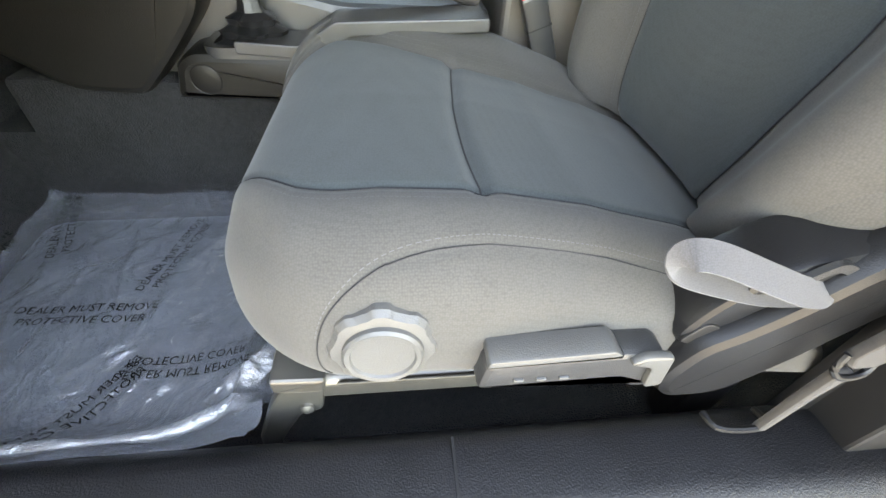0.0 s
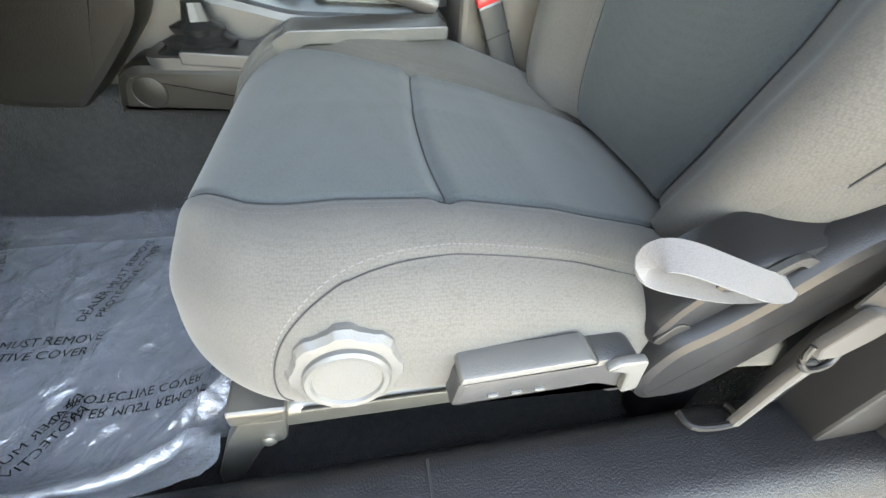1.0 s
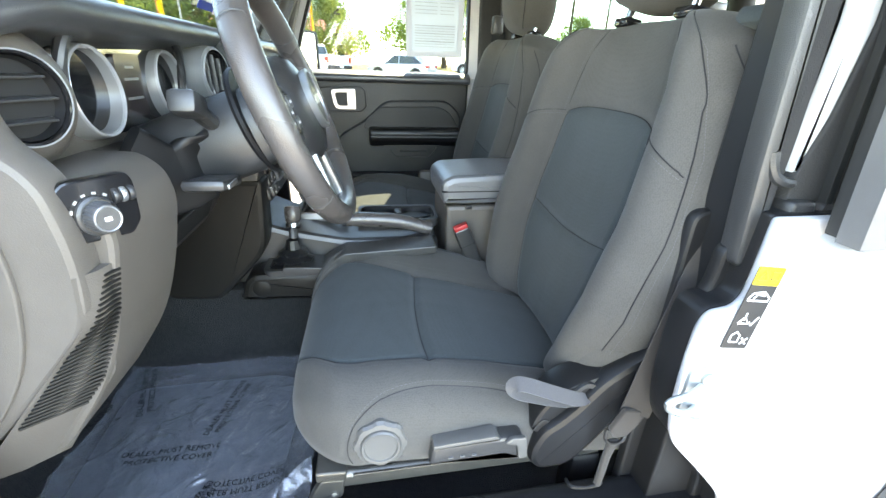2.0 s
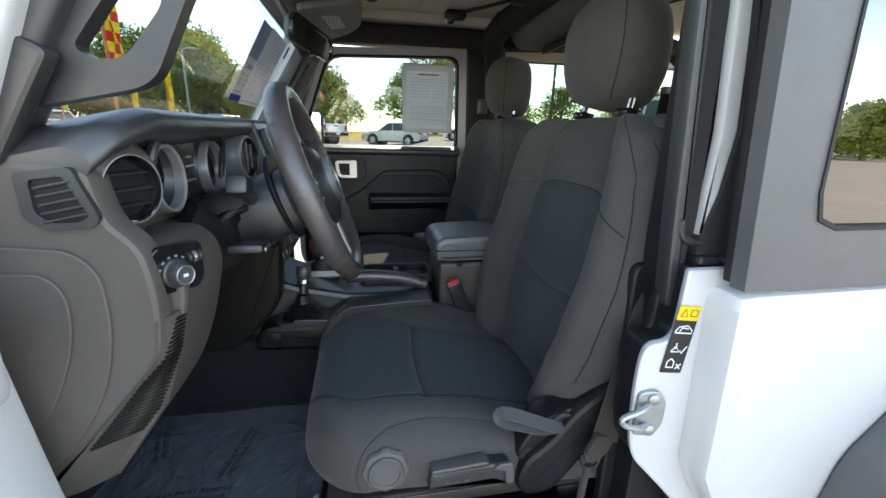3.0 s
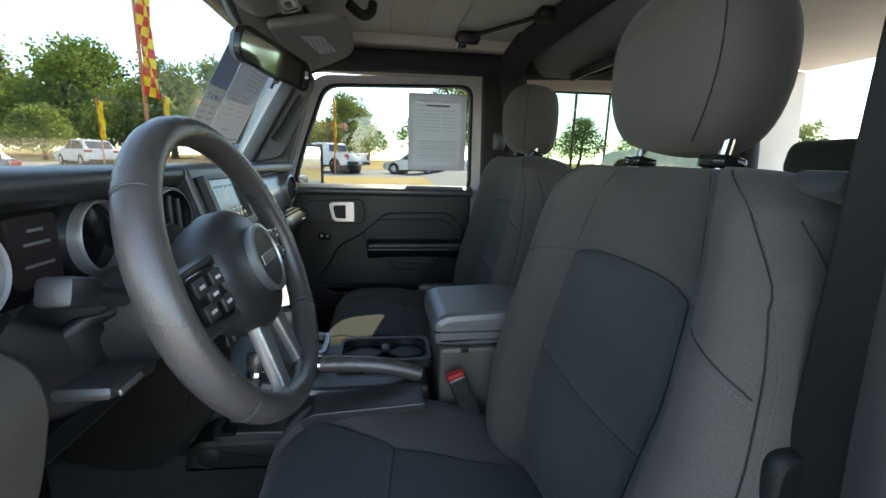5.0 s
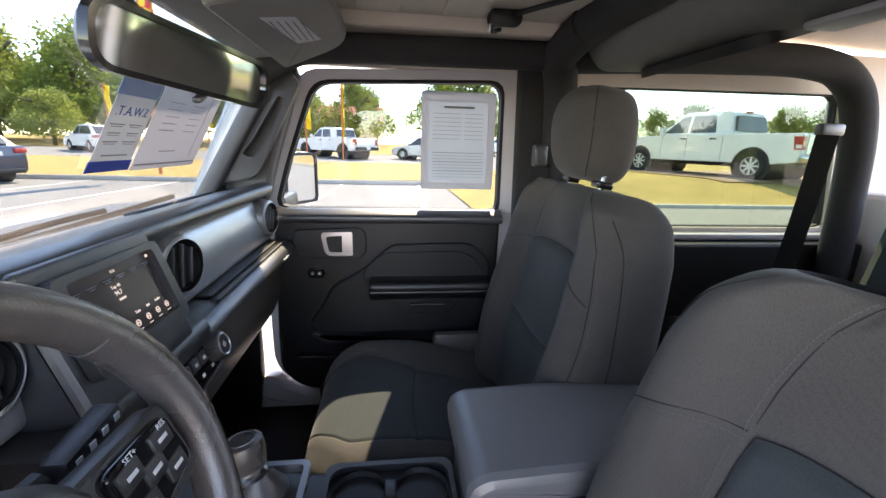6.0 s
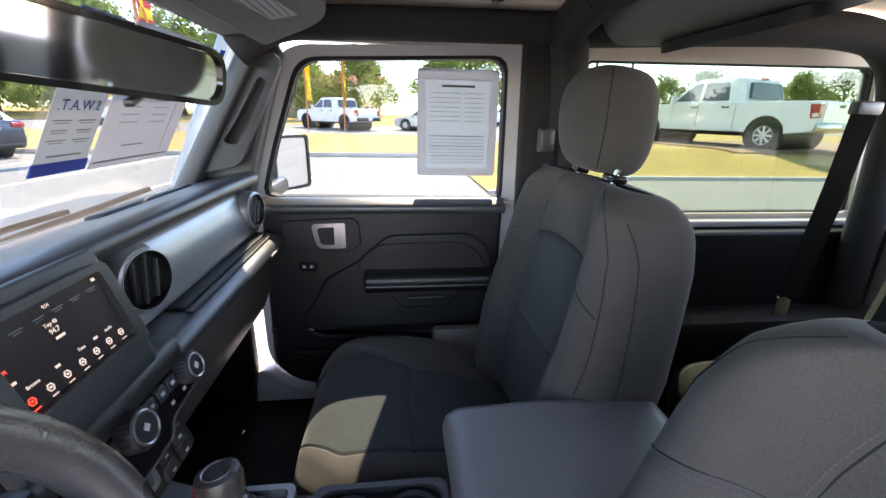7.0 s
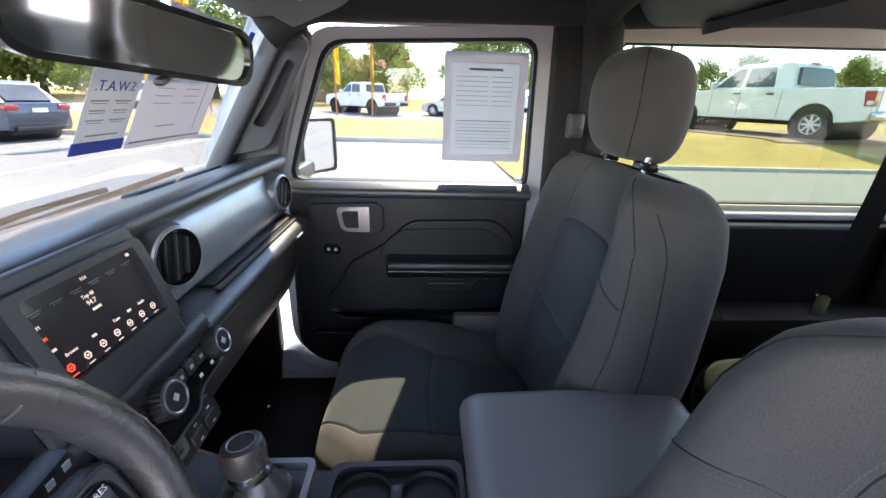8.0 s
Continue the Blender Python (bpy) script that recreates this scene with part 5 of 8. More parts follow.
for k in range(3):
    part("thumb_wheel", placed(lathe(B(), [(0.010, -0.0035), (0.0108, 0.0), (0.010, 0.0035)], (0.019 + k * 0.0095, 0.012, 0.004), (1, 0, 0), 18), m), SILVER if k == 1 else PLASTIC, hs)
bm = B()
for k in range(5):
    a = radians(55 + k * 26)
    rbox(bm, (-0.008 + 0.027 * math.cos(a), -0.006 + 0.027 * math.sin(a), 0.0082), (0.005, 0.003, 0.0006), 0, Matrix.Rotation(a - math.pi / 2, 4, "Z"))
part("switch_symbols", placed(bm, m), BEZEL, hs)

# ---- centre stack ----
stack = thing("centre_stack", "black centre stack with touch screen and climate knobs", "centre console")
bm = B()
prism(bm, rpoly([(-0.26, 1.30), (-0.20, 1.322), (-0.190, 1.322), (-0.186, 1.308), (-0.150, 1.195), (-0.144, 1.172), (-0.26, 1.165)], [0, 0.01, 0.004, 0.01, 0.01, 0.01, 0], 4), "y", CY - 0.112, CY + 0.094, 0.008)
part("screen_housing", bm, SOFT, stack)
MSC = basis((-0.1660, CY - 0.008, 1.258), (0, 1, 0), (1, 0, 0.32)) @ Matrix.Diagonal((0.77, 0.83, 1, 1))
part("screen_bezel", placed(ring(B(), rrect(0.226, 0.128, 0.014, 6), rrect(0.186, 0.100, 0.006, 6, 0, 0.004), "z", -0.002, 0.010), MSC), PLASTIC, stack)
scr = part("touch_screen", placed(plate(rrect(0.190, 0.104, 0.004, 4, 0, 0.004), 0.002, 0, 0.0), MSC), SCREEN, stack, "lit dark touch screen showing a radio menu")


def mark(kind, w, h, x, y, mat=GLOW):
    part(kind, placed(rbox(B(), (x, y, 0.0026), (w, h, 0.0006)), MSC), mat, scr)


for text, size, x, y, mt in (("9:54", 0.0058, 0.002, 0.0455, GLOW), ("Top 40", 0.0068, -0.006, 0.026, GLOW), ("94.7", 0.0088, -0.006, 0.017, GLOW), ("Tune", 0.006, 0.010, -0.018, GLOW),
                             ("Audio", 0.0058, 0.062, -0.018, GLOW), ("AM", 0.006, -0.084, 0.022, GLOW), ("FM", 0.006, -0.084, 0.008, GLOWRED), ("Browse", 0.0058, -0.066, -0.018, GLOW)):
    letters(text, size, MSC @ Matrix.Translation((x, y, 0.0025)), mt, scr, 0.0002)
mark("menu_bar", 0.014, 0.003, -0.004, 0.008)
mark("menu_bar", 0.010, 0.003, -0.084, -0.006)
for k in range(6):
    mark("preset_bar", 0.018, 0.0016, -0.076 + k * 0.030, 0.0375, INK)
    mark("preset_bar", 0.012, 0.0012, -0.076 + k * 0.030, 0.0345, INK)
for k in range(7):
    x = -0.078 + k * 0.026
    mt = GLOWRED if k == 0 else GLOW
    part("menu_icon", placed(lathe(B(), [(0.0050, 0.0022), (0.0050, 0.0030), (0.0039, 0.0030), (0.0039, 0.0022)], (x, -0.032, 0), (0, 0, 1), 6, False), MSC), mt, scr)
    mark("icon_core", 0.0028, 0.0022, x, -0.032, mt)
    mark("icon_caption", 0.009, 0.0012, x, -0.0415, mt)
for x in (-0.03, 0.036):
    mark("skip_symbol", 0.007, 0.003, x, -0.018)
mark("corner_symbol", 0.006, 0.004, 0.086, 0.046)
mark("corner_symbol", 0.006, 0.004, -0.088, 0.044)

# climate panel, tilted back
MCL = basis((-0.150, CY + 0.012, 1.122), (0, 1, 0), (1, 0, 0.30))
bm = B()
prism(bm, rpoly([(-0.26, 1.172), (-0.157, 1.172), (-0.148, 1.16), (-0.150, 1.09), (-0.165, 1.03), (-0.185, 0.97), (-0.26, 0.94)], 0.008, 3), "y", CY - 0.145, CY + 0.152, 0.006)
part("stack_body", bm, PLASTIC, stack)
part("climate_plate", placed(plate(rpoly([(-0.148, 0.030), (0.150, 0.030), (0.158, 0.010), (0.140, -0.024), (0.06, -0.030), (0.045, -0.048), (-0.045, -0.048), (-0.06, -0.030), (-0.138, -0.024), (-0.156, 0.010)], 0.01), 0.007, 0.002), MCL), GLOSS, stack, "gloss black climate control plate")
part("plate_trim", placed(ring(B(), rpoly([(-0.151, 0.033), (0.153, 0.033), (0.161, 0.010), (0.142, -0.027), (0.062, -0.033), (0.047, -0.051), (-0.047, -0.051), (-0.062, -0.033), (-0.140, -0.027), (-0.159, 0.010)], 0.01), rpoly([(-0.148, 0.0305), (0.150, 0.0305), (0.158, 0.010), (0.140, -0.0245), (0.06, -0.0305), (0.045, -0.0485), (-0.045, -0.0485), (-0.06, -0.0305), (-0.138, -0.0245), (-0.156, 0.010)], 0.01), "z", 0.0, 0.008, 120), MCL), SILVER, stack)


def knob(m, x, y, r, parent, lab="ridged climate knob"):
    b = B()
    fluted(b, [(r, 0.004), (r, 0.022), (r - 0.002, 0.026), (r - 0.006, 0.027), (0.0005, 0.026)], x, y, 2)
    o = part("climate_knob", placed(b, m), PLASTIC, parent, lab)
    part("knob_ring", placed(lathe(B(), [(r - 0.004, 0.0262), (r - 0.006, 0.0282), (r - 0.008, 0.0268)], (x, y, 0), (0, 0, 1), 32, False), m), SILVER, o)
    part("knob_symbol", placed(rbox(B(), (x, y, 0.0268), (0.008, 0.008, 0.0008), 0, Matrix.Rotation(0.6, 4, "Z")), m), LABELINK, o)


for x in (-0.120, 0.0, 0.122):
    knob(MCL, x, 0.004, 0.0225 if x else 0.025, stack)
for k, x in enumerate((-0.085, -0.06, -0.036, 0.038, 0.062, 0.086)):
    o = part("climate_button", placed(rbox(B(), (x, 0.006, 0.009), (0.020, 0.018, 0.006), 0.002), MCL), PLASTIC, stack)
    part("button_symbol", placed(rbox(B(), (x, 0.006, 0.0123), (0.007, 0.005, 0.0006)), MCL), LABELINK, o)
for x in (-0.11, -0.08, 0.075, 0.105):
    part("plate_symbol", placed(rbox(B(), (x, -0.017, 0.0074), (0.007, 0.005, 0.0006)), MCL), LABELINK, stack)
# switch bank below
MSW = basis((-0.162, CY + 0.01, 1.045), (0, 1, 0), (1, 0, 0.26))
part("switch_bank", placed(plate(rrect(0.24, 0.085, 0.01), 0.007, 0.002), MSW), PLASTIC, stack)
part("hazard_bezel", placed(ring(B(), rrect(0.062, 0.058, 0.008), rrect(0.044, 0.044, 0.005), "z", 0.004, 0.014), MSW @ Matrix.Translation((0.0, 0.006, 0))), SILVER, stack)
for i, x in enumerate((-0.09, -0.055, 0.0, 0.055, 0.09)):
    for j, y in enumerate((0.022, -0.004, -0.028)):
        if x == 0.0 and j == 2:
            continue
        o = part("window_switch", placed(rbox(B(), (x, y, 0.009), (0.028, 0.020, 0.009), 0.003), MSW), PLASTIC, stack)
        part("switch_symbol", placed(rbox(B(), (x, y - 0.003, 0.0137), (0.007, 0.003, 0.0006)), MSW), LABELINK, o)
        part("switch_edge", placed(rbox(B(), (x, y + 0.0105, 0.0105), (0.026, 0.0014, 0.004)), MSW), SILVER, o)

# ---- steering wheel and column ----
WC, TILTW = Vector((-0.048, -0.377, 1.212)), radians(20)
MW = basis(WC, (0, 1, 0), (math.cos(TILTW), 0, math.sin(TILTW)))
wheel = thing("steering_wheel", "black leather steering wheel with silver lower spokes", "steering wheel")
bm = B()
sweep(bm, [(0.176 * math.cos(2 * math.pi * k / 64), 0.162 * math.sin(2 * math.pi * k / 64), 0.012) for k in range(64)], circle(0.0165, 14, 0.95, 1.1), True, (0, 0, 1))
rim = part("rim", placed(bm, MW), LEATHER, wheel, "worn black leather rim")
for a in (38, 142, 218, 322):
    b = B()
    t = radians(a)
    lathe(b, [(0.0172, -0.0012), (0.0176, 0.0), (0.0172, 0.0012)], (0.176 * math.cos(t), 0.162 * math.sin(t), 0.012), (-math.sin(t), math.cos(t), 0), 16, False)
    part("rim_seam", placed(b, MW), THREAD, rim)
bm = B()
lathe(bm, [(0.066, -0.035), (0.078, -0.008), (0.076, 0.012), (0.066, 0.024), (0.045, 0.032), (0.02, 0.035), (0.0005, 0.0352)], (0, 0, 0), (0, 0, 1), 36)
for v in bm.verts:
    v.co.x *= 1.05
    v.co.y *= 0.92 if v.co.y > 0 else 1.02
hub = part("airbag_cover", placed(bm, MW), PLASTIC, wheel, "domed black airbag cover")
part("badge_ring", placed(lathe(B(), [(0.040, 0.030), (0.042, 0.0415), (0.037, 0.0425), (0.035, 0.038)], (0, 0.002, 0), (0, 0, 1), 32, False), MW), SILVER, hub, "plain silver badge ring")
part("badge_disc", placed(lathe(B(), [(0.036, 0.030), (0.036, 0.0400), (0.0005, 0.0405)], (0, 0.002, 0), (0, 0, 1), 32), MW), PLASTIC, hub)
part("badge_bar", placed(rbox(B(), (0, 0.002, 0.0410), (0.046, 0.012, 0.001), 0.0004), MW), SILVER, hub)
for sg in (-1, 1):
    b = prism(B(), rpoly([(sg * 0.060, 0.034), (sg * 0.157, 0.030), (sg * 0.158, -0.034), (sg * 0.062, -0.040)], 0.012), "z", -0.006, 0.014, 0.004)
    sp = part("side_spoke", placed(b, MW), PLASTIC, wheel)
    part("spoke_pad", placed(plate(rpoly([(sg * 0.078, 0.026), (sg * 0.146, 0.024), (sg * 0.150, -0.020), (sg * 0.085, -0.030)], 0.010), 0.006, 0.002, 0.013), MW), GLOSS, sp, "glossy button pad")
    for dx, dy in ((0.095, 0.012), (0.130, 0.012), (0.095, -0.014), (0.130, -0.012), (0.113, 0.0)):
        k = part("pad_button", placed(rbox(B(), (sg * dx, dy, 0.0195), (0.022, 0.016, 0.003), 0.002), MW), PLASTIC, sp)
        part("button_mark", placed(rbox(B(), (sg * dx, dy, 0.0213), (0.010, 0.003, 0.0005)), MW), LABELINK, sp)
    b = prism(B(), rpoly([(sg * 0.012, -0.060), (sg * 0.044, -0.050), (sg * 0.050, -0.135), (sg * 0.056, -0.160), (sg * 0.028, -0.164), (sg * 0.026, -0.135)], 0.010), "z", -0.002, 0.014, 0.004)
    part("lower_spoke", placed(b, MW), SILVER, wheel, "silver lower spoke")
b = prism(B(), rpoly([(-0.026, -0.060), (0.026, -0.060), (0.028, -0.156), (-0.028, -0.156)], 0.010), "z", -0.006, 0.004, 0.003)
part("spoke_web", placed(b, MW), PLASTIC, wheel)
letters("SET+", 0.006, MW @ Matrix.Translation((0.100, 0.0225, 0.0215)), LABELINK, wheel, 0.0002)
letters("RES", 0.006, MW @ Matrix.Translation((0.134, 0.0205, 0.0215)), LABELINK, wheel, 0.0002)

col = thing("steering_column", "black steering column shroud with stalks", "steering column")
A = Vector((math.cos(TILTW), 0, math.sin(TILTW)))
bm = B()
pts = [WC - A * d for d in (0.035, 0.06, 0.10, 0.16, 0.22)]
sweep(bm, pts, rpoly([(-0.058, -0.062), (0.058, -0.062), (0.070, -0.005), (0.050, 0.050), (-0.050, 0.050), (-0.070, -0.005)], 0.035, 6), False, (0, 0, 1), True, [0.92, 1.0, 1.0, 0.95, 0.9])
part("shroud", bm, PLASTIC, col)
bm = B()
lathe(bm, [(0.074, -0.004), (0.076, 0.0), (0.074, 0.004)], WC - A * 0.052, A, 36)
part("shroud_gap", bm, DARK, col)
for sg in (-1, 1):
    p = WC - A * 0.075
    bm = B()
    tube(bm, [p + Vector((0, sg * 0.05, 0.012)), p + Vector((0.010, sg * 0.09, 0.02)), p + Vector((0.016, sg * 0.115, 0.024))] if sg > 0 else [p + Vector((-0.02, -0.04, 0.008)), p + Vector((-0.02, -0.07, 0.018)), (-0.135, -0.49, 1.221)], 0.011, 10, k=3)
    part("stalk", bm, PLASTIC, col)
    bm = B()
    if sg < 0:
        rbox(bm, (-0.135, -0.508, 1.228), (0.030, 0.040, 0.026), 0.006, Matrix.Rotation(radians(-18), 4, "X"))
        part("stalk_grip", bm, PLASTIC, col, "square-ended control stalk")
        continue
    rbox(bm, p + Vector((0.020, sg * 0.150, 0.030)), (0.022, 0.062, 0.021), 0.006, Matrix.Rotation(radians(sg * 8), 4, "X"))
    part("stalk_grip", bm, PLASTIC, col, "square-ended control stalk")
    for k in range(4):
        bm = B()
        rbox(bm, p + Vector((0.0312, sg * (0.128 + k * 0.014), 0.0295 + k * 0.002)), (0.001, 0.006, 0.006))
        part("stalk_symbol", bm, LABELINK, col)
bm = B()
rbox(bm, (-0.135, -0.480, 1.132), (0.05, 0.075, 0.014), 0.006, Matrix.Rotation(radians(-8), 4, "X"))
part("tilt_lever", bm, PLASTIC, col)
bm = B()
rbox(bm, (-0.1085, -0.492, 1.134), (0.003, 0.034, 0.006), 0.001)
part("lever_pad", bm, SILVER, col)
bm = B()
sweep(bm, smooth_path([(-0.22, -0.505, 1.165), (-0.19, -0.46, 1.13), (-0.16, -0.42, 1.15), (-0.17, -0.40, 1.18)], 4), rrect(0.02, 0.09, 0.009), False, (0, 0, 1))
part("column_gaiter", bm, DARK, col)

# ---- floor console between the seats ----
con = thing("floor_console", "black floor console with levers, cup holders and armrest", "centre console")
bm = B()
prism(bm, rpoly([(-0.34, 0.60), (-0.34, 0.90), (-0.20, 0.965), (-0.14, 0.935), (0.0, 0.905), (0.215, 0.905), (0.23, 0.60)], [0, 0.03, 0.02, 0.03, 0.02, 0, 0], 4), "y", -0.135, 0.074, 0.012)
part("console_body", bm, PLASTIC, con)
bm = B()
prism(bm, rpoly([(-0.224, 0.797), (-0.212, 0.846), (-0.19, 0.861), (-0.10, 0.860), (0.02, 0.855), (0.06, 0.84), (0.06, 0.785)], [0.01, 0.02, 0.02, 0.02, 0.02, 0.02, 0.01], 4), "y", -0.205, -0.13, 0.012)
part("console_side", bm, CONSOLE, con, "lower console side with speaker outlet")
bm = B()
prism(bm, [(-0.18, 0.60), (-0.172, 0.81), (-0.12, 0.81), (-0.12, 0.60)], "x", -0.46, 0.20, 0.01)
part("tunnel_carpet", bm, CARPET, con, "black carpeted tunnel side")
bm = B()
prism(bm, rpoly([(-0.150, 1.06), (-0.160, 0.91), (-0.214, 0.850), (-0.268, 0.797), (-0.36, 0.80), (-0.50, 0.90), (-0.50, 1.06)], [0.01, 0.03, 0.03, 0.012, 0.03, 0, 0], 4), "y", -0.192, -0.12, 0.01)
part("stack_leg", bm, CONSOLE, con)
bm = B()
lathe(bm, [(0.0205, 0), (0.0200, 0.0006), (0.0190, 0.0001), (0.0180, 0.0006), (0.001, 0.0007)], (-0.178, -0.205, 0.826), (0, -1, 0), 24)
part("round_cover", bm, CONSOLE, con)
bm = B()
prism(bm, rpoly([(-0.13, 0.86), (-0.04, 0.855), (0.02, 0.885), (0.20, 0.895), (0.20, 0.912), (0.0, 0.902), (-0.05, 0.872), (-0.13, 0.876)], 0.005), "y", -0.208, -0.14, 0.002)
part("console_trim_edge", bm, PLASTIC, con)
# transfer lever with its gaiter
bm = B()
ring(bm, rrect(0.130, 0.085, 0.02, 4, -0.108, -0.162), rrect(0.108, 0.064, 0.015, 4, -0.108, -0.162), "z", 0.853, 0.867)
part("gaiter_frame", bm, PLASTIC, con)
bm = B()
rows = [(0.042, 0.856), (0.046, 0.864), (0.033, 0.870), (0.037, 0.879), (0.024, 0.885), (0.028, 0.893), (0.015, 0.900), (0.011, 0.920)]
lathe(bm, rows, (-0.112, -0.160, 0), (0, 0, 1), 28)
for v in bm.verts:
    a = math.atan2(v.co.y + 0.160, v.co.x + 0.112)
    k = 1 + 0.10 * math.sin(5 * a + 60 * v.co.z) + 0.05 * math.sin(9 * a)
    v.co.x, v.co.y = -0.112 + (v.co.x + 0.112) * k * 1.12, -0.160 + (v.co.y + 0.160) * k * 0.9
part("gaiter", bm, SHIELD, con, "folded black leather gaiter")
bm = B()
tube(bm, [(-0.112, -0.158, 0.885), (-0.112, -0.135, 0.940)], 0.010, 10)
part("transfer_lever", bm, PLASTIC, con)
bm = B()
lathe(bm, [(0.012, -0.012), (0.0165, -0.008), (0.0165, 0.0), (0.013, 0.003)], (-0.112, -0.130, 0.947), (0, 0.35, 1), 20)
part("lever_collar", bm, CHROME, con, "chrome lever collar")
bm = B()
lathe(bm, [(0.013, 0), (0.017, 0.006), (0.0185, 0.026), (0.016, 0.034), (0.001, 0.036)], (-0.112, -0.129, 0.950), (0, 0.3, 1), 20)
part("lever_knob", bm, LEATHER, con)
# gear selector
bm = B()
ring(bm, rrect(0.125, 0.105, 0.014, 4, -0.060, 0.008), rrect(0.106, 0.086, 0.010, 4, -0.060, 0.008), "z", 0.925, 0.940)
part("selector_frame", bm, SILVER, con, "bright selector frame")
bm = B()
rows = [(0.046, 0.915), (0.045, 0.935), (0.034, 0.944), (0.030, 0.954), (0.021, 0.962), (0.015, 0.978)]
lathe(bm, rows, (-0.068, 0.008, 0), (0, 0, 1), 12)
part("selector_gaiter", bm, LEATHER, con)
bm = B()
lathe(bm, [(0.016, -0.014), (0.027, -0.010), (0.028, -0.002), (0.024, 0.002)], (-0.078, 0.008, 0.975), (-0.12, 0.08, 1), 24)
part("selector_collar", bm, CHROME, con, "chrome selector collar")
bm = B()
lathe(bm, [(0.024, 0), (0.0285, 0.007), (0.0300, 0.034), (0.0275, 0.044), (0.022, 0.0465), (0.001, 0.046)], (-0.078, 0.008, 0.976), (-0.12, 0.08, 1), 24)
part("selector_knob", bm, LEATHER, con, "round black selector knob")
bm = B()
lathe(bm, [(0.0205, 0.0458), (0.019, 0.0478), (0.0175, 0.0466)], (-0.078, 0.008, 0.976), (-0.12, 0.08, 1), 24, False)
part("knob_ring", bm, SILVER, con)
bm = B()
rbox(bm, (-0.106, 0.004, 1.000), (0.010, 0.016, 0.018), 0.004)
part("release_button", bm, RED, con, "red release button")
# park brake
bm = B()
tube(bm, [(0.0, -0.105, 0.945), (0.06, -0.105, 0.943), (0.13, -0.105, 0.935), (0.20, -0.105, 0.915)], 0.017, 12, k=4)
pb = part("park_brake", bm, LEATHER, con, "black park brake lever")
bm = B()
lathe(bm, [(0.0175, 0), (0.0175, 0.008), (0.012, 0.010), (0.010, 0.022), (0.001, 0.024)], (0.002, -0.105, 0.945), (-1, 0, 0.06), 16)
part("brake_button", bm, CHROME, pb)
# cup holders
bm = B()
ring(bm, rrect(0.205, 0.125, 0.02, 4, 0.128, 0.005), rrect(0.19, 0.105, 0.03, 6, 0.128, 0.005), "z", 0.903, 0.922)
ch = part("cup_holder", bm, PLASTIC, con)
bm = B()
prism(bm, rrect(0.192, 0.108, 0.03, 6, 0.128, 0.005), "z", 0.9075, 0.910)
part("holder_floor", bm, DARK, ch)
for x in (0.082, 0.176):
    bm = B()
    lathe(bm, [(0.043, 0.921), (0.043, 0.910), (0.039, 0.909)], (x, 0.005, 0), (0, 0, 1), 26, False)
    part("holder_well", bm, PLASTIC, ch)
bm = B()
rbox(bm, (0.129, 0.005, 0.922), (0.018, 0.03, 0.012), 0.003)
part("holder_clip", bm, PLASTIC, ch)
# armrest box and lid
bm = B()
prism(bm, rpoly([(0.242, 0.60), (0.238, 0.972), (0.57, 0.972), (0.57, 0.60)], 0.012), "y", -0.112, 0.080, 0.010)
part("armrest_box", bm, TRIM, con)
bm = B()
prism(bm, rpoly([(0.226, 0.990), (0.223, 1.028), (0.245, 1.044), (0.38, 1.050), (0.56, 1.044), (0.585, 1.024), (0.575, 0.982), (0.28, 0.976), (0.23, 0.978)], [0.015, 0.02, 0.03, 0.03, 0.02, 0.02, 0.01, 0.01, 0.012], 4), "y", -0.118, 0.088, 0.014)
lid = part("armrest_lid", bm, VINYL, con, "padded black armrest lid")
bm = B()
rbox(bm, (0.403, -0.015, 1.009), (0.356, 0.2075, 0.003), 0.001)
part("lid_seam", bm, SEAM, lid)
bm = B()
rbox(bm, (0.288, -0.1245, 0.973), (0.016, 0.006, 0.010), 0.002)
part("lid_catch", bm, DARK, con)

# ---- driver seat hardware ----
hw = DRIVER[0]
YS = -0.642
kb = B()
c = Vector((0.060, -0.627, 0.822))
KA = Vector((0, -1, 0.06)).normalized()
prof = [(0.030, -0.014), (0.0365, -0.006), (0.0365, 0.008), (0.0335, 0.0125), (0.0265, 0.0135)]
lathe(kb, prof, c, KA, 96, False)
kq = Vector(KA).to_track_quat("Z", "Y").to_matrix()
for i, v in enumerate(kb.verts):
    row, k = divmod(i, 96)
    grip = 0.5 + 0.5 * math.tanh(4 * math.cos(8 * 2 * math.pi * k / 96))
    if row in (1, 2, 3):
        ctr = c + KA * (v.co - c).dot(KA)
        v.co = ctr + (v.co - ctr) * (0.94 + 0.06 * grip)
knob_ob = part("adjuster_knob", kb, KNOBP, hw, "fluted grey-black seat adjuster knob", 28)
bm = B()
lathe(bm, [(0.0265, 0.010), (0.0262, 0.0165), (0.0245, 0.0185), (0.0215, 0.0180), (0.0205, 0.0160), (0.001, 0.0155)], c, KA, 40)
part("knob_face", bm, KNOBP, knob_ob)
for k in range(8):
    a = 2 * math.pi * k / 8
    part("knob_lobe", rbox(B(), c + kq @ Vector((0.0325 * math.cos(a), 0.0325 * math.sin(a), 0.004)), (0.008, 0.010, 0.009), 0.002, kq.to_4x4() @ Matrix.Rotation(a, 4, "Z")), KNOBP, knob_ob)
bm = B()
prism(bm, rpoly([(0.122, 0.792), (0.126, 0.822), (0.215, 0.826), (0.250, 0.824), (0.258, 0.790), (0.254, 0.779), (0.236, 0.780), (0.228, 0.794), (0.130, 0.790)], 0.007, 3), "y", YS + 0.012, YS - 0.012, 0.005)
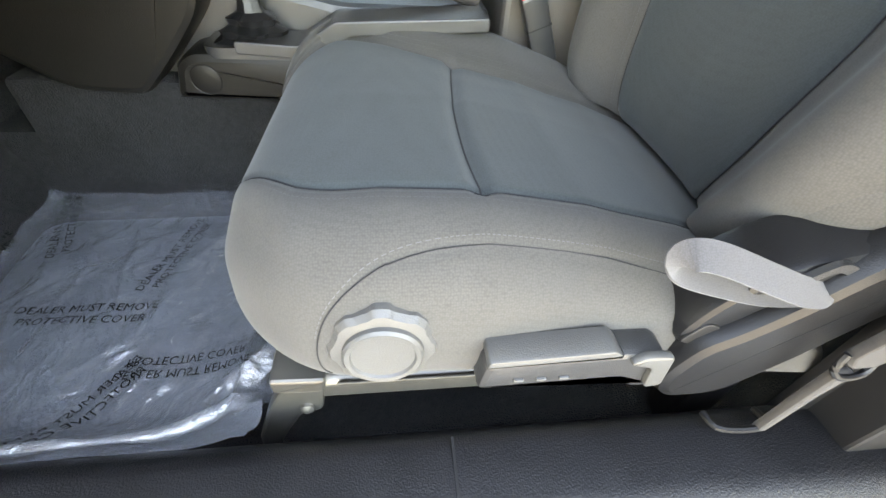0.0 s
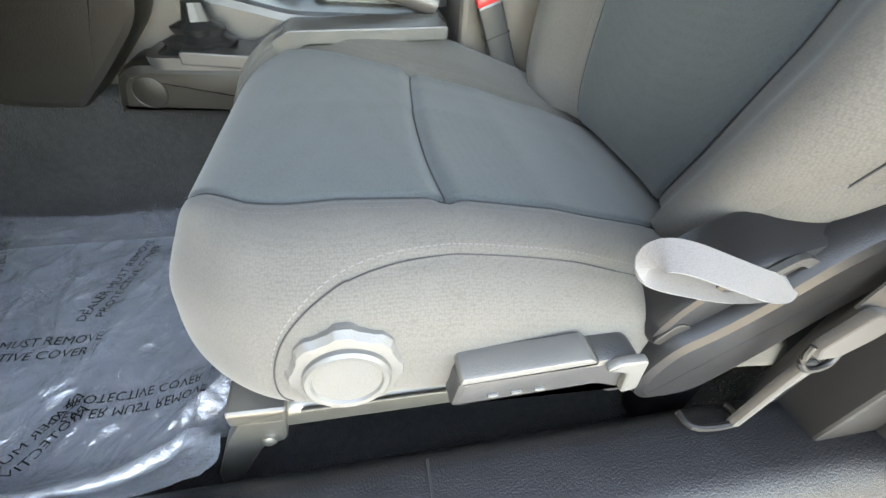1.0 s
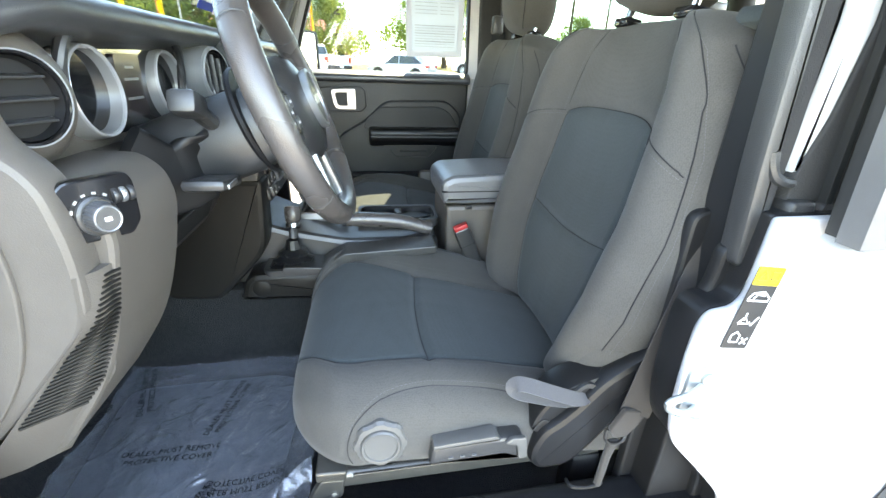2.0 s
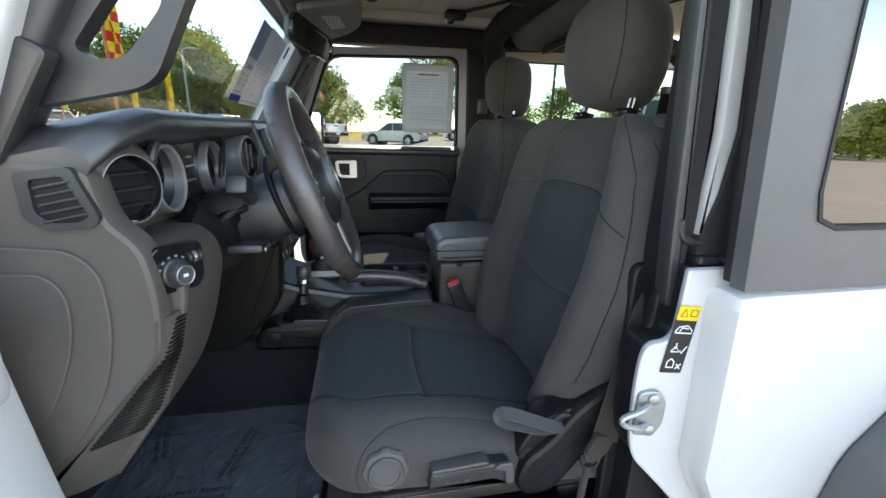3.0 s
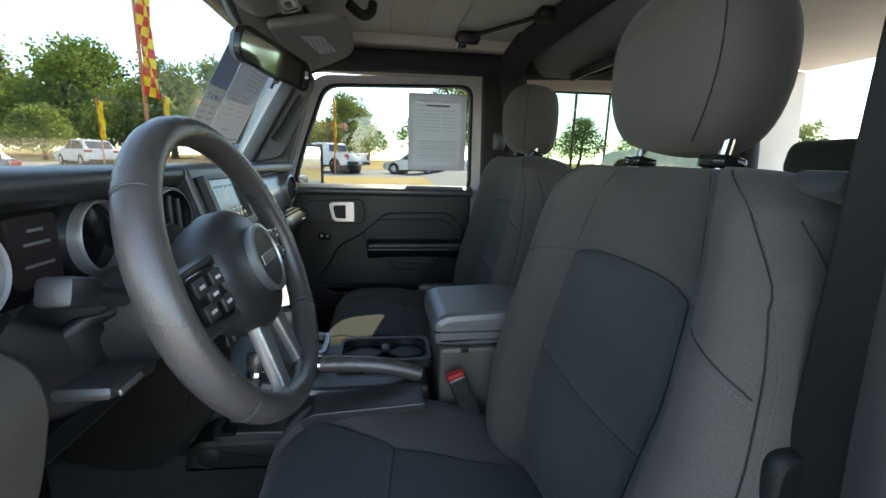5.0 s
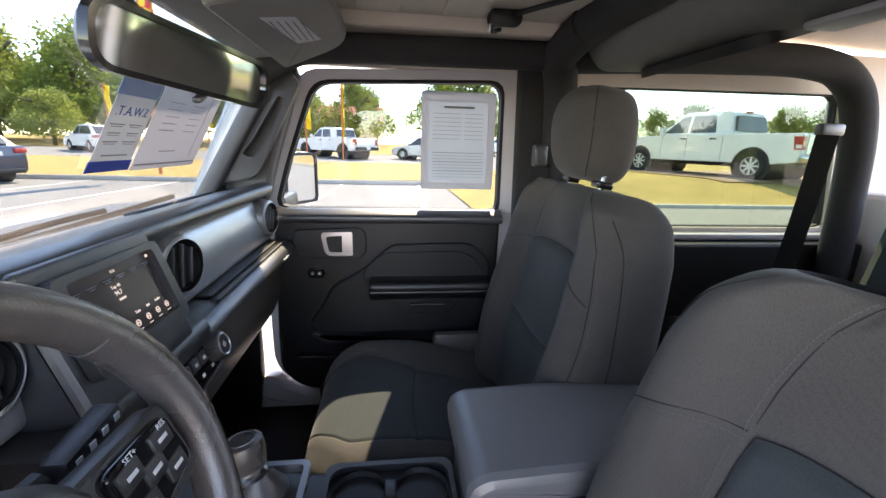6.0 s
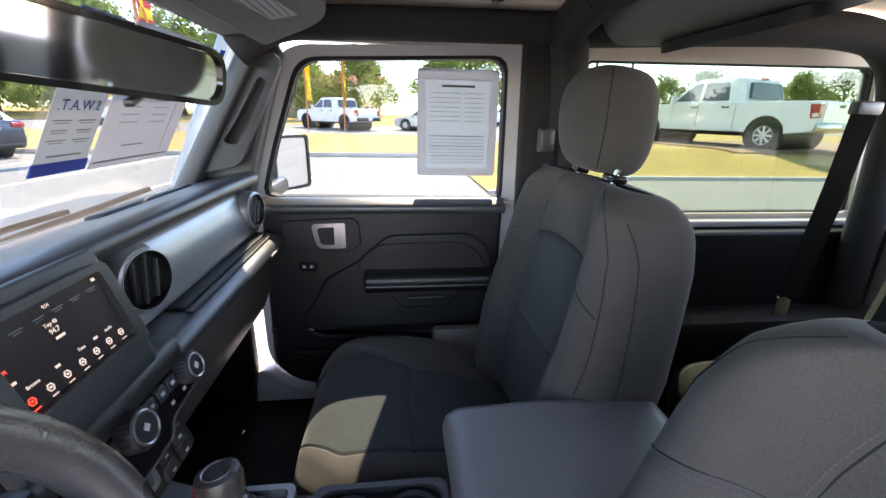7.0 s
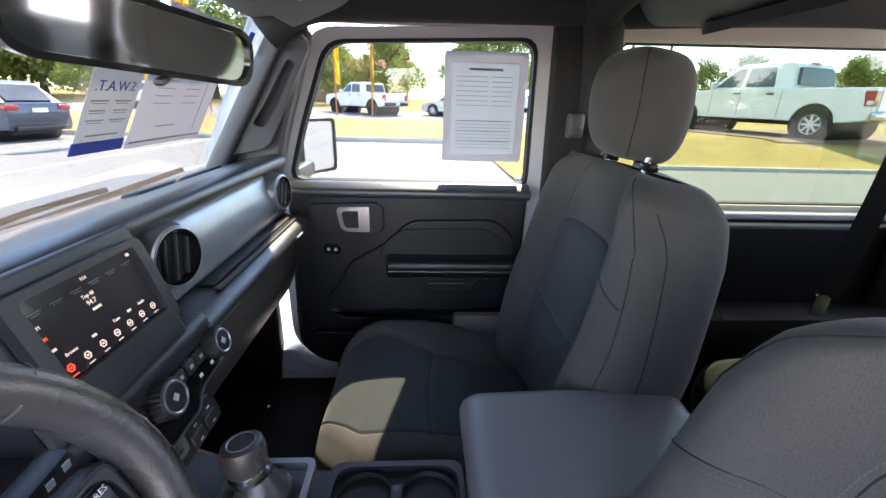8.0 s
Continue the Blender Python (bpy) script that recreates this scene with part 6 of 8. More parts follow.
lv = part("recline_lever", bm, PLASTIC, hw, "black seat height lever")
bm = B()
prism(bm, rpoly([(0.126, 0.821), (0.127, 0.828), (0.210, 0.833), (0.218, 0.826)], 0.002), "y", YS + 0.008, YS - 0.014, 0.002)
part("lever_cap", bm, KNOBP, lv)
bm = B()
prism(bm, rpoly([(0.222, 0.820), (0.232, 0.828), (0.252, 0.827), (0.257, 0.790), (0.244, 0.788), (0.240, 0.814)], 0.004), "y", YS - 0.010, YS - 0.017, 0.002)
part("lever_tip", bm, KNOBP, lv)
for k in range(3):
    bm = B()
    rbox(bm, (0.150 + k * 0.016, YS - 0.0125, 0.803), (0.007, 0.003, 0.003), 0.001)
    part("lever_mark", bm, THREAD, lv)
# plastic shield at the seat hinge
bm = B()
prism(bm, rpoly([(0.265, 0.792), (0.266, 0.766), (0.281, 0.750), (0.326, 0.749), (0.367, 0.800), (0.400, 0.853), (0.470, 0.935), (0.450, 0.965), (0.400, 0.935), (0.354, 0.903), (0.323, 0.861), (0.299, 0.837), (0.278, 0.823)], [0.02, 0.02, 0.02, 0.04, 0.04, 0.04, 0.01, 0.01, 0.04, 0.04, 0.04, 0.03, 0.02], 4), "y", -0.622, -0.652, 0.009)
sh = part("hinge_shield", bm, SHIELD, hw, "curved black plastic hinge shield")
bm = B()
prism(bm, rpoly([(0.262, 0.815), (0.274, 0.849), (0.297, 0.878), (0.325, 0.893), (0.370, 0.905), (0.440, 0.965), (0.465, 0.945), (0.387, 0.880), (0.353, 0.835), (0.323, 0.810), (0.304, 0.795)], [0.02, 0.03, 0.03, 0.03, 0.03, 0.01, 0.01, 0.03, 0.03, 0.03, 0.02], 4), "y", -0.590, -0.640, 0.006)
part("shield_upper", bm, SHIELD, sh)
# near-black plate painted as the opening's inner shade; nothing is cut out
bm = B()
prism(bm, rpoly([(0.266, 0.818), (0.280, 0.838), (0.294, 0.832), (0.284, 0.812)], 0.006), "y", -0.632, -0.6415, 0.001)
part("opening_shade", bm, DARK, sh)
bm = B()
ring(bm, rpoly([(0.308, 0.876), (0.334, 0.898), (0.352, 0.890), (0.356, 0.876), (0.334, 0.860)], 0.008), rpoly([(0.317, 0.877), (0.335, 0.890), (0.346, 0.885), (0.348, 0.878), (0.334, 0.868)], 0.005), "y", -0.640, -0.6445, 48)
part("slot_rim", bm, PLASTIC, sh)
# closed sheet inside the rim, its black standing for shade in the slot
bm = B()
prism(bm, rpoly([(0.317, 0.877), (0.335, 0.890), (0.346, 0.885), (0.348, 0.878), (0.334, 0.868)], 0.005), "y", -0.636, -0.6415, 0.0)
part("slot_shade", bm, DARK, sh)
bm = B()
prism(bm, rpoly([(0.395, 0.895), (0.420, 0.915), (0.455, 0.948), (0.463, 0.942), (0.43, 0.905), (0.405, 0.885)], 0.004), "y", -0.650, -0.655, 0.0015)
part("shield_gloss_edge", bm, GLOSS, sh)
# pull strap loop
bm = B()
ribbon(bm, [(0.340, -0.632, 0.876), (0.332, -0.642, 0.871), (0.305, -0.638, 0.866), (0.272, -0.636, 0.874), (0.243, -0.636, 0.885), (0.2315, -0.637, 0.895), (0.236, -0.641, 0.905), (0.252, -0.645, 0.904), (0.285, -0.650, 0.892), (0.315, -0.651, 0.880), (0.331, -0.647, 0.876), (0.342, -0.634, 0.877)], 0.019, 0.0022, (0.05, -0.8, 1.0), 6)
part("pull_strap", bm, STRAP, hw, "grey webbing pull strap loop")
# folded cloth at the foot of the backrest, dark hinge under it
bm = B()
sweep(bm, smooth_path([(0.345, -0.560, 0.875), (0.350, -0.590, 0.900), (0.372, -0.612, 0.918), (0.402, -0.618, 0.925), (0.432, -0.612, 0.930)], 5), rrect(0.030, 0.044, 0.014, 4), False, (0, 0, 1))
part("backrest_wrap", bm, BOLSTER, hw, "folded grey cloth at the backrest foot")
bm = B()
rbox(bm, (0.385, -0.565, 0.80), (0.11, 0.09, 0.13), 0.02)
part("seat_hinge", bm, DARK, hw)
# rails and front bracket
for y in (-0.600, -0.165):
    bm = B()
    prism(bm, rpoly([(y - 0.016, 0.722), (y + 0.016, 0.722), (y + 0.016, 0.742), (y + 0.010, 0.748), (y - 0.010, 0.748), (y - 0.016, 0.742)], 0.004), "x", -0.020, 0.40, 0.002)
    rbox(bm, (0.17, y - 0.0175, 0.746), (0.30, 0.003, 0.005), 0.001)
    rl = part("seat_rail", bm, STEEL, hw, "zinc plated seat rail")
    bm = B()
    prism(bm, rpoly([(-0.030, 0.744), (-0.030, 0.761), (0.012, 0.759), (0.010, 0.742)], 0.003), "y", y + 0.02, y - 0.022, 0.003)
    prism(bm, rpoly([(-0.024, 0.745), (0.009, 0.743), (0.004, 0.708), (-0.014, 0.703), (-0.034, 0.665), (-0.050, 0.632), (-0.052, 0.604), (-0.066, 0.604), (-0.060, 0.66), (-0.040, 0.715)], 0.006), "y", y - 0.006, y - 0.020, 0.003)
    part("rail_bracket", bm, STEEL, rl)
    bm = B()
    lathe(bm, [(0.006, 0), (0.006, 0.003), (0.003, 0.005)], (-0.008, y - 0.020, 0.716), (0, -1, 0), 12)
    part("rail_bolt", bm, STEEL, rl)
    bm = B()
    rbox(bm, (0.38, y, 0.665), (0.05, 0.04, 0.12), 0.01)
    part("rail_foot", bm, DARK, rl)
bm = B()
rbox(bm, (-0.002, -0.588, 0.772), (0.028, 0.010, 0.014), 0.003)
part("rail_latch", bm, DARK, hw)
# same rails under the far seat
for y in (0.585, 0.145):
    bm = B()
    rbox(bm, (0.18, y, 0.70), (0.46, 0.045, 0.07), 0.008)
    rbox(bm, (0.02, y, 0.635), (0.06, 0.04, 0.075), 0.008)
    rbox(bm, (0.38, y, 0.635), (0.06, 0.04, 0.075), 0.008)
    part("seat_rail", bm, STEEL, PASSENGER[0])
bm = B()
rbox(bm, (0.335, 0.615, 0.84), (0.16, 0.035, 0.10), 0.015)
part("hinge_shield", bm, TRIM, PASSENGER[0])


# ---- seat belts ----
def buckle(y, s, label):
    ob = thing("belt_buckle", label, "seat belt", "seat belts")
    M = basis((0.285, y, 0.885), (0, 1, 0), (-0.42, 0, 1))
    part("buckle_case", placed(rbox(B(), (0, 0, 0), (0.022, 0.036, 0.10), 0.005), M), PLASTIC, ob)
    part("buckle_button", placed(rbox(B(), (0, 0, 0.052), (0.020, 0.034, 0.012), 0.003), M), RED, ob, "red release button")
    part("buckle_seam", placed(rbox(B(), (0, 0, 0.005), (0.0225, 0.0365, 0.0015)), M), DARK, ob)
    bm = B()
    tube(bm, [(0.305, y, 0.835), (0.33, y, 0.78), (0.35, y, 0.70)], 0.012, 8, k=3)
    part("buckle_stalk", bm, DARK, ob)


buckle(-0.150, 1, "black seat belt buckle with a red button beside the console")
buckle(0.125, 1, "black seat belt buckle with a red button beside the passenger seat")

bl = thing("driver_belt", "grey brown seat belt webbing anchored at the sill", "seat belt", "seat belts")
bm = B()
ribbon(bm, [(0.500, -0.625, 1.45), (0.466, -0.645, 1.22), (0.432, -0.664, 1.06), (0.412, -0.668, 0.96), (0.394, -0.670, 0.862)], 0.036, 0.0022, (-0.5, -1, 0), 6)
part("webbing", bm, WEB, bl)
bm = B()
prism(bm, rpoly([(0.377, 0.872), (0.412, 0.866), (0.402, 0.842), (0.388, 0.824), (0.370, 0.824), (0.362, 0.838)], 0.004, 3), "y", -0.674, -0.666, 0.002)
part("webbing_fold", bm, WEB, bl)
bm = B()
tube(bm, [(0.360, -0.670, 0.838), (0.358, -0.673, 0.824), (0.368, -0.675, 0.816), (0.384, -0.674, 0.818), (0.390, -0.670, 0.830)], 0.0025, 8, k=4)
part("anchor_loop", bm, DARK, bl)
bm = B()
prism(bm, rpoly([(0.365, 0.818), (0.381, 0.818), (0.374, 0.790), (0.370, 0.728), (0.360, 0.728), (0.362, 0.780)], 0.003, 3), "y", -0.675, -0.667, 0.003)
part("anchor_cable", bm, WEB, bl, "sleeved anchor cable")
bm = B()
tube(bm, [(0.325, -0.655, 0.728), (0.328, -0.668, 0.729), (0.350, -0.672, 0.729), (0.372, -0.670, 0.732), (0.372, -0.655, 0.728)], 0.003, 8, k=3)
part("anchor_wire", bm, SHIELD, bl)

rb = thing("rear_belt", "black rear seat belt hanging from the roll bar", "seat belt", "seat belts")
bm = B()
ribbon(bm, [(1.345, 0.530, 1.50), (1.33, 0.53, 1.30), (1.30, 0.53, 1.05), (1.285, 0.53, 0.99)], 0.050, 0.0025, (-0.77, -0.64, 0), 5)
part("webbing", bm, BELT, rb)
bm = B()
rbox(bm, (1.37, 0.55, 1.515), (0.075, 0.03, 0.035), 0.008)
part("belt_guide", bm, PLASTIC, rb)
bm = B()
prism(bm, rrect(0.045, 0.06, 0.006, 4, 1.275, 0.965), "y", 0.525, 0.531)
part("belt_tongue", bm, CHROME, rb, "steel belt tongue")
pbelt = thing("passenger_belt", "black passenger seat belt on the far pillar", "seat belt", "seat belts")
bm = B()
ribbon(bm, [(0.545, 0.60, 1.40), (0.53, 0.615, 1.10), (0.50, 0.625, 0.80)], 0.046, 0.0022, (0.3, 1, 0), 5)
part("webbing", bm, BELT, pbelt)
bm = B()
rbox(bm, (0.535, 0.59, 1.42), (0.04, 0.03, 0.06), 0.008)
part("belt_guide", bm, PLASTIC, pbelt)

# ---- rear bench ----
rs = thing("bench_seat", "black cloth rear bench seat", "car seat")
bm = B()
prism(bm, rpoly([(0.90, 0.62), (0.86, 0.80), (0.89, 0.868), (0.97, 0.882), (1.45, 0.85), (1.48, 0.62)], [0.02, 0.04, 0.05, 0.05, 0.02, 0.02], 5), "y", -0.42, 0.42, 0.03)
part("bench_cushion", bm, BELT, rs)
bm = B()
prism(bm, rpoly([(1.38, 0.84), (1.47, 1.30), (1.50, 1.335), (1.56, 1.33), (1.57, 1.28), (1.52, 0.84)], 0.03, 5), "y", -0.43, 0.43, 0.03)
part("bench_back", bm, INSERT, rs)
for y in (-0.27, 0.27):
    bm = B()
    rbox(bm, (1.525, y, 1.385), (0.09, 0.25, 0.13), 0.045, Matrix.Rotation(radians(10), 4, "Y"), 4)
    part("rear_headrest", bm, INSERT, rs)

# ---- mirror, visors, roof fittings ----
mir = thing("rear_view_mirror", "black framed rear view mirror hung from the windscreen", "mirror")
MM = basis((-0.068, -0.035, 1.514), (0.30, 1, -0.06), (0.94, -0.28, -0.13))
out = rrect(0.238, 0.058, 0.026, 8)
bm = B()
ring(bm, out, rrect(0.226, 0.047, 0.021, 8), "z", -0.004, 0.006, 96)
part("mirror_rim", placed(bm, MM), GLOSS, mir)
b = B()
a0 = [b.verts.new((x, y, -0.002)) for x, y in resample(out, 64)]
a1 = [b.verts.new((x * 0.92, y * 0.85, -0.018)) for x, y in resample(out, 64)]
a2 = [b.verts.new((x * 0.6, y * 0.5, -0.028)) for x, y in resample(out, 64)]
for p, q in ((a0, a1), (a1, a2)):
    for k in range(64):
        b.faces.new((p[k], p[(k + 1) % 64], q[(k + 1) % 64], q[k]))
b.faces.new(a2)
part("mirror_back", placed(b, MM), PLASTIC, mir)
part("mirror_glass", placed(plate(rrect(0.228, 0.049, 0.022, 8), 0.002, 0, 0.0), MM), MIRROR, mir, "mirror glass")
bm = B()
tube(bm, [MM @ Vector((0.01, 0.0, -0.02)), (-0.125, CY, 1.565), (-0.150, CY, 1.625)], 0.009, 10, k=4)
part("mirror_stem", bm, PLASTIC, mir)
bm = B()
rbox(bm, MM @ Vector((0.01, -0.032, -0.004)), (0.010, 0.022, 0.007), 0.003, Matrix.Rotation(radians(20), 4, "X"))
part("dip_tab", bm, PLASTIC, mir)


def visor(s, dx):
    ob = thing("sun_visor", "grey cloth sun visor folded to the roof", "sun visor", "sun visors")
    o = rpoly([(-0.120, 0.110), (0.030, 0.095), (0.052, 0.14), (0.050, 0.36), (0.020, 0.44), (-0.125, 0.585)], [0.02, 0.03, 0.03, 0.05, 0.06, 0.03], 5)
    bm = plate([(x, y * s) for x, y in o], 0.020, 0.007)
    M = Matrix.Translation((dx, 0, 1.628)) @ Matrix.Rotation(radians(-9), 4, "Y")
    part("visor_pad", placed(bm, M), LINER_GREY, ob)
    part("visor_label", placed(plate([(x, y * s) for x, y in ((-0.065, 0.185), (-0.015, 0.20), (0.000, 0.345), (-0.045, 0.355))], 0.001, 0, -0.001), M), PAPER, ob, "pale printed warning label")
    bm = B()
    for k in range(5):
        rbox(bm, (-0.056 + k * 0.011, s * (0.265 + k * 0.004), -0.0013), (0.002, 0.12, 0.0005))
    part("label_text", placed(bm, M), INK, ob)
    bm = B()
    tube(bm, [M @ Vector((-0.11, s * 0.58, 0.01)), (-0.135, s * 0.61, 1.655)], 0.006, 8)
    part("visor_arm", bm, PLASTIC, ob)
    return ob


visor(1, 0.0)
visor(-1, 0.02)
# overhead console between the visors
oc = thing("overhead_console", "grey overhead console with lamp switches", "overhead console")
bm = B()
prism(bm, rpoly([(-0.175, 1.64), (-0.12, 1.615), (0.02, 1.665), (0.06, 1.70), (0.06, 1.745), (-0.175, 1.72)], 0.02, 4), "y", CY - 0.11, CY + 0.125, 0.015)
part("console_shell", bm, LINER_GREY, oc)
for y in (CY - 0.05, CY + 0.06):
    M = basis((-0.055, y, 1.634), (0, 1, 0), (0.32, 0, -1))
    part("lamp_bezel", placed(ring(B(), rrect(0.075, 0.04, 0.012), rrect(0.06, 0.027, 0.008), "z", 0.0, 0.007), M), PLASTIC, oc)
    part("lamp_lens", placed(plate(rrect(0.062, 0.029, 0.008), 0.004, 0.001), M), WHITE_IN, oc)
    part("lamp_switch", placed(rbox(B(), (0, 0, 0.006), (0.02, 0.012, 0.006), 0.002), M), PLASTIC, oc)


def roof_latch(s):
    ob = thing("roof_latch", "black roof panel latch with a long strap rod", "latch", "roof latches")
    bm = B()
    rbox(bm, (0.385, s * 0.475, 1.722), (0.075, 0.045, 0.030), 0.010)
    part("latch_body", bm, DARK, ob)
    bm = B()
    tube(bm, [(0.355, s * 0.475, 1.712), (0.36, s * 0.50, 1.70), (0.385, s * 0.51, 1.708)], 0.005, 8, k=3)
    part("latch_hook", bm, CHROME, ob)
    bm = B()
    tube(bm, [(0.40, s * 0.465, 1.727), (0.55, s * 0.26, 1.732)], 0.006, 8)
    part("strap_rod", bm, DARK, ob)
    bm = B()
    rbox(bm, (0.56, s * 0.245, 1.725), (0.08, 0.06, 0.035), 0.012)
    part("rear_latch", bm, DARK, ob)
    bm = B()
    tube(bm, [(0.045, s * 0.20, 1.70), (0.075, s * 0.225, 1.685), (0.095, s * 0.25, 1.70), (0.10, s * 0.265, 1.725)], 0.012, 10, k=4)
    part("front_latch_handle", bm, DARK, ob)
    return ob


roof_latch(1)
roof_latch(-1)

# ---- papers on the glass ----
wp = thing("window_sheet", "white printed sheet in a sleeve taped inside the door glass", "paper sheet")
PX, PZ = 0.330, 1.452
bm = B()
ring(bm, rrect(0.222, 0.282, 0.002, 2, PX, PZ), rrect(0.178, 0.234, 0.001, 2, PX, PZ - 0.002), "y", 0.7345, 0.7352)
part("sleeve", bm, PAPER_GREY, wp, "pale plastic sleeve edge")
bm = B()
bm.faces.new([bm.verts.new((x, 0.7335, z)) for x, z in rrect(0.180, 0.236, 0.001, 2, PX, PZ - 0.002)])
part("sheet", bm, PAPER_FORM, wp)
bm = B()
rbox(bm, (PX, 0.7325, PZ + 0.098), (0.09, 0.0006, 0.006))
for k in range(7):
    rbox(bm, (PX - 0.035, 0.7325, PZ + 0.080 - k * 0.012), (0.085, 0.0006, 0.0014))
    rbox(bm, (PX + 0.045, 0.7325, PZ + 0.080 - k * 0.012), (0.055, 0.0006, 0.0014))
for k in range(9):
    rbox(bm, (PX, 0.7325, PZ - 0.032 - k * 0.009), (0.155, 0.0006, 0.0011 if k % 3 else 0.002))
part("printed_text", bm, INK, wp)

slope = (Vector(WS[3]) - Vector(WS[0])).normalized()
NW = Vector((slope.z, 0, -slope.x))


def ws_sheet(name, label, y0, z0, w, h, mat):
    """Sheet on the windscreen; y0, z0: its lower inner corner."""
    x0 = -0.405 + 0.553 * (z0 - 1.275) + 0.03 * (0.66 - y0) / 1.32
    ob = thing(name, label, "paper sheet", "windscreen sheets")
    M = basis(Vector((x0 + 0.012, y0 + w / 2, z0)) + slope * h / 2, (0, 1, 0), NW)
    part("sheet", placed(plate(rrect(w, h, 0.001, 2), 0.0008), M), mat, ob)
    return ob, M


o, M = ws_sheet("price_sheet", "blue and white dealer sheet standing inside the windscreen", 0.148, 1.385, 0.100, 0.235, PAPER)
part("blue_foot", placed(plate([(-0.0525, -0.1175), (0.0525, -0.1175), (0.0525, -0.098), (-0.0525, -0.098)], 0.0012), M), BLUE, o)
part("blue_head", placed(plate([(-0.0525, 0.014), (0.0525, 0.014), (0.0525, 0.1175), (-0.0525, 0.1175)], 0.0012), M), PALEBLUE, o)
letters("S.W.A.T.", 0.022, M @ Matrix.Translation((0, -0.012, 0.0013)) @ Matrix.Scale(-1, 4, (1, 0, 0)), BLUE, o, 0.0002)
bm = B()
for k in range(3):
    for c in (-0.024, 0.022):
        rbox(bm, (c, -0.034 - k * 0.015, 0.0012), (0.034 - 0.005 * (k % 2), 0.0016, 0.0005))
        rbox(bm, (c, -0.038 - k * 0.015, 0.0012), (0.026, 0.0010, 0.0005))
rbox(bm, (0, -0.088, 0.0012), (0.064, 0.0022, 0.0005))
part("printed_text", placed(bm, M), INK, o)
o, M = ws_sheet("window_sticker", "large pale price sticker seen from behind on the windscreen", 0.262, 1.382, 0.232, 0.245, PAPER_GREY)
bm = B()
for k in range(5):
    rbox(bm, (0.03, 0.09 - k * 0.012, 0.0010), (0.12, 0.0015, 0.0004))
    for c in (-0.055, 0.03):
        rbox(bm, (c, 0.015 - k * 0.014, 0.0010), (0.05, 0.0012, 0.0004))
rbox(bm, (-0.02, -0.085, 0.0010), (0.06, 0.002, 0.0004))
rbox(bm, (0.078, 0.0, 0.0010), (0.001, 0.20, 0.0004))
rbox(bm, (0.0, -0.112, 0.0010), (0.22, 0.003, 0.0004))
part("show_through_text", placed(bm, M), INK, o)
o, M = ws_sheet("registration_tag", "small blue tag at the windscreen edge", 0.575, 1.56, 0.025, 0.045, BLUE)

# ---- floor mat, protective film ----
bm = B()
prism(bm, rpoly([(-0.45, -0.60), (-0.12, -0.585), (-0.10, -0.26), (-0.16, -0.225), (-0.47, -0.235)], 0.04, 4), "z", 0.603, 0.612, 0.003)
solo("floor_mat", bm, MAT_RIB, "black driver floor mat under clear film", "floor mat")


FOLDS = [(-0.305, -0.115, -0.245, -0.235, 0.010, 0.0036), (-0.280, -0.110, -0.222, -0.238, 0.012, 0.0034), (-0.252, -0.108, -0.200, -0.215, 0.011, 0.0036), (-0.228, -0.110, -0.186, -0.200, 0.009, 0.0034)]
rnd = random.Random(23)
for k in range(26):
    x0, y0, a0, l0 = rnd.uniform(-0.52, -0.12), rnd.uniform(-0.58, -0.20), rnd.uniform(0, 3.1), rnd.uniform(0.02, 0.075)
    FOLDS.append((x0, y0, x0 + l0 * math.cos(a0), y0 + l0 * math.sin(a0), rnd.uniform(0.0018, 0.0042), rnd.uniform(0.0022, 0.0036)))


def fold_z(x, y):
    """Sharp creases and pulled folds across the film."""
    z = 0.0
    for x0, y0, x1, y1, h, w in FOLDS:
        dx, dy = x1 - x0, y1 - y0
        u = ((x - x0) * dx + (y - y0) * dy) / (dx * dx + dy * dy)
        if -0.1 < u < 1.1:
            q = abs((x - x0) * dy - (y - y0) * dx) / math.hypot(dx, dy) / w
            if q < 3:
                z += h * math.exp(-q) * max(0.0, 1 - abs(2 * u - 1) ** 3)
    return z


def film_z(x, y):
    """Height of the loose film: flat over the mat, raised and folded at its edges."""
    z = 0.624 + 0.003 * noise.noise(Vector((x * 7, y * 7, 1))) + 0.0012 * noise.noise(Vector((x * 26, y * 26, 5)))
    for f, h in ((6.0, 0.005), (14.0, 0.0028), (31.0, 0.0012)):
        z += h * max(0.0, 1 - 3.2 * abs(noise.noise(Vector((x * f, y * f * 0.7, f))))) ** 3
    z += fold_z(x, y)
    edge = max(0, (x + 0.15) / 0.10)
    z += 0.055 * min(1, edge) ** 1.6 * (0.35 + 0.65 * (1 - abs(math.sin(y * 24 + 3 * noise.noise(Vector((y * 10, x * 6, 2)))))) ** 2)
    out_ = max(0, (-0.575 - y) / 0.07)
    z += 0.075 * min(1, out_) ** 1.3
    fwd = max(0, (-0.46 - x) / 0.15)
    z += 0.10 * min(1, fwd) ** 1.4
    tun = max(0, (y + 0.20) / 0.10)
    z += 0.060 * min(1, tun) ** 1.3 * (0.45 + 0.55 * (1 - abs(math.sin(x * 27 + 3 * noise.noise(Vector((x * 8, y * 5, 7)))))) ** 3)
    return z


bm = B()
nx, ny = 250, 250
vv = [[bm.verts.new((x, y, film_z(x, y))) for y in np.linspace(-0.64, -0.10, ny)] for x in np.linspace(-0.60, -0.055, nx)]
for i in range(nx - 1):
    for j in range(ny - 1):
        bm.faces.new((vv[i][j], vv[i + 1][j], vv[i + 1][j + 1], vv[i][j + 1]))
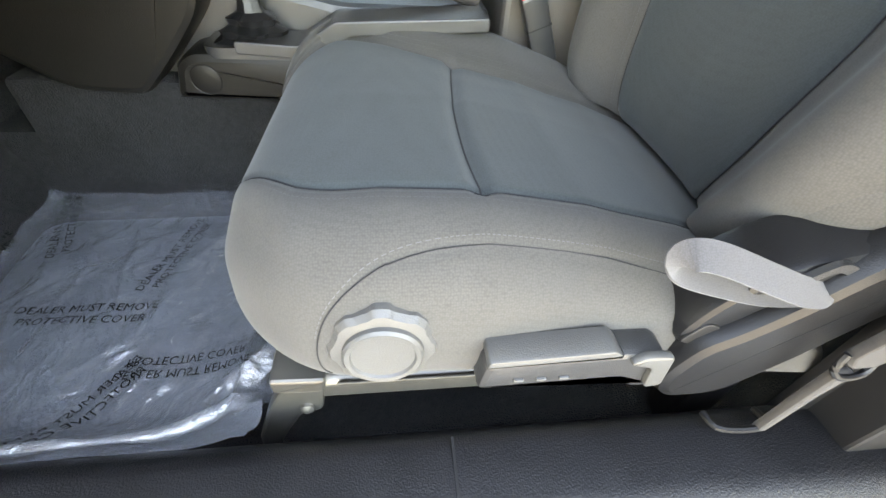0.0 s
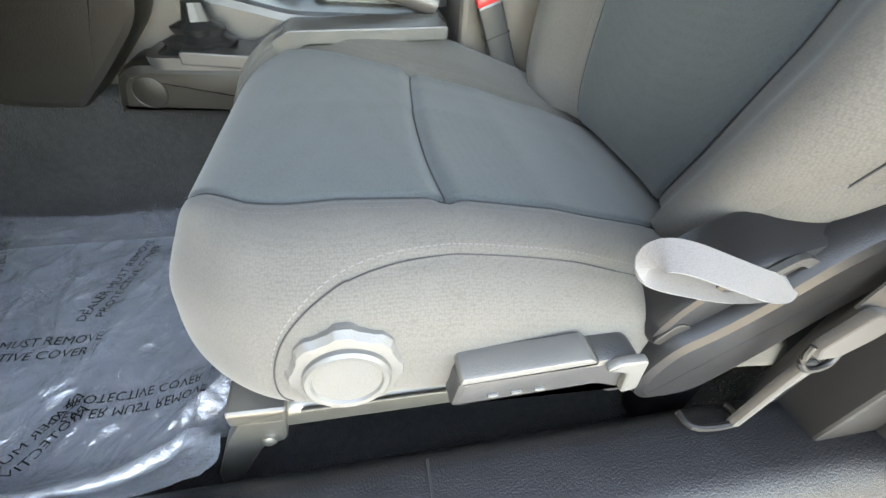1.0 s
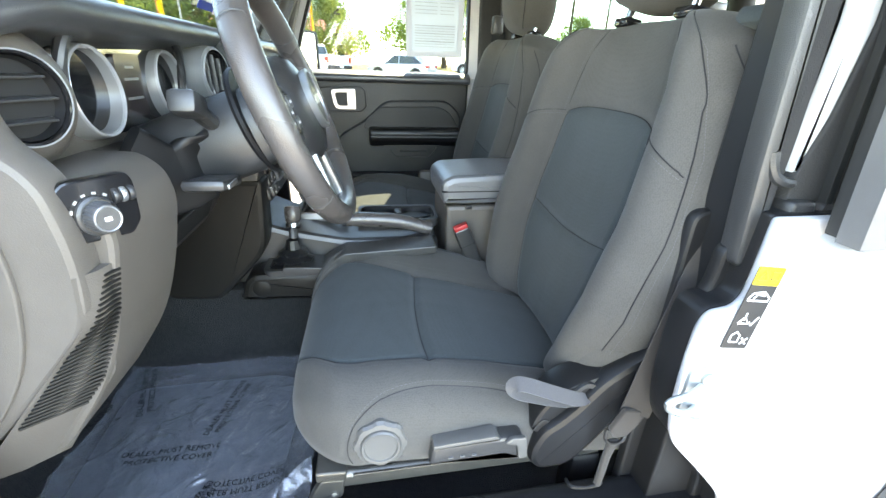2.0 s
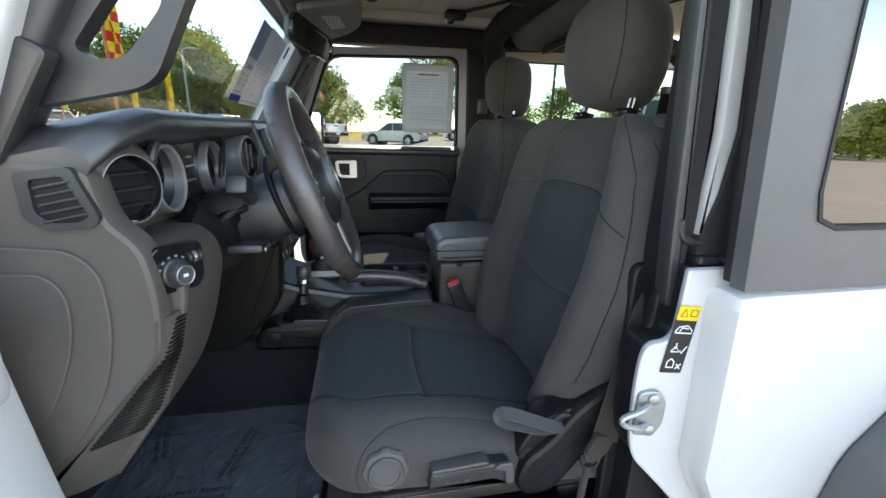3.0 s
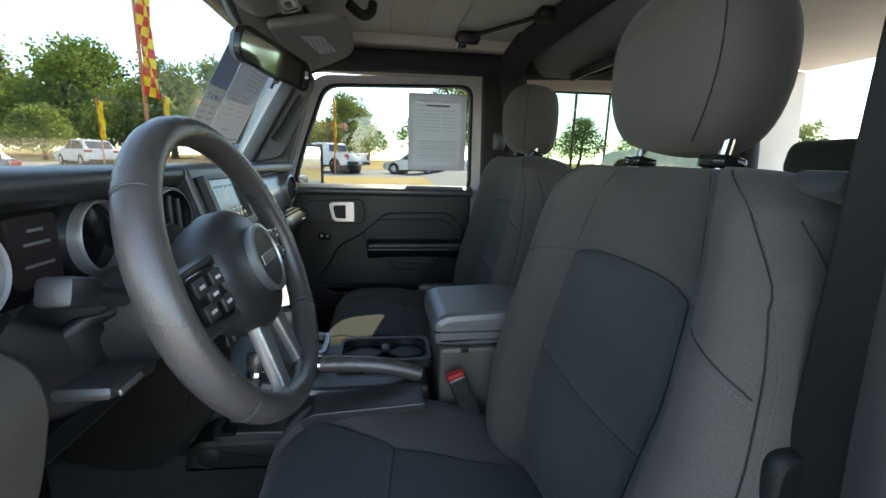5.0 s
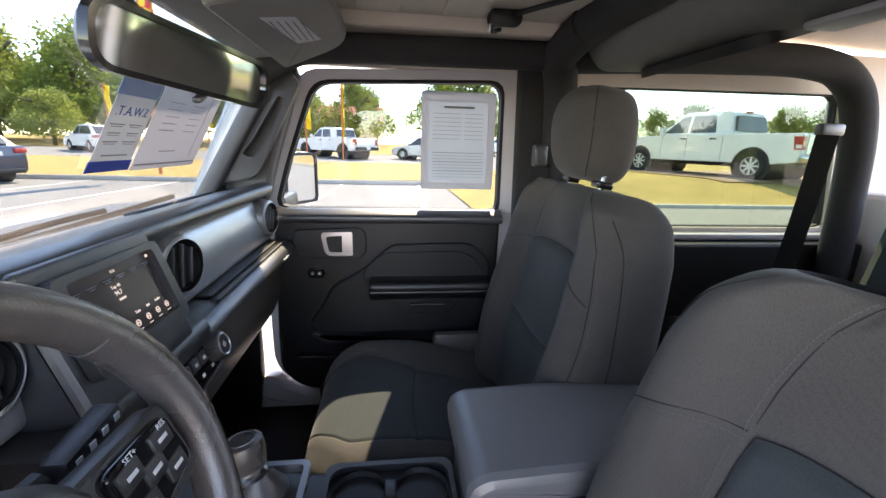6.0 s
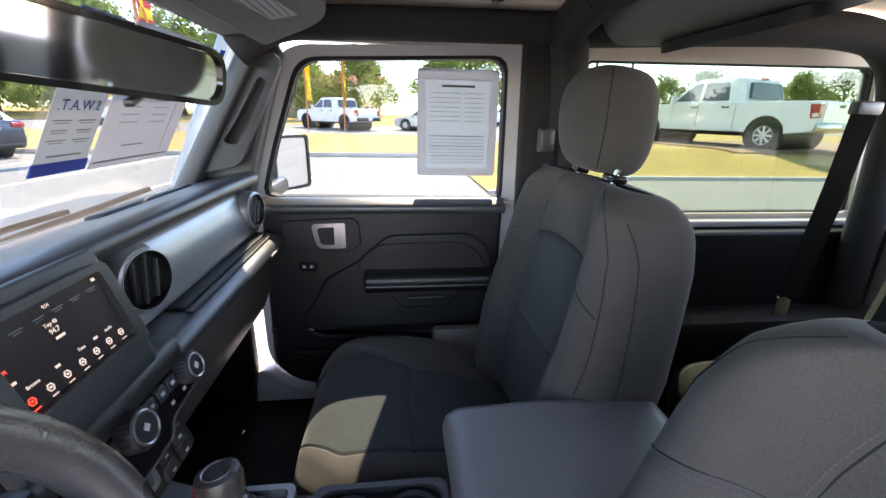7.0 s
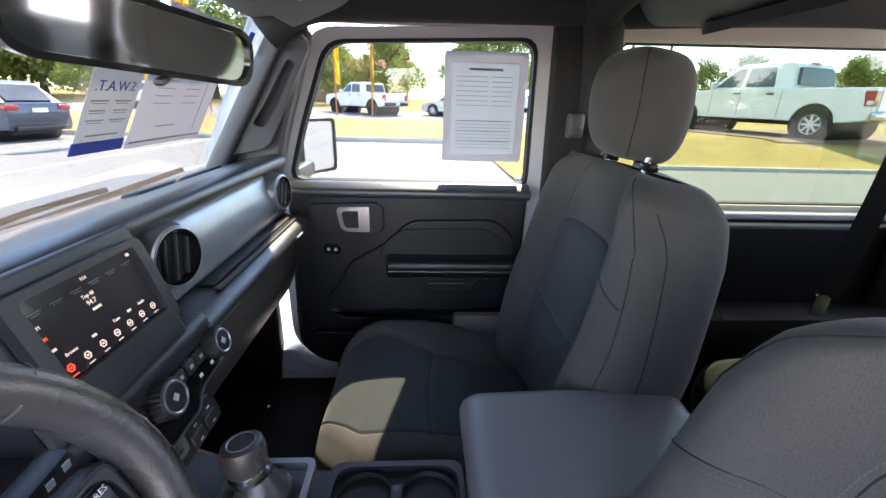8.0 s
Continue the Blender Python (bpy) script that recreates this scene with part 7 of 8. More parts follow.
film = solo("protective_film", bm, FILM, "clear crinkled protective film over the driver floor", "plastic film", "", "", 80)
film.visible_shadow = False
# the rim rolled over on itself beside the sill
bm = B()
last = None
for k in range(61):
    u = k / 60
    x = -0.56 + 0.49 * u
    bend = max(0.0, (x + 0.16) / 0.09)
    y = -0.627 + 0.004 * noise.noise(Vector((x * 9, 3, 1))) + 0.050 * bend ** 2
    w = (0.003 + 0.013 * u) * (0.8 + 0.9 * noise.noise(Vector((x * 14, 8, 2))))
    row = []
    for i in range(7):
        a = radians(-20 + 38 * i)
        row.append(bm.verts.new((x, y + w * 0.5 * math.cos(a), film_z(x, y) + 0.010 + w * (0.35 + 0.30 * math.sin(a) + 0.12 * noise.noise(Vector((x * 40, i, 4)))))))
    if last:
        for i in range(6):
            bm.faces.new((last[i], row[i], row[i + 1], last[i + 1]))
    last = row
FILM_RIM = film_mat("doubled_film_rim")
hazy(FILM_RIM, 0.22, (0.62, 0.66, 0.70))
part("rolled_rim", bm, FILM_RIM, film, "whitish rolled rim of the film", 60)
INKF = material("dark_film_print", (0.004, 0.004, 0.005), 0.95)
INKF.node_tree.nodes["Principled BSDF"].inputs["Specular IOR Level"].default_value = 0.1


def film_text(lines, x, y, size, turn, mirror=False):
    for k, tx in enumerate(lines):
        R = Matrix.Rotation(radians(turn), 4, "Z")
        p = Vector((x, y, 0)) + R.to_3x3() @ Vector((0, -k * size * 1.15, 0))
        S = Matrix.Scale(-1, 4, (1, 0, 0)) if mirror else Matrix.Identity(4)
        ob = letters(tx, size, Matrix.Translation(p) @ R @ S, INKF, film, 0.0, "film_print")
        for v in ob.data.vertices:
            v.co.z = film_z(v.co.x, v.co.y) + 0.007


PHRASE = ["DEALER MUST REMOVE", "PROTECTIVE COVER"]
film_text(PHRASE, -0.307, -0.434, 0.0155, 0)
film_text(PHRASE, -0.425, -0.27, 0.0145, 108)
film_text(PHRASE, -0.245, -0.335, 0.0145, 78)
film_text(PHRASE, -0.375, -0.150, 0.0145, 3, True)
film_text(PHRASE, -0.165, -0.528, 0.0140, 182, True)
film_text(PHRASE, -0.255, -0.570, 0.0140, 60, True)
film_text(PHRASE, -0.50, -0.36, 0.0145, 75)


# ---- outside ----
def gz(x, y):
    """Ground height: a level lot, a kerb, then a gentle rise."""
    z = 0.0
    if y > 14.6:
        z += 0.13
    z += 0.022 * max(0.0, min(y, 70) - 14.6) * (1 if y > 14.6 else 0)
    ease = lambda q: max(0.0, min(1.0, q)) ** 2 * (3 - 2 * max(0.0, min(1.0, q)))
    hill = ease((x - 1.8) / 3.0) * (0.30 * ease((y - 2.5) / 4.8) + 0.42 * ease((y - 7.5) / 2.7))
    return max(z, hill) if y < 14.6 else z + hill * 0.55


ASPHALT = material("sun_bleached_asphalt", (0.23, 0.223, 0.21), 0.95, 0, 3.0, 0.14, 0.5, 0.01, 60)
GRASS = material("dry_yellow_green_grass", (0.40, 0.27, 0.085), 1.0, 0, 1.5, 0.28, 0.8, 0.03, 30)
BRICKRED = material("red_brown_brick_paving", (0.30, 0.18, 0.12), 0.95, 0, 4, 0.16, 0.4, 0.01, 40)
KERB = material("pale_concrete_kerb", (0.42, 0.40, 0.37), 0.9, 0, 5, 0.1, 0.4, 0.006, 60)
LINE = material("white_road_paint", (0.75, 0.75, 0.72), 0.8, 0, 8, 0.08)
LEAF = material("green_tree_leaves", (0.19, 0.26, 0.065), 0.75, 0, 0.8, 0.45)
LEAF2 = material("yellow_green_leaves", (0.26, 0.31, 0.09), 0.75, 0, 0.8, 0.4)
BARK = material("grey_brown_bark", (0.10, 0.075, 0.055), 0.95, 0, 6, 0.3, 0.8, 0.02, 20)
for lm in (LEAF, LEAF2):
    # thin leaves let the light through
    nt = lm.node_tree
    tl = nt.nodes.new("ShaderNodeBsdfTranslucent")
    nt.links.new(nt.nodes["Vector Math"].outputs[0], tl.inputs[0])
    mx = nt.nodes.new("ShaderNodeMixShader")
    mx.inputs[0].default_value = 0.6
    nt.links.new(nt.nodes["Principled BSDF"].outputs[0], mx.inputs[1])
    nt.links.new(tl.outputs[0], mx.inputs[2])
    nt.links.new(mx.outputs[0], nt.nodes["Material Output"].inputs[0])

bm = B()
xs = sorted({-900, -400, -200, -120, *range(-80, 81, 4), 120, 200, 400, 900, *(2 + 0.5 * k for k in range(13))})
ys = sorted({-900, -400, -200, -100, -50, -25, -12, -6, 0, 3, 6, *(3 + 0.25 * k for k in range(34)), 11.5, 12, 13, 13.8, 14.599, 14.601, *range(16, 72, 3), 90, 130, 200, 400, 900})
vv = {(i, j): bm.verts.new((x, y, gz(x, y))) for i, x in enumerate(xs) for j, y in enumerate(ys)}
for i in range(len(xs) - 1):
    for j in range(len(ys) - 1):
        bm.faces.new((vv[i, j], vv[i + 1, j], vv[i + 1, j + 1], vv[i, j + 1]))
structure("ground", bm, ASPHALT, "sun bleached asphalt car park reaching the horizon", "ground", 60)


def sheet(name, x0, x1, y0, y1, mat, label, cat, lift=0.012, n=14):
    bm = B()
    g = [[bm.verts.new((x, y, gz(x, y) + lift)) for y in np.linspace(y0, y1, n)] for x in np.linspace(x0, x1, n)]
    for i in range(n - 1):
        for j in range(n - 1):
            bm.faces.new((g[i][j], g[i + 1][j], g[i + 1][j + 1], g[i][j + 1]))
    return structure(name, bm, mat, label, cat, 60)


sheet("grass_strip_1", -90, 90, 14.75, 24.0, GRASS, "dry yellow green grass verge behind the kerb", "grass", 0.014, 40)
sheet("grass_strip_2", -90, 90, 34.0, 90.0, GRASS, "dry grass under the far trees", "grass", 0.014, 40)
sheet("grass_island", 2.0, 24.0, 7.55, 14.55, GRASS, "dry grass bank beside the paved display pad", "grass", 0.035, 90)
bm = B()
pad = [[bm.verts.new((x, y, gz(x, y) + 0.06)) for y, x in ((9.55 + 4.9 * j / 48, (8.95 - 0.22 * 4.9 * j / 48) * (1 - i / 20) + 24 * i / 20) for j in range(49))] for i in range(21)]
for i in range(20):
    for j in range(48):
        bm.faces.new((pad[i][j], pad[i + 1][j], pad[i + 1][j + 1], pad[i][j + 1]))
structure("paved_pad", bm, BRICKRED, "red brown paved display pad", "paving", 60)
bm = B()
rbox(bm, (-30, 14.6, 0.075), (66, 0.15, 0.15), 0.02)
structure("kerb_1", bm, KERB, "pale concrete kerb along the grass", "kerb")
bm = B()
for a, b in zip(np.linspace(2.0, 24, 44), np.linspace(2.0, 24, 44)[1:]):
    za, zb = gz(a, 7.45), gz(b, 7.45)
    prism(bm, [(a, za - 0.05), (b, zb - 0.05), (b, zb + 0.07), (a, za + 0.07)], "y", 7.42, 7.57)
structure("kerb_2", bm, KERB, "pale concrete kerb round the grass bank", "kerb")
for i, (xa, ya, xb, yb) in enumerate(((0.75, 6.0, 1.1, 14.4), (-1.95, 6.0, -1.6, 14.4), (-4.65, 6.0, -4.3, 14.4), (-7.4, 6.0, -7.0, 14.4), (-10.1, 6.0, -9.7, 14.4))):
    bm = B()
    d = Vector((xb - xa, yb - ya, 0)).normalized()
    n = Vector((-d.y, d.x, 0)) * 0.05
    v = [bm.verts.new((p[0], p[1], 0.008)) for p in (Vector((xa, ya, 0)) - n, Vector((xa, ya, 0)) + n, Vector((xb, yb, 0)) + n, Vector((xb, yb, 0)) - n)]
    bm.faces.new(v)
    tagged(part("parking_line", bm, LINE, None), "white painted parking bay line", "road marking", "parking lines", "structure")


# ---- parked vehicles ----
CARWHITE = material("white_car_paint", (0.72, 0.73, 0.74), 0.25, 0, 4, 0.02, coat=0.5)
CARSILVER = material("silver_car_paint", (0.45, 0.46, 0.47), 0.3, 0.3, 4, 0.03, coat=0.5)
CARBLUE = material("dark_blue_car_paint", (0.03, 0.04, 0.07), 0.25, 0.1, 4, 0.03, coat=0.6)
CARGREY = material("grey_blue_car_paint", (0.22, 0.25, 0.30), 0.3, 0.2, 4, 0.03, coat=0.5)
RIMS = material("bright_alloy_rim", (0.62, 0.62, 0.60), 0.35, 0.15, 10, 0.05)
CARGLASS = material("dark_car_glass", (0.035, 0.045, 0.05), 0.08, 0, 4, 0.05, coat=0.5)
TYRE = material("black_tyre_rubber", (0.018, 0.018, 0.018), 0.85, 0, 20, 0.2)
LAMP = material("red_tail_lamp", (0.45, 0.02, 0.02), 0.25, 0, 10, 0.1, coat=0.5)


def wheel_at(parent, x, y, r, w, s, spokes=8, rimmat=None):
    """Tyre, rim and spokes; s: the side that it faces."""
    t = part("wheel", lathe(B(), [(r * 0.62, -w / 2), (r * 0.93, -w / 2), (r, -w / 3), (r, w / 3), (r * 0.93, w / 2), (r * 0.62, w / 2)], (x, y, r), (0, 1, 0), 28, False), TYRE, parent)
    part("rim", lathe(B(), [(r * 0.64, 0.0), (r * 0.64, w * 0.42), (r * 0.58, w * 0.46), (r * 0.54, w * 0.2), (0.01, w * 0.15)], (x, y, r), (0, s, 0), 24), rimmat or RIMS, t)
    bm = B()
    for k in range(spokes):
        a = 2 * math.pi * k / spokes
        rbox(bm, (x + 0.32 * r * math.cos(a), y + s * w * 0.42, r + 0.32 * r * math.sin(a)), (r * 0.52, 0.03, r * 0.13), 0.008, Matrix.Rotation(-a, 4, "Y"))
    lathe(bm, [(r * 0.16, w * 0.40), (r * 0.14, w * 0.5), (0.01, w * 0.52)], (x, y, r), (0, s, 0), 14)
    part("rim_spokes", bm, rimmat or RIMS, t)


def arch_side(pts, arches, n=10):
    """Lower side outline with round wheel openings: (x, z) along the bottom."""
    out = []
    for cx, cz, r in arches:
        a0 = math.asin(max(-1, min(1, (pts - cz) / r)))
        for k in range(n + 1):
            a = math.pi - a0 - (math.pi - 2 * a0) * k / n
            out.append((cx + r * math.cos(a), cz + r * math.sin(a)))
    return out


def pickup(label, paint, m, rimmat, bed=1.75, height=1.95, rear_detail=True):
    """Crew cab pickup, nose to -x, built about the ground under its middle."""
    ob = thing("pickup_truck", label, "truck", "parked vehicles")
    Lh = 2.95
    W = 0.98
    r = 0.41
    fx, rx = -1.95, 1.80
    bot = arch_side(0.48, [(fx, r + 0.02, 0.53), (rx, r + 0.02, 0.53)])
    body = [(-Lh, 0.62)] + [(-Lh + 0.05, 0.48)] + bot + [(Lh - 0.05, 0.55), (Lh, 0.75), (Lh, 1.30), (-0.95, 1.30), (-1.15, 1.28), (-2.55, 1.20), (-2.9, 1.10)]
    bm = B()
    prism(bm, body, "y", -W, W, 0.03)
    part("body_shell", bm, paint, ob)
    # cab, narrower to the roof
    cab = [(-1.28, 1.27), (-0.55, height - 0.06), (-0.42, height), (0.85, height), (0.98, height - 0.05), (1.12, 1.27)]
    bm = B()
    t = bmesh.new()
    for sgn in (1, -1):
        pass
    va, vb = [], []
    for x, z in cab:
        k = (z - 1.27) / (height - 1.27)
        yy = W * (0.97 - 0.16 * k)
        va.append(bm.verts.new((x, -yy, z)))
        vb.append(bm.verts.new((x, yy, z)))
    bm.faces.new(va), bm.faces.new(vb)
    for i in range(len(cab)):
        bm.faces.new((va[i], va[(i + 1) % len(cab)], vb[(i + 1) % len(cab)], vb[i]))
    t.free()
    bmesh.ops.recalc_face_normals(bm, faces=bm.faces)
    bmesh.ops.bevel(bm, geom=bm.edges[:], offset=0.04, segments=2, profile=0.5, affect="EDGES")
    part("cab", bm, paint, ob)

    def pane(name, q, off):
        bm = B()
        vs = []
        for x, z in q:
            k = (z - 1.27) / (height - 1.27)
            vs.append((x, z, W * (0.97 - 0.16 * k)))
        for sg in (1, -1):
            a = [bm.verts.new((x, sg * (yy + off), z)) for x, z, yy in vs]
            b = [bm.verts.new((x, sg * (yy - 0.03), z)) for x, z, yy in vs]
            bm.faces.new(a)
            for i in range(len(a)):
                bm.faces.new((a[i], a[(i + 1) % len(a)], b[(i + 1) % len(a)], b[i]))
        part(name, bm, CARGLASS, ob)

    pane("front_side_glass", rpoly([(-1.08, 1.34), (-0.55, height - 0.15), (-0.28, height - 0.12), (-0.26, 1.34)], 0.05), 0.006)
    pane("rear_side_glass", rpoly([(-0.18, 1.34), (-0.18, height - 0.12), (0.52, height - 0.12), (0.66, 1.34)], 0.06), 0.006)
    bm = B()
    hz = height - 0.14
    prism(bm, rpoly([(-0.76, 1.40), (0.76, 1.40), (0.68, hz), (-0.68, hz)], 0.06), "x", 0.9, 1.125, 0.0)
    bmesh.ops.transform(bm, matrix=Matrix(((1, 0, -0.20, 0.335), (0, 1, 0, 0), (0, 0, 1, 0), (0, 0, 0, 1))), verts=bm.verts)
    part("rear_glass", bm, CARGLASS, ob)
    bm = B()
    rbox(bm, (-0.90, 0, 1.60), (0.02, 1.55, 0.74), 0.0, Matrix.Rotation(radians(48), 4, "Y"))
    part("windscreen", bm, CARGLASS, ob)
    bm = B()
    rbox(bm, (0.98, 0, height - 0.02), (0.06, 0.34, 0.05), 0.015)
    part("brake_light", bm, LAMP, ob)
    # flat dark sheet painted as the bed's shaded inside, tailgate, lamps, bumper
    bm = B()
    rbox(bm, (2.02, 0, 1.302), (1.74, 1.62, 0.01))
    part("bed_shade", bm, DARK, ob)
    bm = B()
    rbox(bm, (Lh + 0.012, 0, 1.02), (0.03, 1.52, 0.50), 0.012)
    tg = part("tailgate", bm, paint, ob)
    bm = B()
    rbox(bm, (Lh + 0.03, 0, 1.18), (0.02, 0.26, 0.07), 0.01)
    part("tailgate_handle", bm, DARK, tg)
    for sg in (1, -1):
        bm = B()
        prism(bm, rpoly([(Lh - 0.22, 1.22), (Lh + 0.012, 1.22), (Lh + 0.012, 0.88), (Lh - 0.16, 0.88)], 0.02), "y", sg * (W - 0.16), sg * (W + 0.008), 0.006)
        tl = part("tail_lamp", bm, LAMP, ob, "red and clear tail lamp")
        bm = B()
        rbox(bm, (Lh - 0.06, sg * (W + 0.008), 0.96), (0.13, 0.006, 0.09), 0.002)
        part("reverse_lens", bm, LABELINK, tl)
        bm = B()
        rbox(bm, (-1.02, sg * (W + 0.14), 1.38), (0.10, 0.22, 0.24), 0.04)
        part("door_mirror", bm, paint, ob)
        for x in (-0.35, 0.62):
            bm = B()
            rbox(bm, (x, sg * (W + 0.006), 1.16), (0.22, 0.02, 0.045), 0.01)
            part("door_handle", bm, DARK, ob)
        for x in (-1.12, -0.22, 0.92):
            bm = B()
            rbox(bm, (x, sg * (W + 0.0005), 0.92), (0.012, 0.004, 0.70))
            part("door_gap", bm, DARK, ob)
        for x in (fx, rx):
            bm = B()
            lathe(bm, [(0.545, 0), (0.545, 0.014), (0.505, 0.014), (0.505, -0.01)], (x, sg * W, r + 0.02), (0, sg, 0), 36, False)
            bmesh.ops.bisect_plane(bm, geom=bm.verts[:] + bm.edges[:] + bm.faces[:], plane_co=(0, 0, 0.48), plane_no=(0, 0, 1), clear_inner=True)
            part("arch_lip", bm, DARK if not rear_detail else paint, ob)
            wheel_at(ob, x, sg * (W - 0.13), r, 0.27, sg, 8, rimmat)
    bm = B()
    for x in (fx, rx):
        lathe(bm, [(0.53, -W + 0.03), (0.53, W - 0.03)], (x, 0, r + 0.02), (0, 1, 0), 30)
    part("wheel_houses", bm, DARK, ob)
    bm = B()
    rbox(bm, (Lh + 0.10, 0, 0.66), (0.22, 1.92, 0.20), 0.05)
    part("rear_bumper", bm, CHROME if rear_detail else DARK, ob, "chrome rear bumper" if rear_detail else "black rear bumper")
    bm = B()
    rbox(bm, (Lh + 0.215, 0, 0.68), (0.01, 0.32, 0.15), 0.004)
    part("number_plate_bar", bm, LABELINK, ob)
    bm = B()
    rbox(bm, (-Lh - 0.02, 0, 0.66), (0.22, 1.9, 0.24), 0.06)
    rbox(bm, (-Lh + 0.02, 0, 0.98), (0.10, 1.5, 0.34), 0.04)
    part("front_bumper", bm, CHROME if rear_detail else DARK, ob)
    bm = B()
    rbox(bm, (0.0, 0, 0.42), (4.6, 1.1, 0.12), 0.03)
    part("chassis", bm, DARK, ob)
    ob.matrix_basis = m
    return ob


def car(name, label, paint, m, L=4.4, H=1.46, W=0.88, hatch=0.0, r=0.33):
    """Saloon, hatchback or SUV, nose to -x."""
    ob = thing(name, label, "car", "parked vehicles")
    h = L / 2
    fx, rx = -h + 0.85, h - 0.85
    belt = H * 0.62
    bot = arch_side(0.26 + 0.05 * (H > 1.6), [(fx, r, r + 0.07), (rx, r, r + 0.07)])
    body = [(-h, 0.42), (-h + 0.05, 0.28)] + bot + [(h - 0.05, 0.32), (h, 0.55), (h - 0.03, belt + 0.02), (h - 0.35, belt + 0.05), (-h * 0.42, belt), (-h + 0.25, belt - 0.16), (-h + 0.03, belt - 0.28)]
    bm = B()
    prism(bm, body, "y", -W, W, 0.04)
    part("body_shell", bm, paint, ob)
    tail = h - 0.62 + hatch * 0.5
    cab = [(-h * 0.46, belt - 0.01), (-h * 0.10, H - 0.05), (0.05, H), (h * 0.42 + hatch * 0.25, H - 0.02), (h * 0.55 + hatch * 0.35, H - 0.08), (tail + 0.05, belt - 0.01)]
    half = lambda z: W * (0.95 - 0.22 * (z - belt) / (H - belt))
    bm = B()
    va = [bm.verts.new((x, -half(z), z)) for x, z in cab]
    vb = [bm.verts.new((x, half(z), z)) for x, z in cab]
    bm.faces.new(va), bm.faces.new(vb)
    k = len(cab)
    for i in range(k):
        bm.faces.new((va[i], va[(i + 1) % k], vb[(i + 1) % k], vb[i]))
    bmesh.ops.recalc_face_normals(bm, faces=bm.faces)
    bmesh.ops.bevel(bm, geom=bm.edges[:], offset=0.035, segments=2, profile=0.5, affect="EDGES")
    part("cabin", bm, paint, ob)
    hi = H - 0.10
    for nm, q in (("front_side_glass", [(-h * 0.36, belt + 0.03), (-h * 0.10, hi), (0.10, hi), (0.12, belt + 0.03)]), ("rear_side_glass", [(0.18, belt + 0.03), (0.16, hi), (h * 0.46 + hatch * 0.22, hi - 0.02), (tail - 0.16, belt + 0.05)])):
        for sg in (1, -1):
            bm = B()
            a = [bm.verts.new((x, sg * (half(z) + 0.006), z)) for x, z in q]
            b = [bm.verts.new((x, sg * (half(z) - 0.03), z)) for x, z in q]
            bm.faces.new(a)
            for i in range(4):
                bm.faces.new((a[i], a[(i + 1) % 4], b[(i + 1) % 4], b[i]))
            part(nm, bm, CARGLASS, ob)
    p0, p1 = Vector((h * 0.55 + hatch * 0.35, 0, H - 0.09)), Vector((tail + 0.04, 0, belt + 0.02))
    mid, d = (p0 + p1) / 2, (p1 - p0)
    bm = B()
    rbox(bm, mid + Vector((0.02, 0, 0.01)), (0.02, W * 1.42, d.length * 0.82), 0.006, Matrix.Rotation(math.atan2(d.x, d.z) + math.pi, 4, "Y"))
    part("rear_glass", bm, CARGLASS, ob)
    p0, p1 = Vector((-h * 0.46, 0, belt)), Vector((-h * 0.10, 0, H - 0.05))
    mid, d = (p0 + p1) / 2, (p1 - p0)
    bm = B()
    rbox(bm, mid + Vector((-0.015, 0, 0.01)), (0.02, W * 1.5, d.length * 0.86), 0.006, Matrix.Rotation(math.atan2(d.x, d.z), 4, "Y"))
    part("windscreen", bm, CARGLASS, ob)
    for sg in (1, -1):
        bm = B()
        rbox(bm, (h - 0.08, sg * (W - 0.17), belt - 0.10), (0.20, 0.36, 0.15), 0.03)
        part("tail_lamp", bm, LAMP, ob)
        bm = B()
        rbox(bm, (-h * 0.36, sg * (W + 0.07), belt + 0.04), (0.12, 0.16, 0.12), 0.04)
        part("door_mirror", bm, paint, ob)
        for x in (fx, rx):
            wheel_at(ob, x, sg * (W - 0.10), r, 0.20, sg, 10)
    bm = B()
    rbox(bm, (h + 0.005, 0, belt - 0.18), (0.02, 0.45, 0.12), 0.004)
    part("number_plate_bar", bm, LABELINK, ob)
    bm = B()
    rbox(bm, (h - 0.02, 0, 0.36), (0.12, W * 1.7, 0.14), 0.03)
    rbox(bm, (-h + 0.02, 0, 0.36), (0.12, W * 1.7, 0.14), 0.03)
    rbox(bm, (0, 0, 0.24), (L * 0.9, W * 1.5, 0.10), 0.02)
    for x in (fx, rx):
        lathe(bm, [(r + 0.068, -W + 0.03), (r + 0.068, W - 0.03)], (x, 0, r), (0, 1, 0), 28)
    part("lower_trim", bm, DARK, ob)
    ob.matrix_basis = m
    return ob


def stand(x, y, heading):
    """Pose on the ground; heading: degrees by which the nose turns from -x towards -y."""
    return Matrix.Translation((x, y, gz(x, y))) @ Matrix.Rotation(radians(heading), 4, "Z")


def nose(dx, dy):
    return math.degrees(math.atan2(dy, dx)) - 180


pickup("white crew cab pickup with chrome bumper on a paved pad", CARWHITE, stand(10.60, 12.20, nose(-0.32, 1.0)), RIMS, height=1.98)
pickup("white crew cab pickup with black bumper beyond the grass", CARWHITE, stand(-3.7, 29.0, nose(-0.75, 0.67)), DARK, rear_detail=False)
car("parked_car", "silver hatchback parked beyond the grass", CARSILVER, stand(2.4, 28.2, nose(-1, 0.55)), 4.3, 1.5, 0.86, 0.7)
car("parked_car", "white saloon parked beyond the grass", CARWHITE, stand(8.2, 28.6, nose(-1, 0.6)), 4.5, 1.45, 0.88, 0.2)
car("parked_car", "silver saloon parked beyond the grass", CARSILVER, stand(-9.8, 31.5, nose(-0.8, 0.6)), 4.5, 1.7, 0.9, 0.8)
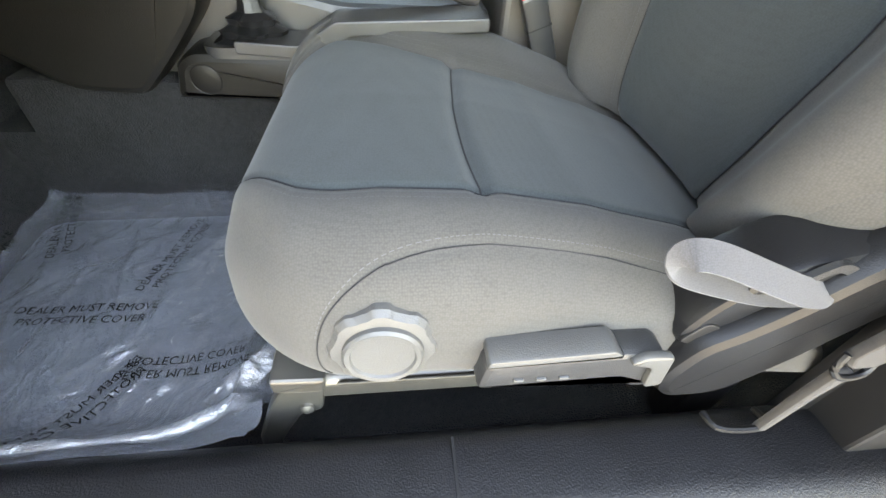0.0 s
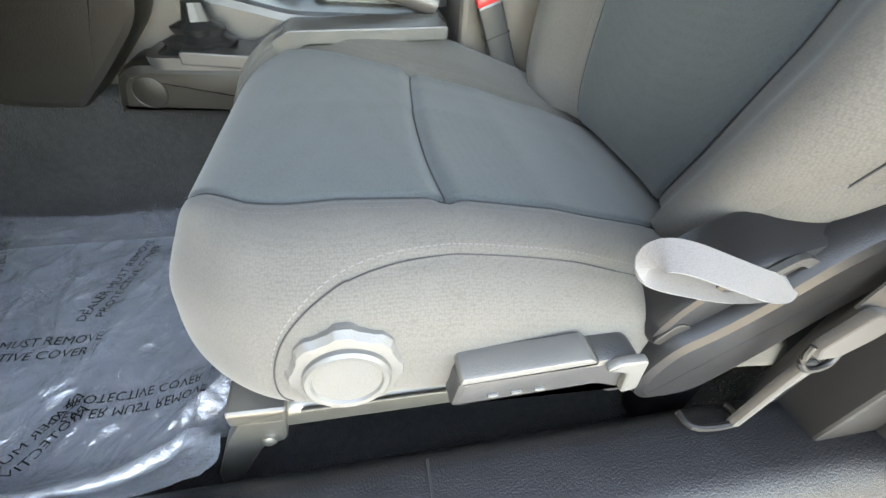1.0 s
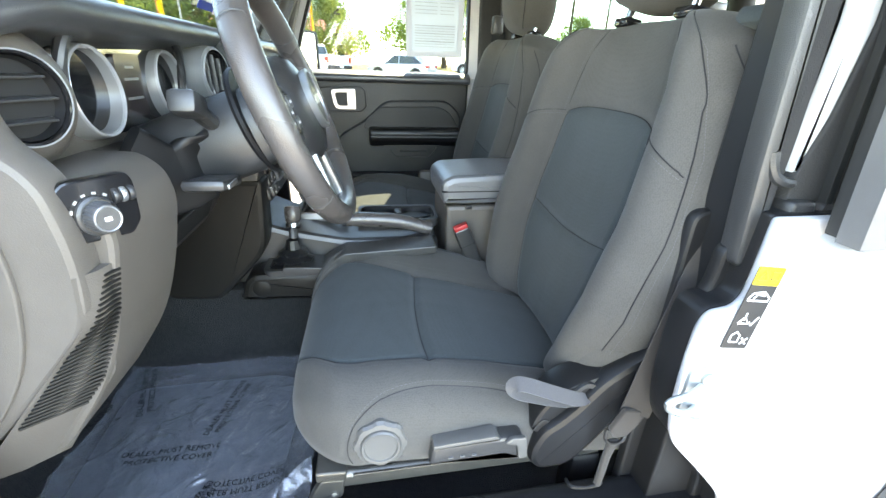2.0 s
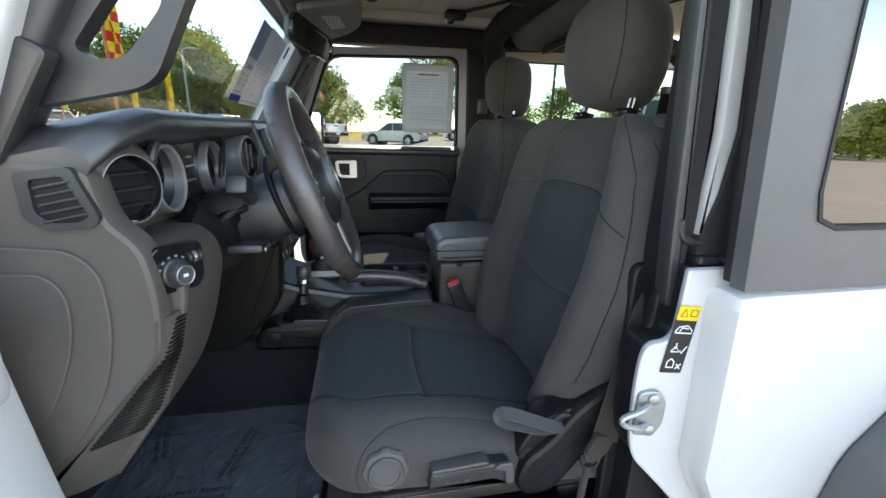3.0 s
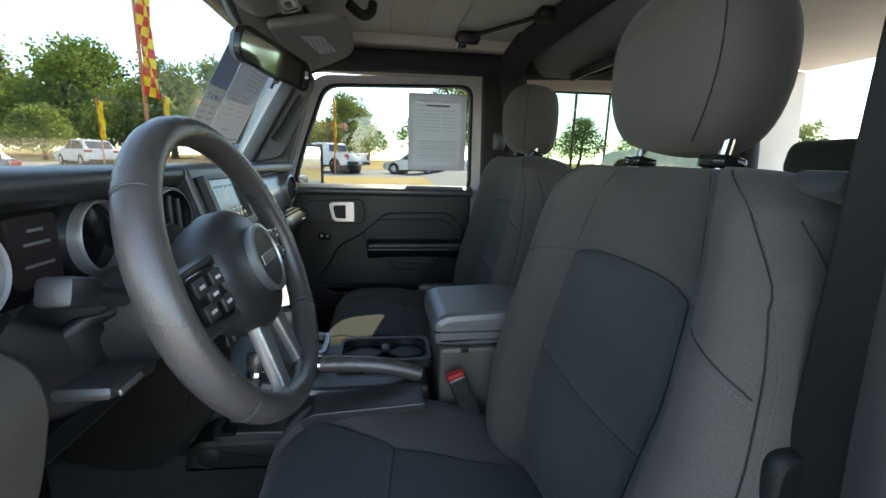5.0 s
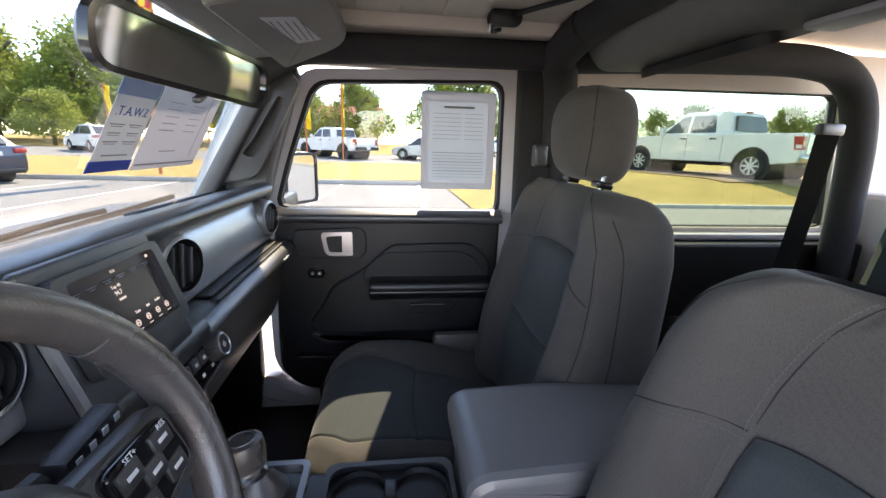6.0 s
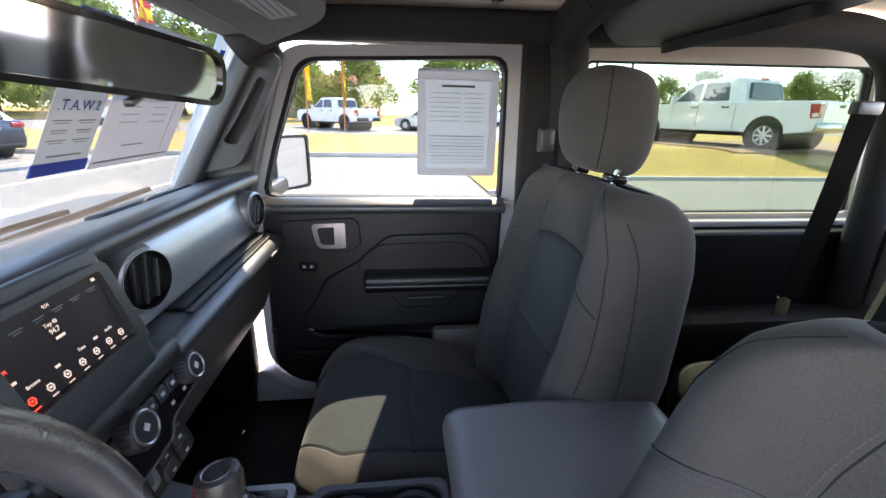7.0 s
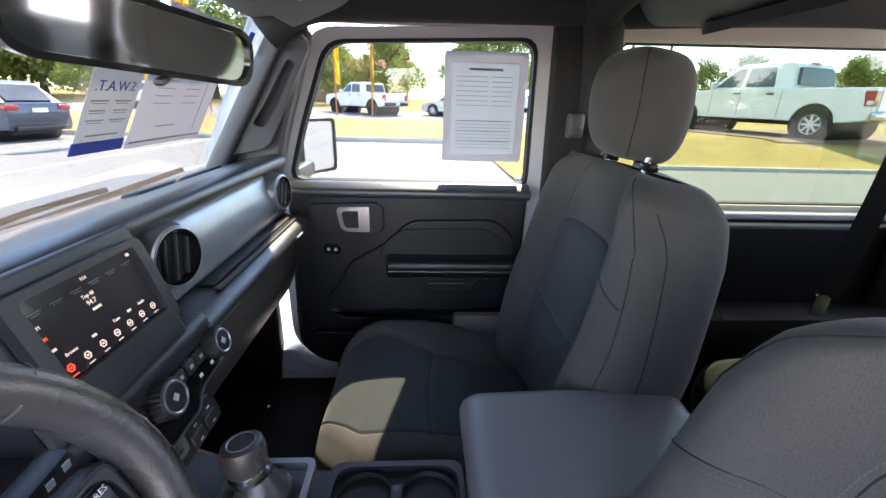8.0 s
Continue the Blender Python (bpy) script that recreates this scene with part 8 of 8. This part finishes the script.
car("parked_car", "white crossover parked beyond the grass", CARWHITE, stand(-19.0, 29.5, nose(-0.8, 0.6)), 4.5, 1.65, 0.9, 0.8)
car("parked_car", "grey blue saloon seen from behind under the trees", CARGREY, stand(-30.0, 30.0, nose(-0.9, 0.4)), 4.7, 1.45, 0.9, 0.1)
car("parked_car", "dark blue crossover parked on the near lot", CARBLUE, stand(-13.2, 13.0, nose(-1, 0.15)), 4.6, 1.68, 0.92, 0.8, 0.36)


# ---- trees, poles, building ----
def tree(x, y, h, spread, leaf, seed, clumps=125, per=60, label="green leafy tree beyond the car park"):
    rnd = random.Random(seed)
    ob = thing("tree", label, "tree", "trees", at=(0, 0, 0))
    z0 = gz(x, y) - 0.1
    base = Vector((x, y, z0))
    bm = B()
    trunk = [base, base + Vector((rnd.uniform(-.2, .2), rnd.uniform(-.2, .2), h * 0.22)), base + Vector((rnd.uniform(-.4, .4), rnd.uniform(-.4, .4), h * 0.45)), base + Vector((rnd.uniform(-.5, .5), 0, h * 0.75))]
    path = smooth_path(trunk, 4)
    tube(bm, path, h * 0.03, 8, scale=[1.3 - 1.0 * i / len(path) for i in range(len(path))])
    tips = []
    for k in range(9):
        a = rnd.uniform(0, 6.28)
        s0 = path[rnd.randint(4, len(path) - 2)]
        e = s0 + Vector((math.cos(a) * spread * rnd.uniform(0.4, 0.85), math.sin(a) * spread * rnd.uniform(0.4, 0.85), h * rnd.uniform(0.05, 0.35)))
        tube(bm, [s0, s0.lerp(e, 0.5) + Vector((0, 0, h * 0.04)), e], h * 0.012, 6, k=3, scale=None)
        tips.append(e)
    part("trunk", bm, BARK, ob)
    verts, faces = [], []
    for k in range(clumps):
        a, q = rnd.uniform(0, 6.28), rnd.random()
        zz = rnd.uniform(0.22, 1.0)
        rad = spread * math.sqrt(q) * math.sin(min(1, 0.25 + (zz - 0.15) * 1.1) * math.pi * 0.93) ** 0.6
        cc = base + Vector((math.cos(a) * rad, math.sin(a) * rad, h * zz))
        cr = spread * rnd.uniform(0.16, 0.34)
        for j in range(per):
            d = Vector((rnd.gauss(0, 1), rnd.gauss(0, 1), rnd.gauss(0, 0.75)))
            d = d.normalized() * cr * rnd.random() ** 0.4
            p = cc + d
            u = Vector((rnd.gauss(0, 1), rnd.gauss(0, 1), rnd.gauss(0, 1))).normalized()
            w = u.orthogonal().normalized()
            sz = spread * rnd.uniform(0.028, 0.055)
            i = len(verts)
            verts += [p - u * sz, p + w * sz * 0.55, p + u * sz, p - w * sz * 0.55]
            faces.append((i, i + 1, i + 2, i + 3))
    me = bpy.data.meshes.new("crown")
    me.from_pydata([tuple(v) for v in verts], [], faces)
    me.materials.append(leaf)
    cr_ = new("crown", me)
    cr_.parent = ob
    tagged(cr_, kind="stuff")
    return ob


for i, (x, y, h, sp, lf) in enumerate((
        (-3.5, 45, 7.0, 3.0, LEAF2), (-8.5, 42, 6.0, 3.2, LEAF2), (5.0, 44, 6.5, 3.4, LEAF), (8.5, 47, 9.0, 4.4, LEAF2), (15, 52, 6.0, 3.2, LEAF),
        (22, 44, 5.2, 2.8, LEAF), (31, 40, 5.0, 2.8, LEAF), (27, 40, 4.6, 2.6, LEAF2), (42, 36, 5.2, 3.0, LEAF), (44, 26, 5.0, 3.0, LEAF2),
        (-15, 46, 8.5, 4.6, LEAF), (-22, 48, 9.5, 5.0, LEAF), (-29, 44, 9.0, 4.8, LEAF), (-35, 42, 9.5, 5.0, LEAF2), (-41, 38, 9.5, 5.2, LEAF),
        (-47, 36, 10.0, 5.4, LEAF), (-52, 30, 10.0, 5.4, LEAF), (-56, 24, 9.5, 5.2, LEAF2), (-60, 17, 10, 5.4, LEAF), (-26, 36, 4.0, 2.4, LEAF2),
        (-34, 33, 3.6, 2.2, LEAF2), (-12, 55, 7, 4.5, LEAF2), (-26, 50, 7, 4.5, LEAF2), (-38, 46, 7, 4.6, LEAF), (-50, 42, 7.5, 4.8, LEAF2), (-58, 34, 8, 5, LEAF), (-4, 60, 7, 4.5, LEAF), (19, 52, 5.5, 3.4, LEAF2), (36, 34, 4.4, 2.6, LEAF2), (-44, 50, 12, 6, LEAF), (-33, 54, 12, 6, LEAF), (-20, 58, 11, 6, LEAF), (50, 48, 6, 3.6, LEAF),
        (44, -30, 4.6, 4.0, LEAF), (52, -34, 4.6, 4.0, LEAF), (60, -38, 5.2, 4.6, LEAF), (68, -36, 4.6, 4.0, LEAF), (76, -42, 5.2, 4.6, LEAF), (48, -42, 5.2, 4.6, LEAF), (86, -46, 5.2, 4.6, LEAF), (10, -38, 4.6, 4.0, LEAF), (18, -40, 5.2, 4.0, LEAF), (26, -38, 4.6, 4.0, LEAF), (2, -40, 4.6, 4.0, LEAF), (34, -36, 5.2, 4.0, LEAF), (-8, -40, 8, 5, LEAF))):
    tree(x, y, h, sp, lf, 10 + i)

FLAGPOLE = material("orange_red_pole_paint", (0.55, 0.16, 0.06), 0.5, 0, 8, 0.08)
FLAGRED = material("red_flag_cloth", (0.65, 0.03, 0.03), 0.8)
FLAGYEL = material("yellow_flag_cloth", (0.85, 0.60, 0.03), 0.8)


def banner_pole(x, y, h, w, fl, label, pole=FLAGPOLE, rp=0.06, start=0.52):
    """Upright pole with a long drooping banner of coloured squares."""
    ob = thing("flag_pole", label, "flag pole", "flag poles")
    z0 = gz(x, y)
    bm = B()
    tube(bm, [(x, y, z0), (x, y, z0 + h)], rp, 10)
    part("pole", bm, pole, ob)
    nz, nxx = 11, 3
    h0 = h * start
    cell = lambda i, j: Vector((x + rp + w * i / nxx + 0.10 * w * math.sin(j * 0.9), y - 0.12 * math.sin(i * 2.0 + j), z0 + h0 + (h * 0.98 - h0) * j / nz - 0.25 * w * i / nxx))
    for colour, mat in ((0, FLAGRED), (1, FLAGYEL)):
        if fl == 1 and colour == 0:
            continue
        bm = B()
        for i in range(nxx):
            for j in range(nz):
                if fl == 0 and (i + j) % 2 != colour:
                    continue
                c4 = [cell(i, j), cell(i + 1, j), cell(i + 1, j + 1), cell(i, j + 1)]
                a = [bm.verts.new(p) for p in c4]
                b = [bm.verts.new(p + Vector((0, 0.012, 0))) for p in c4]
                bm.faces.new(a), bm.faces.new(b)
                for k in range(4):
                    bm.faces.new((a[k], a[(k + 1) % 4], b[(k + 1) % 4], b[k]))
        part("banner", bm, mat, ob)
    return ob


banner_pole(-8.15, 15.6, 6.9, 0.42, 0, "orange pole with a red and yellow chequered banner", start=0.46)
for x, y, h in ((-12.4, 26, 4.3), (-10.6, 26, 4.2), (-5.0, 26, 4.3), (-16.5, 27, 4.0)):
    banner_pole(x, y, h, 0.26, 1, "slim pole with a yellow feather banner", FLAGPOLE, 0.04, 0.42)
banner_pole(-2.85, 26, 4.6, 0.10, 1, "slim orange pole with a furled yellow banner", FLAGPOLE, 0.045, 0.30)
lp = thing("street_lamp", "tall pale lamp post with twin heads", "street lamp", "street lamps")
bm = B()
tube(bm, [(-15.2, 42, gz(-15.2, 42)), (-15.2, 42, 7.9)], 0.09, 10)
part("post", bm, KERB, lp)
for sg in (-1, 1):
    bm = B()
    tube(bm, [(-15.2, 42, 7.8), (-15.2 + sg * 0.5, 42, 8.0), (-15.2 + sg * 0.9, 42, 8.0)], 0.05, 8, k=3)
    rbox(bm, (-15.2 + sg * 1.15, 42, 7.98), (0.6, 0.3, 0.12), 0.04)
    part("lamp_head", bm, KERB, lp)
for x, y in ((14.6, 30), (19.0, 33)):
    o = thing("street_lamp", "slim dark lamp post behind the display pad", "street lamp", "street lamps")
    bm = B()
    tube(bm, [(x, y, gz(x, y)), (x, y, 9.0)], 0.10, 10)
    rbox(bm, (x - 0.4, y, 9.0), (0.9, 0.3, 0.14), 0.04)
    part("post", bm, BARK, o)

WALLTAN = material("tan_plaster_wall", (0.38, 0.29, 0.22), 0.9, 0, 3, 0.1, 0.3, 0.01, 30)
ROOFRED = material("red_tile_roof", (0.34, 0.08, 0.05), 0.85, 0, 5, 0.15, 0.4, 0.02, 12)
bd = thing("building", "low tan building with a red roof and wide windows", "building")
bx, by = -9.5, 52
bz = gz(bx, by)
bm = B()
rbox(bm, (bx, by, bz + 1.6), (16, 6, 3.4), 0.03)
part("wall", bm, WALLTAN, bd)
bm = B()
prism(bm, [(by - 3.6, bz + 3.2), (by + 3.6, bz + 3.2), (by + 1.2, bz + 4.6), (by - 1.2, bz + 4.6)], "x", bx - 8.5, bx + 8.5)
part("roof", bm, ROOFRED, bd)
for k in range(6):
    w = B()
    rbox(w, (bx - 6.5 + k * 2.6, by - 3.02, bz + 1.7), (1.7, 0.08, 1.4), 0.02)
    wi = part("window", w, CARGLASS, bd)
    w = B()
    ring(w, rrect(1.86, 1.56, 0.01, 2, bx - 6.5 + k * 2.6, bz + 1.7), rrect(1.66, 1.36, 0.01, 2, bx - 6.5 + k * 2.6, bz + 1.7), "y", by - 3.10, by - 3.0, 48)
    part("frame", w, KERB, wi)

# ---- driver door, standing open ----
dd = thing("door_2", "open white driver door with black inner trim", "car door", "", "structure")
MD = Matrix.Translation((-0.318, -0.775, 0)) @ Matrix.Rotation(radians(-97), 4, "Z")
b = prism(B(), rpoly([(0.0, 0.70), (0.0, 1.22), (0.74, 1.22), (0.74, 0.80), (0.62, 0.66), (0.10, 0.655)], [0.04, 0, 0, 0.05, 0.06, 0.04], 5), "y", -0.07, 0.0, 0.008)
part("door_shell", placed(b, MD), WHITE, dd)
b = prism(B(), rpoly([(0.035, 0.78), (0.035, 1.215), (0.71, 1.215), (0.71, 0.80), (0.60, 0.71), (0.12, 0.71)], 0.03, 4), "y", 0.0, 0.022, 0.006)
part("trim_panel", placed(b, MD), PLASTIC, dd)
b = prism(B(), rpoly([(0.20, 0.96), (0.62, 0.96), (0.62, 1.03), (0.20, 1.03)], 0.02), "y", 0.02, 0.075, 0.01)
part("armrest", placed(b, MD), VINYL, dd)
dw = rpoly([(0.06, 1.245), (0.15, 1.60), (0.69, 1.61), (0.69, 1.24)], [0.02, 0.05, 0.04, 0.02], 5)
part("window_frame", placed(ring(B(), rpoly([(0.01, 1.215), (0.11, 1.64), (0.735, 1.65), (0.74, 1.215)], [0, 0.05, 0.05, 0], 5), dw, "y", -0.045, -0.012), MD), WHITE, dd)
g = part("door_glass", placed(prism(B(), dw, "y", -0.031, -0.027), MD), GLASS, dd)
g.visible_shadow = False
for z in (0.82, 1.12):
    b = rbox(B(), (-0.292, -0.795, z), (0.07, 0.05, 0.08), 0.012)
    part("door_hinge", b, WHITE, dd)

# ---- passenger side mirror, wipers, bonnet ----
sm = thing("side_mirror", "black square side mirror outside the passenger door", "mirror")
bm = B()
rbox(bm, (-0.218, 1.025, 1.312), (0.055, 0.17, 0.185), 0.022, Matrix.Rotation(radians(-30), 4, "Z"), 3)
part("mirror_shell", bm, PLASTIC, sm)
MS2 = basis((-0.190, 1.012, 1.312), (0.5, 0.87, 0), (0.87, -0.5, 0.0))
part("mirror_rim", placed(ring(B(), rrect(0.165, 0.18, 0.02, 5), rrect(0.145, 0.160, 0.016, 5), "z", -0.006, 0.006), MS2), DARK, sm)
part("mirror_glass", placed(plate(rrect(0.147, 0.162, 0.016, 5), 0.002, 0, 0.0), MS2), MIRROR, sm)
bm = B()
rbox(bm, (-0.215, 0.86, 1.25), (0.05, 0.19, 0.05), 0.015)
part("mirror_arm", bm, PLASTIC, sm)
bm = B()
prism(bm, rpoly([(-1.75, 1.05), (-1.70, 1.16), (-0.75, 1.245), (-0.66, 1.245), (-0.66, 1.10)], 0.03, 3), "y", -0.62, 0.62, 0.02)
structure("bonnet", bm, WHITE, "white painted bonnet ahead of the windscreen", "car body")
bm = B()
prism(bm, rpoly([(-0.68, 1.235), (-0.62, 1.255), (-0.40, 1.268), (-0.36, 1.245), (-0.66, 1.20)], 0.01), "y", -0.66, 0.66, 0.004)
structure("cowl", bm, RUBBER, "black cowl panel under the windscreen", "car body")
WIPER = material("matt_black_wiper_rubber", (0.006, 0.006, 0.007), 1.0, 0, 40, 0.1, spec=0.1)
for ya, yb, dxx in ((0.10, 0.56, 0.0), (-0.50, -0.02, 0.02)):
    wpr = thing("wiper", "black windscreen wiper resting above the cowl", "wiper", "wipers")
    bm = B()
    tube(bm, [(-0.46, ya - 0.05, 1.275), (-0.44 + dxx, ya + 0.10, 1.292), (-0.415 + dxx, (ya + yb) / 2, 1.300)], 0.005, 8, k=3)
    part("wiper_arm", bm, WIPER, wpr)
    bm = B()
    tube(bm, [(-0.418 + dxx, ya, 1.280), (-0.410 + dxx, (ya + yb) / 2, 1.290), (-0.404 + dxx, yb, 1.300)], 0.006, 8, k=4)
    part("wiper_blade", bm, WIPER, wpr)
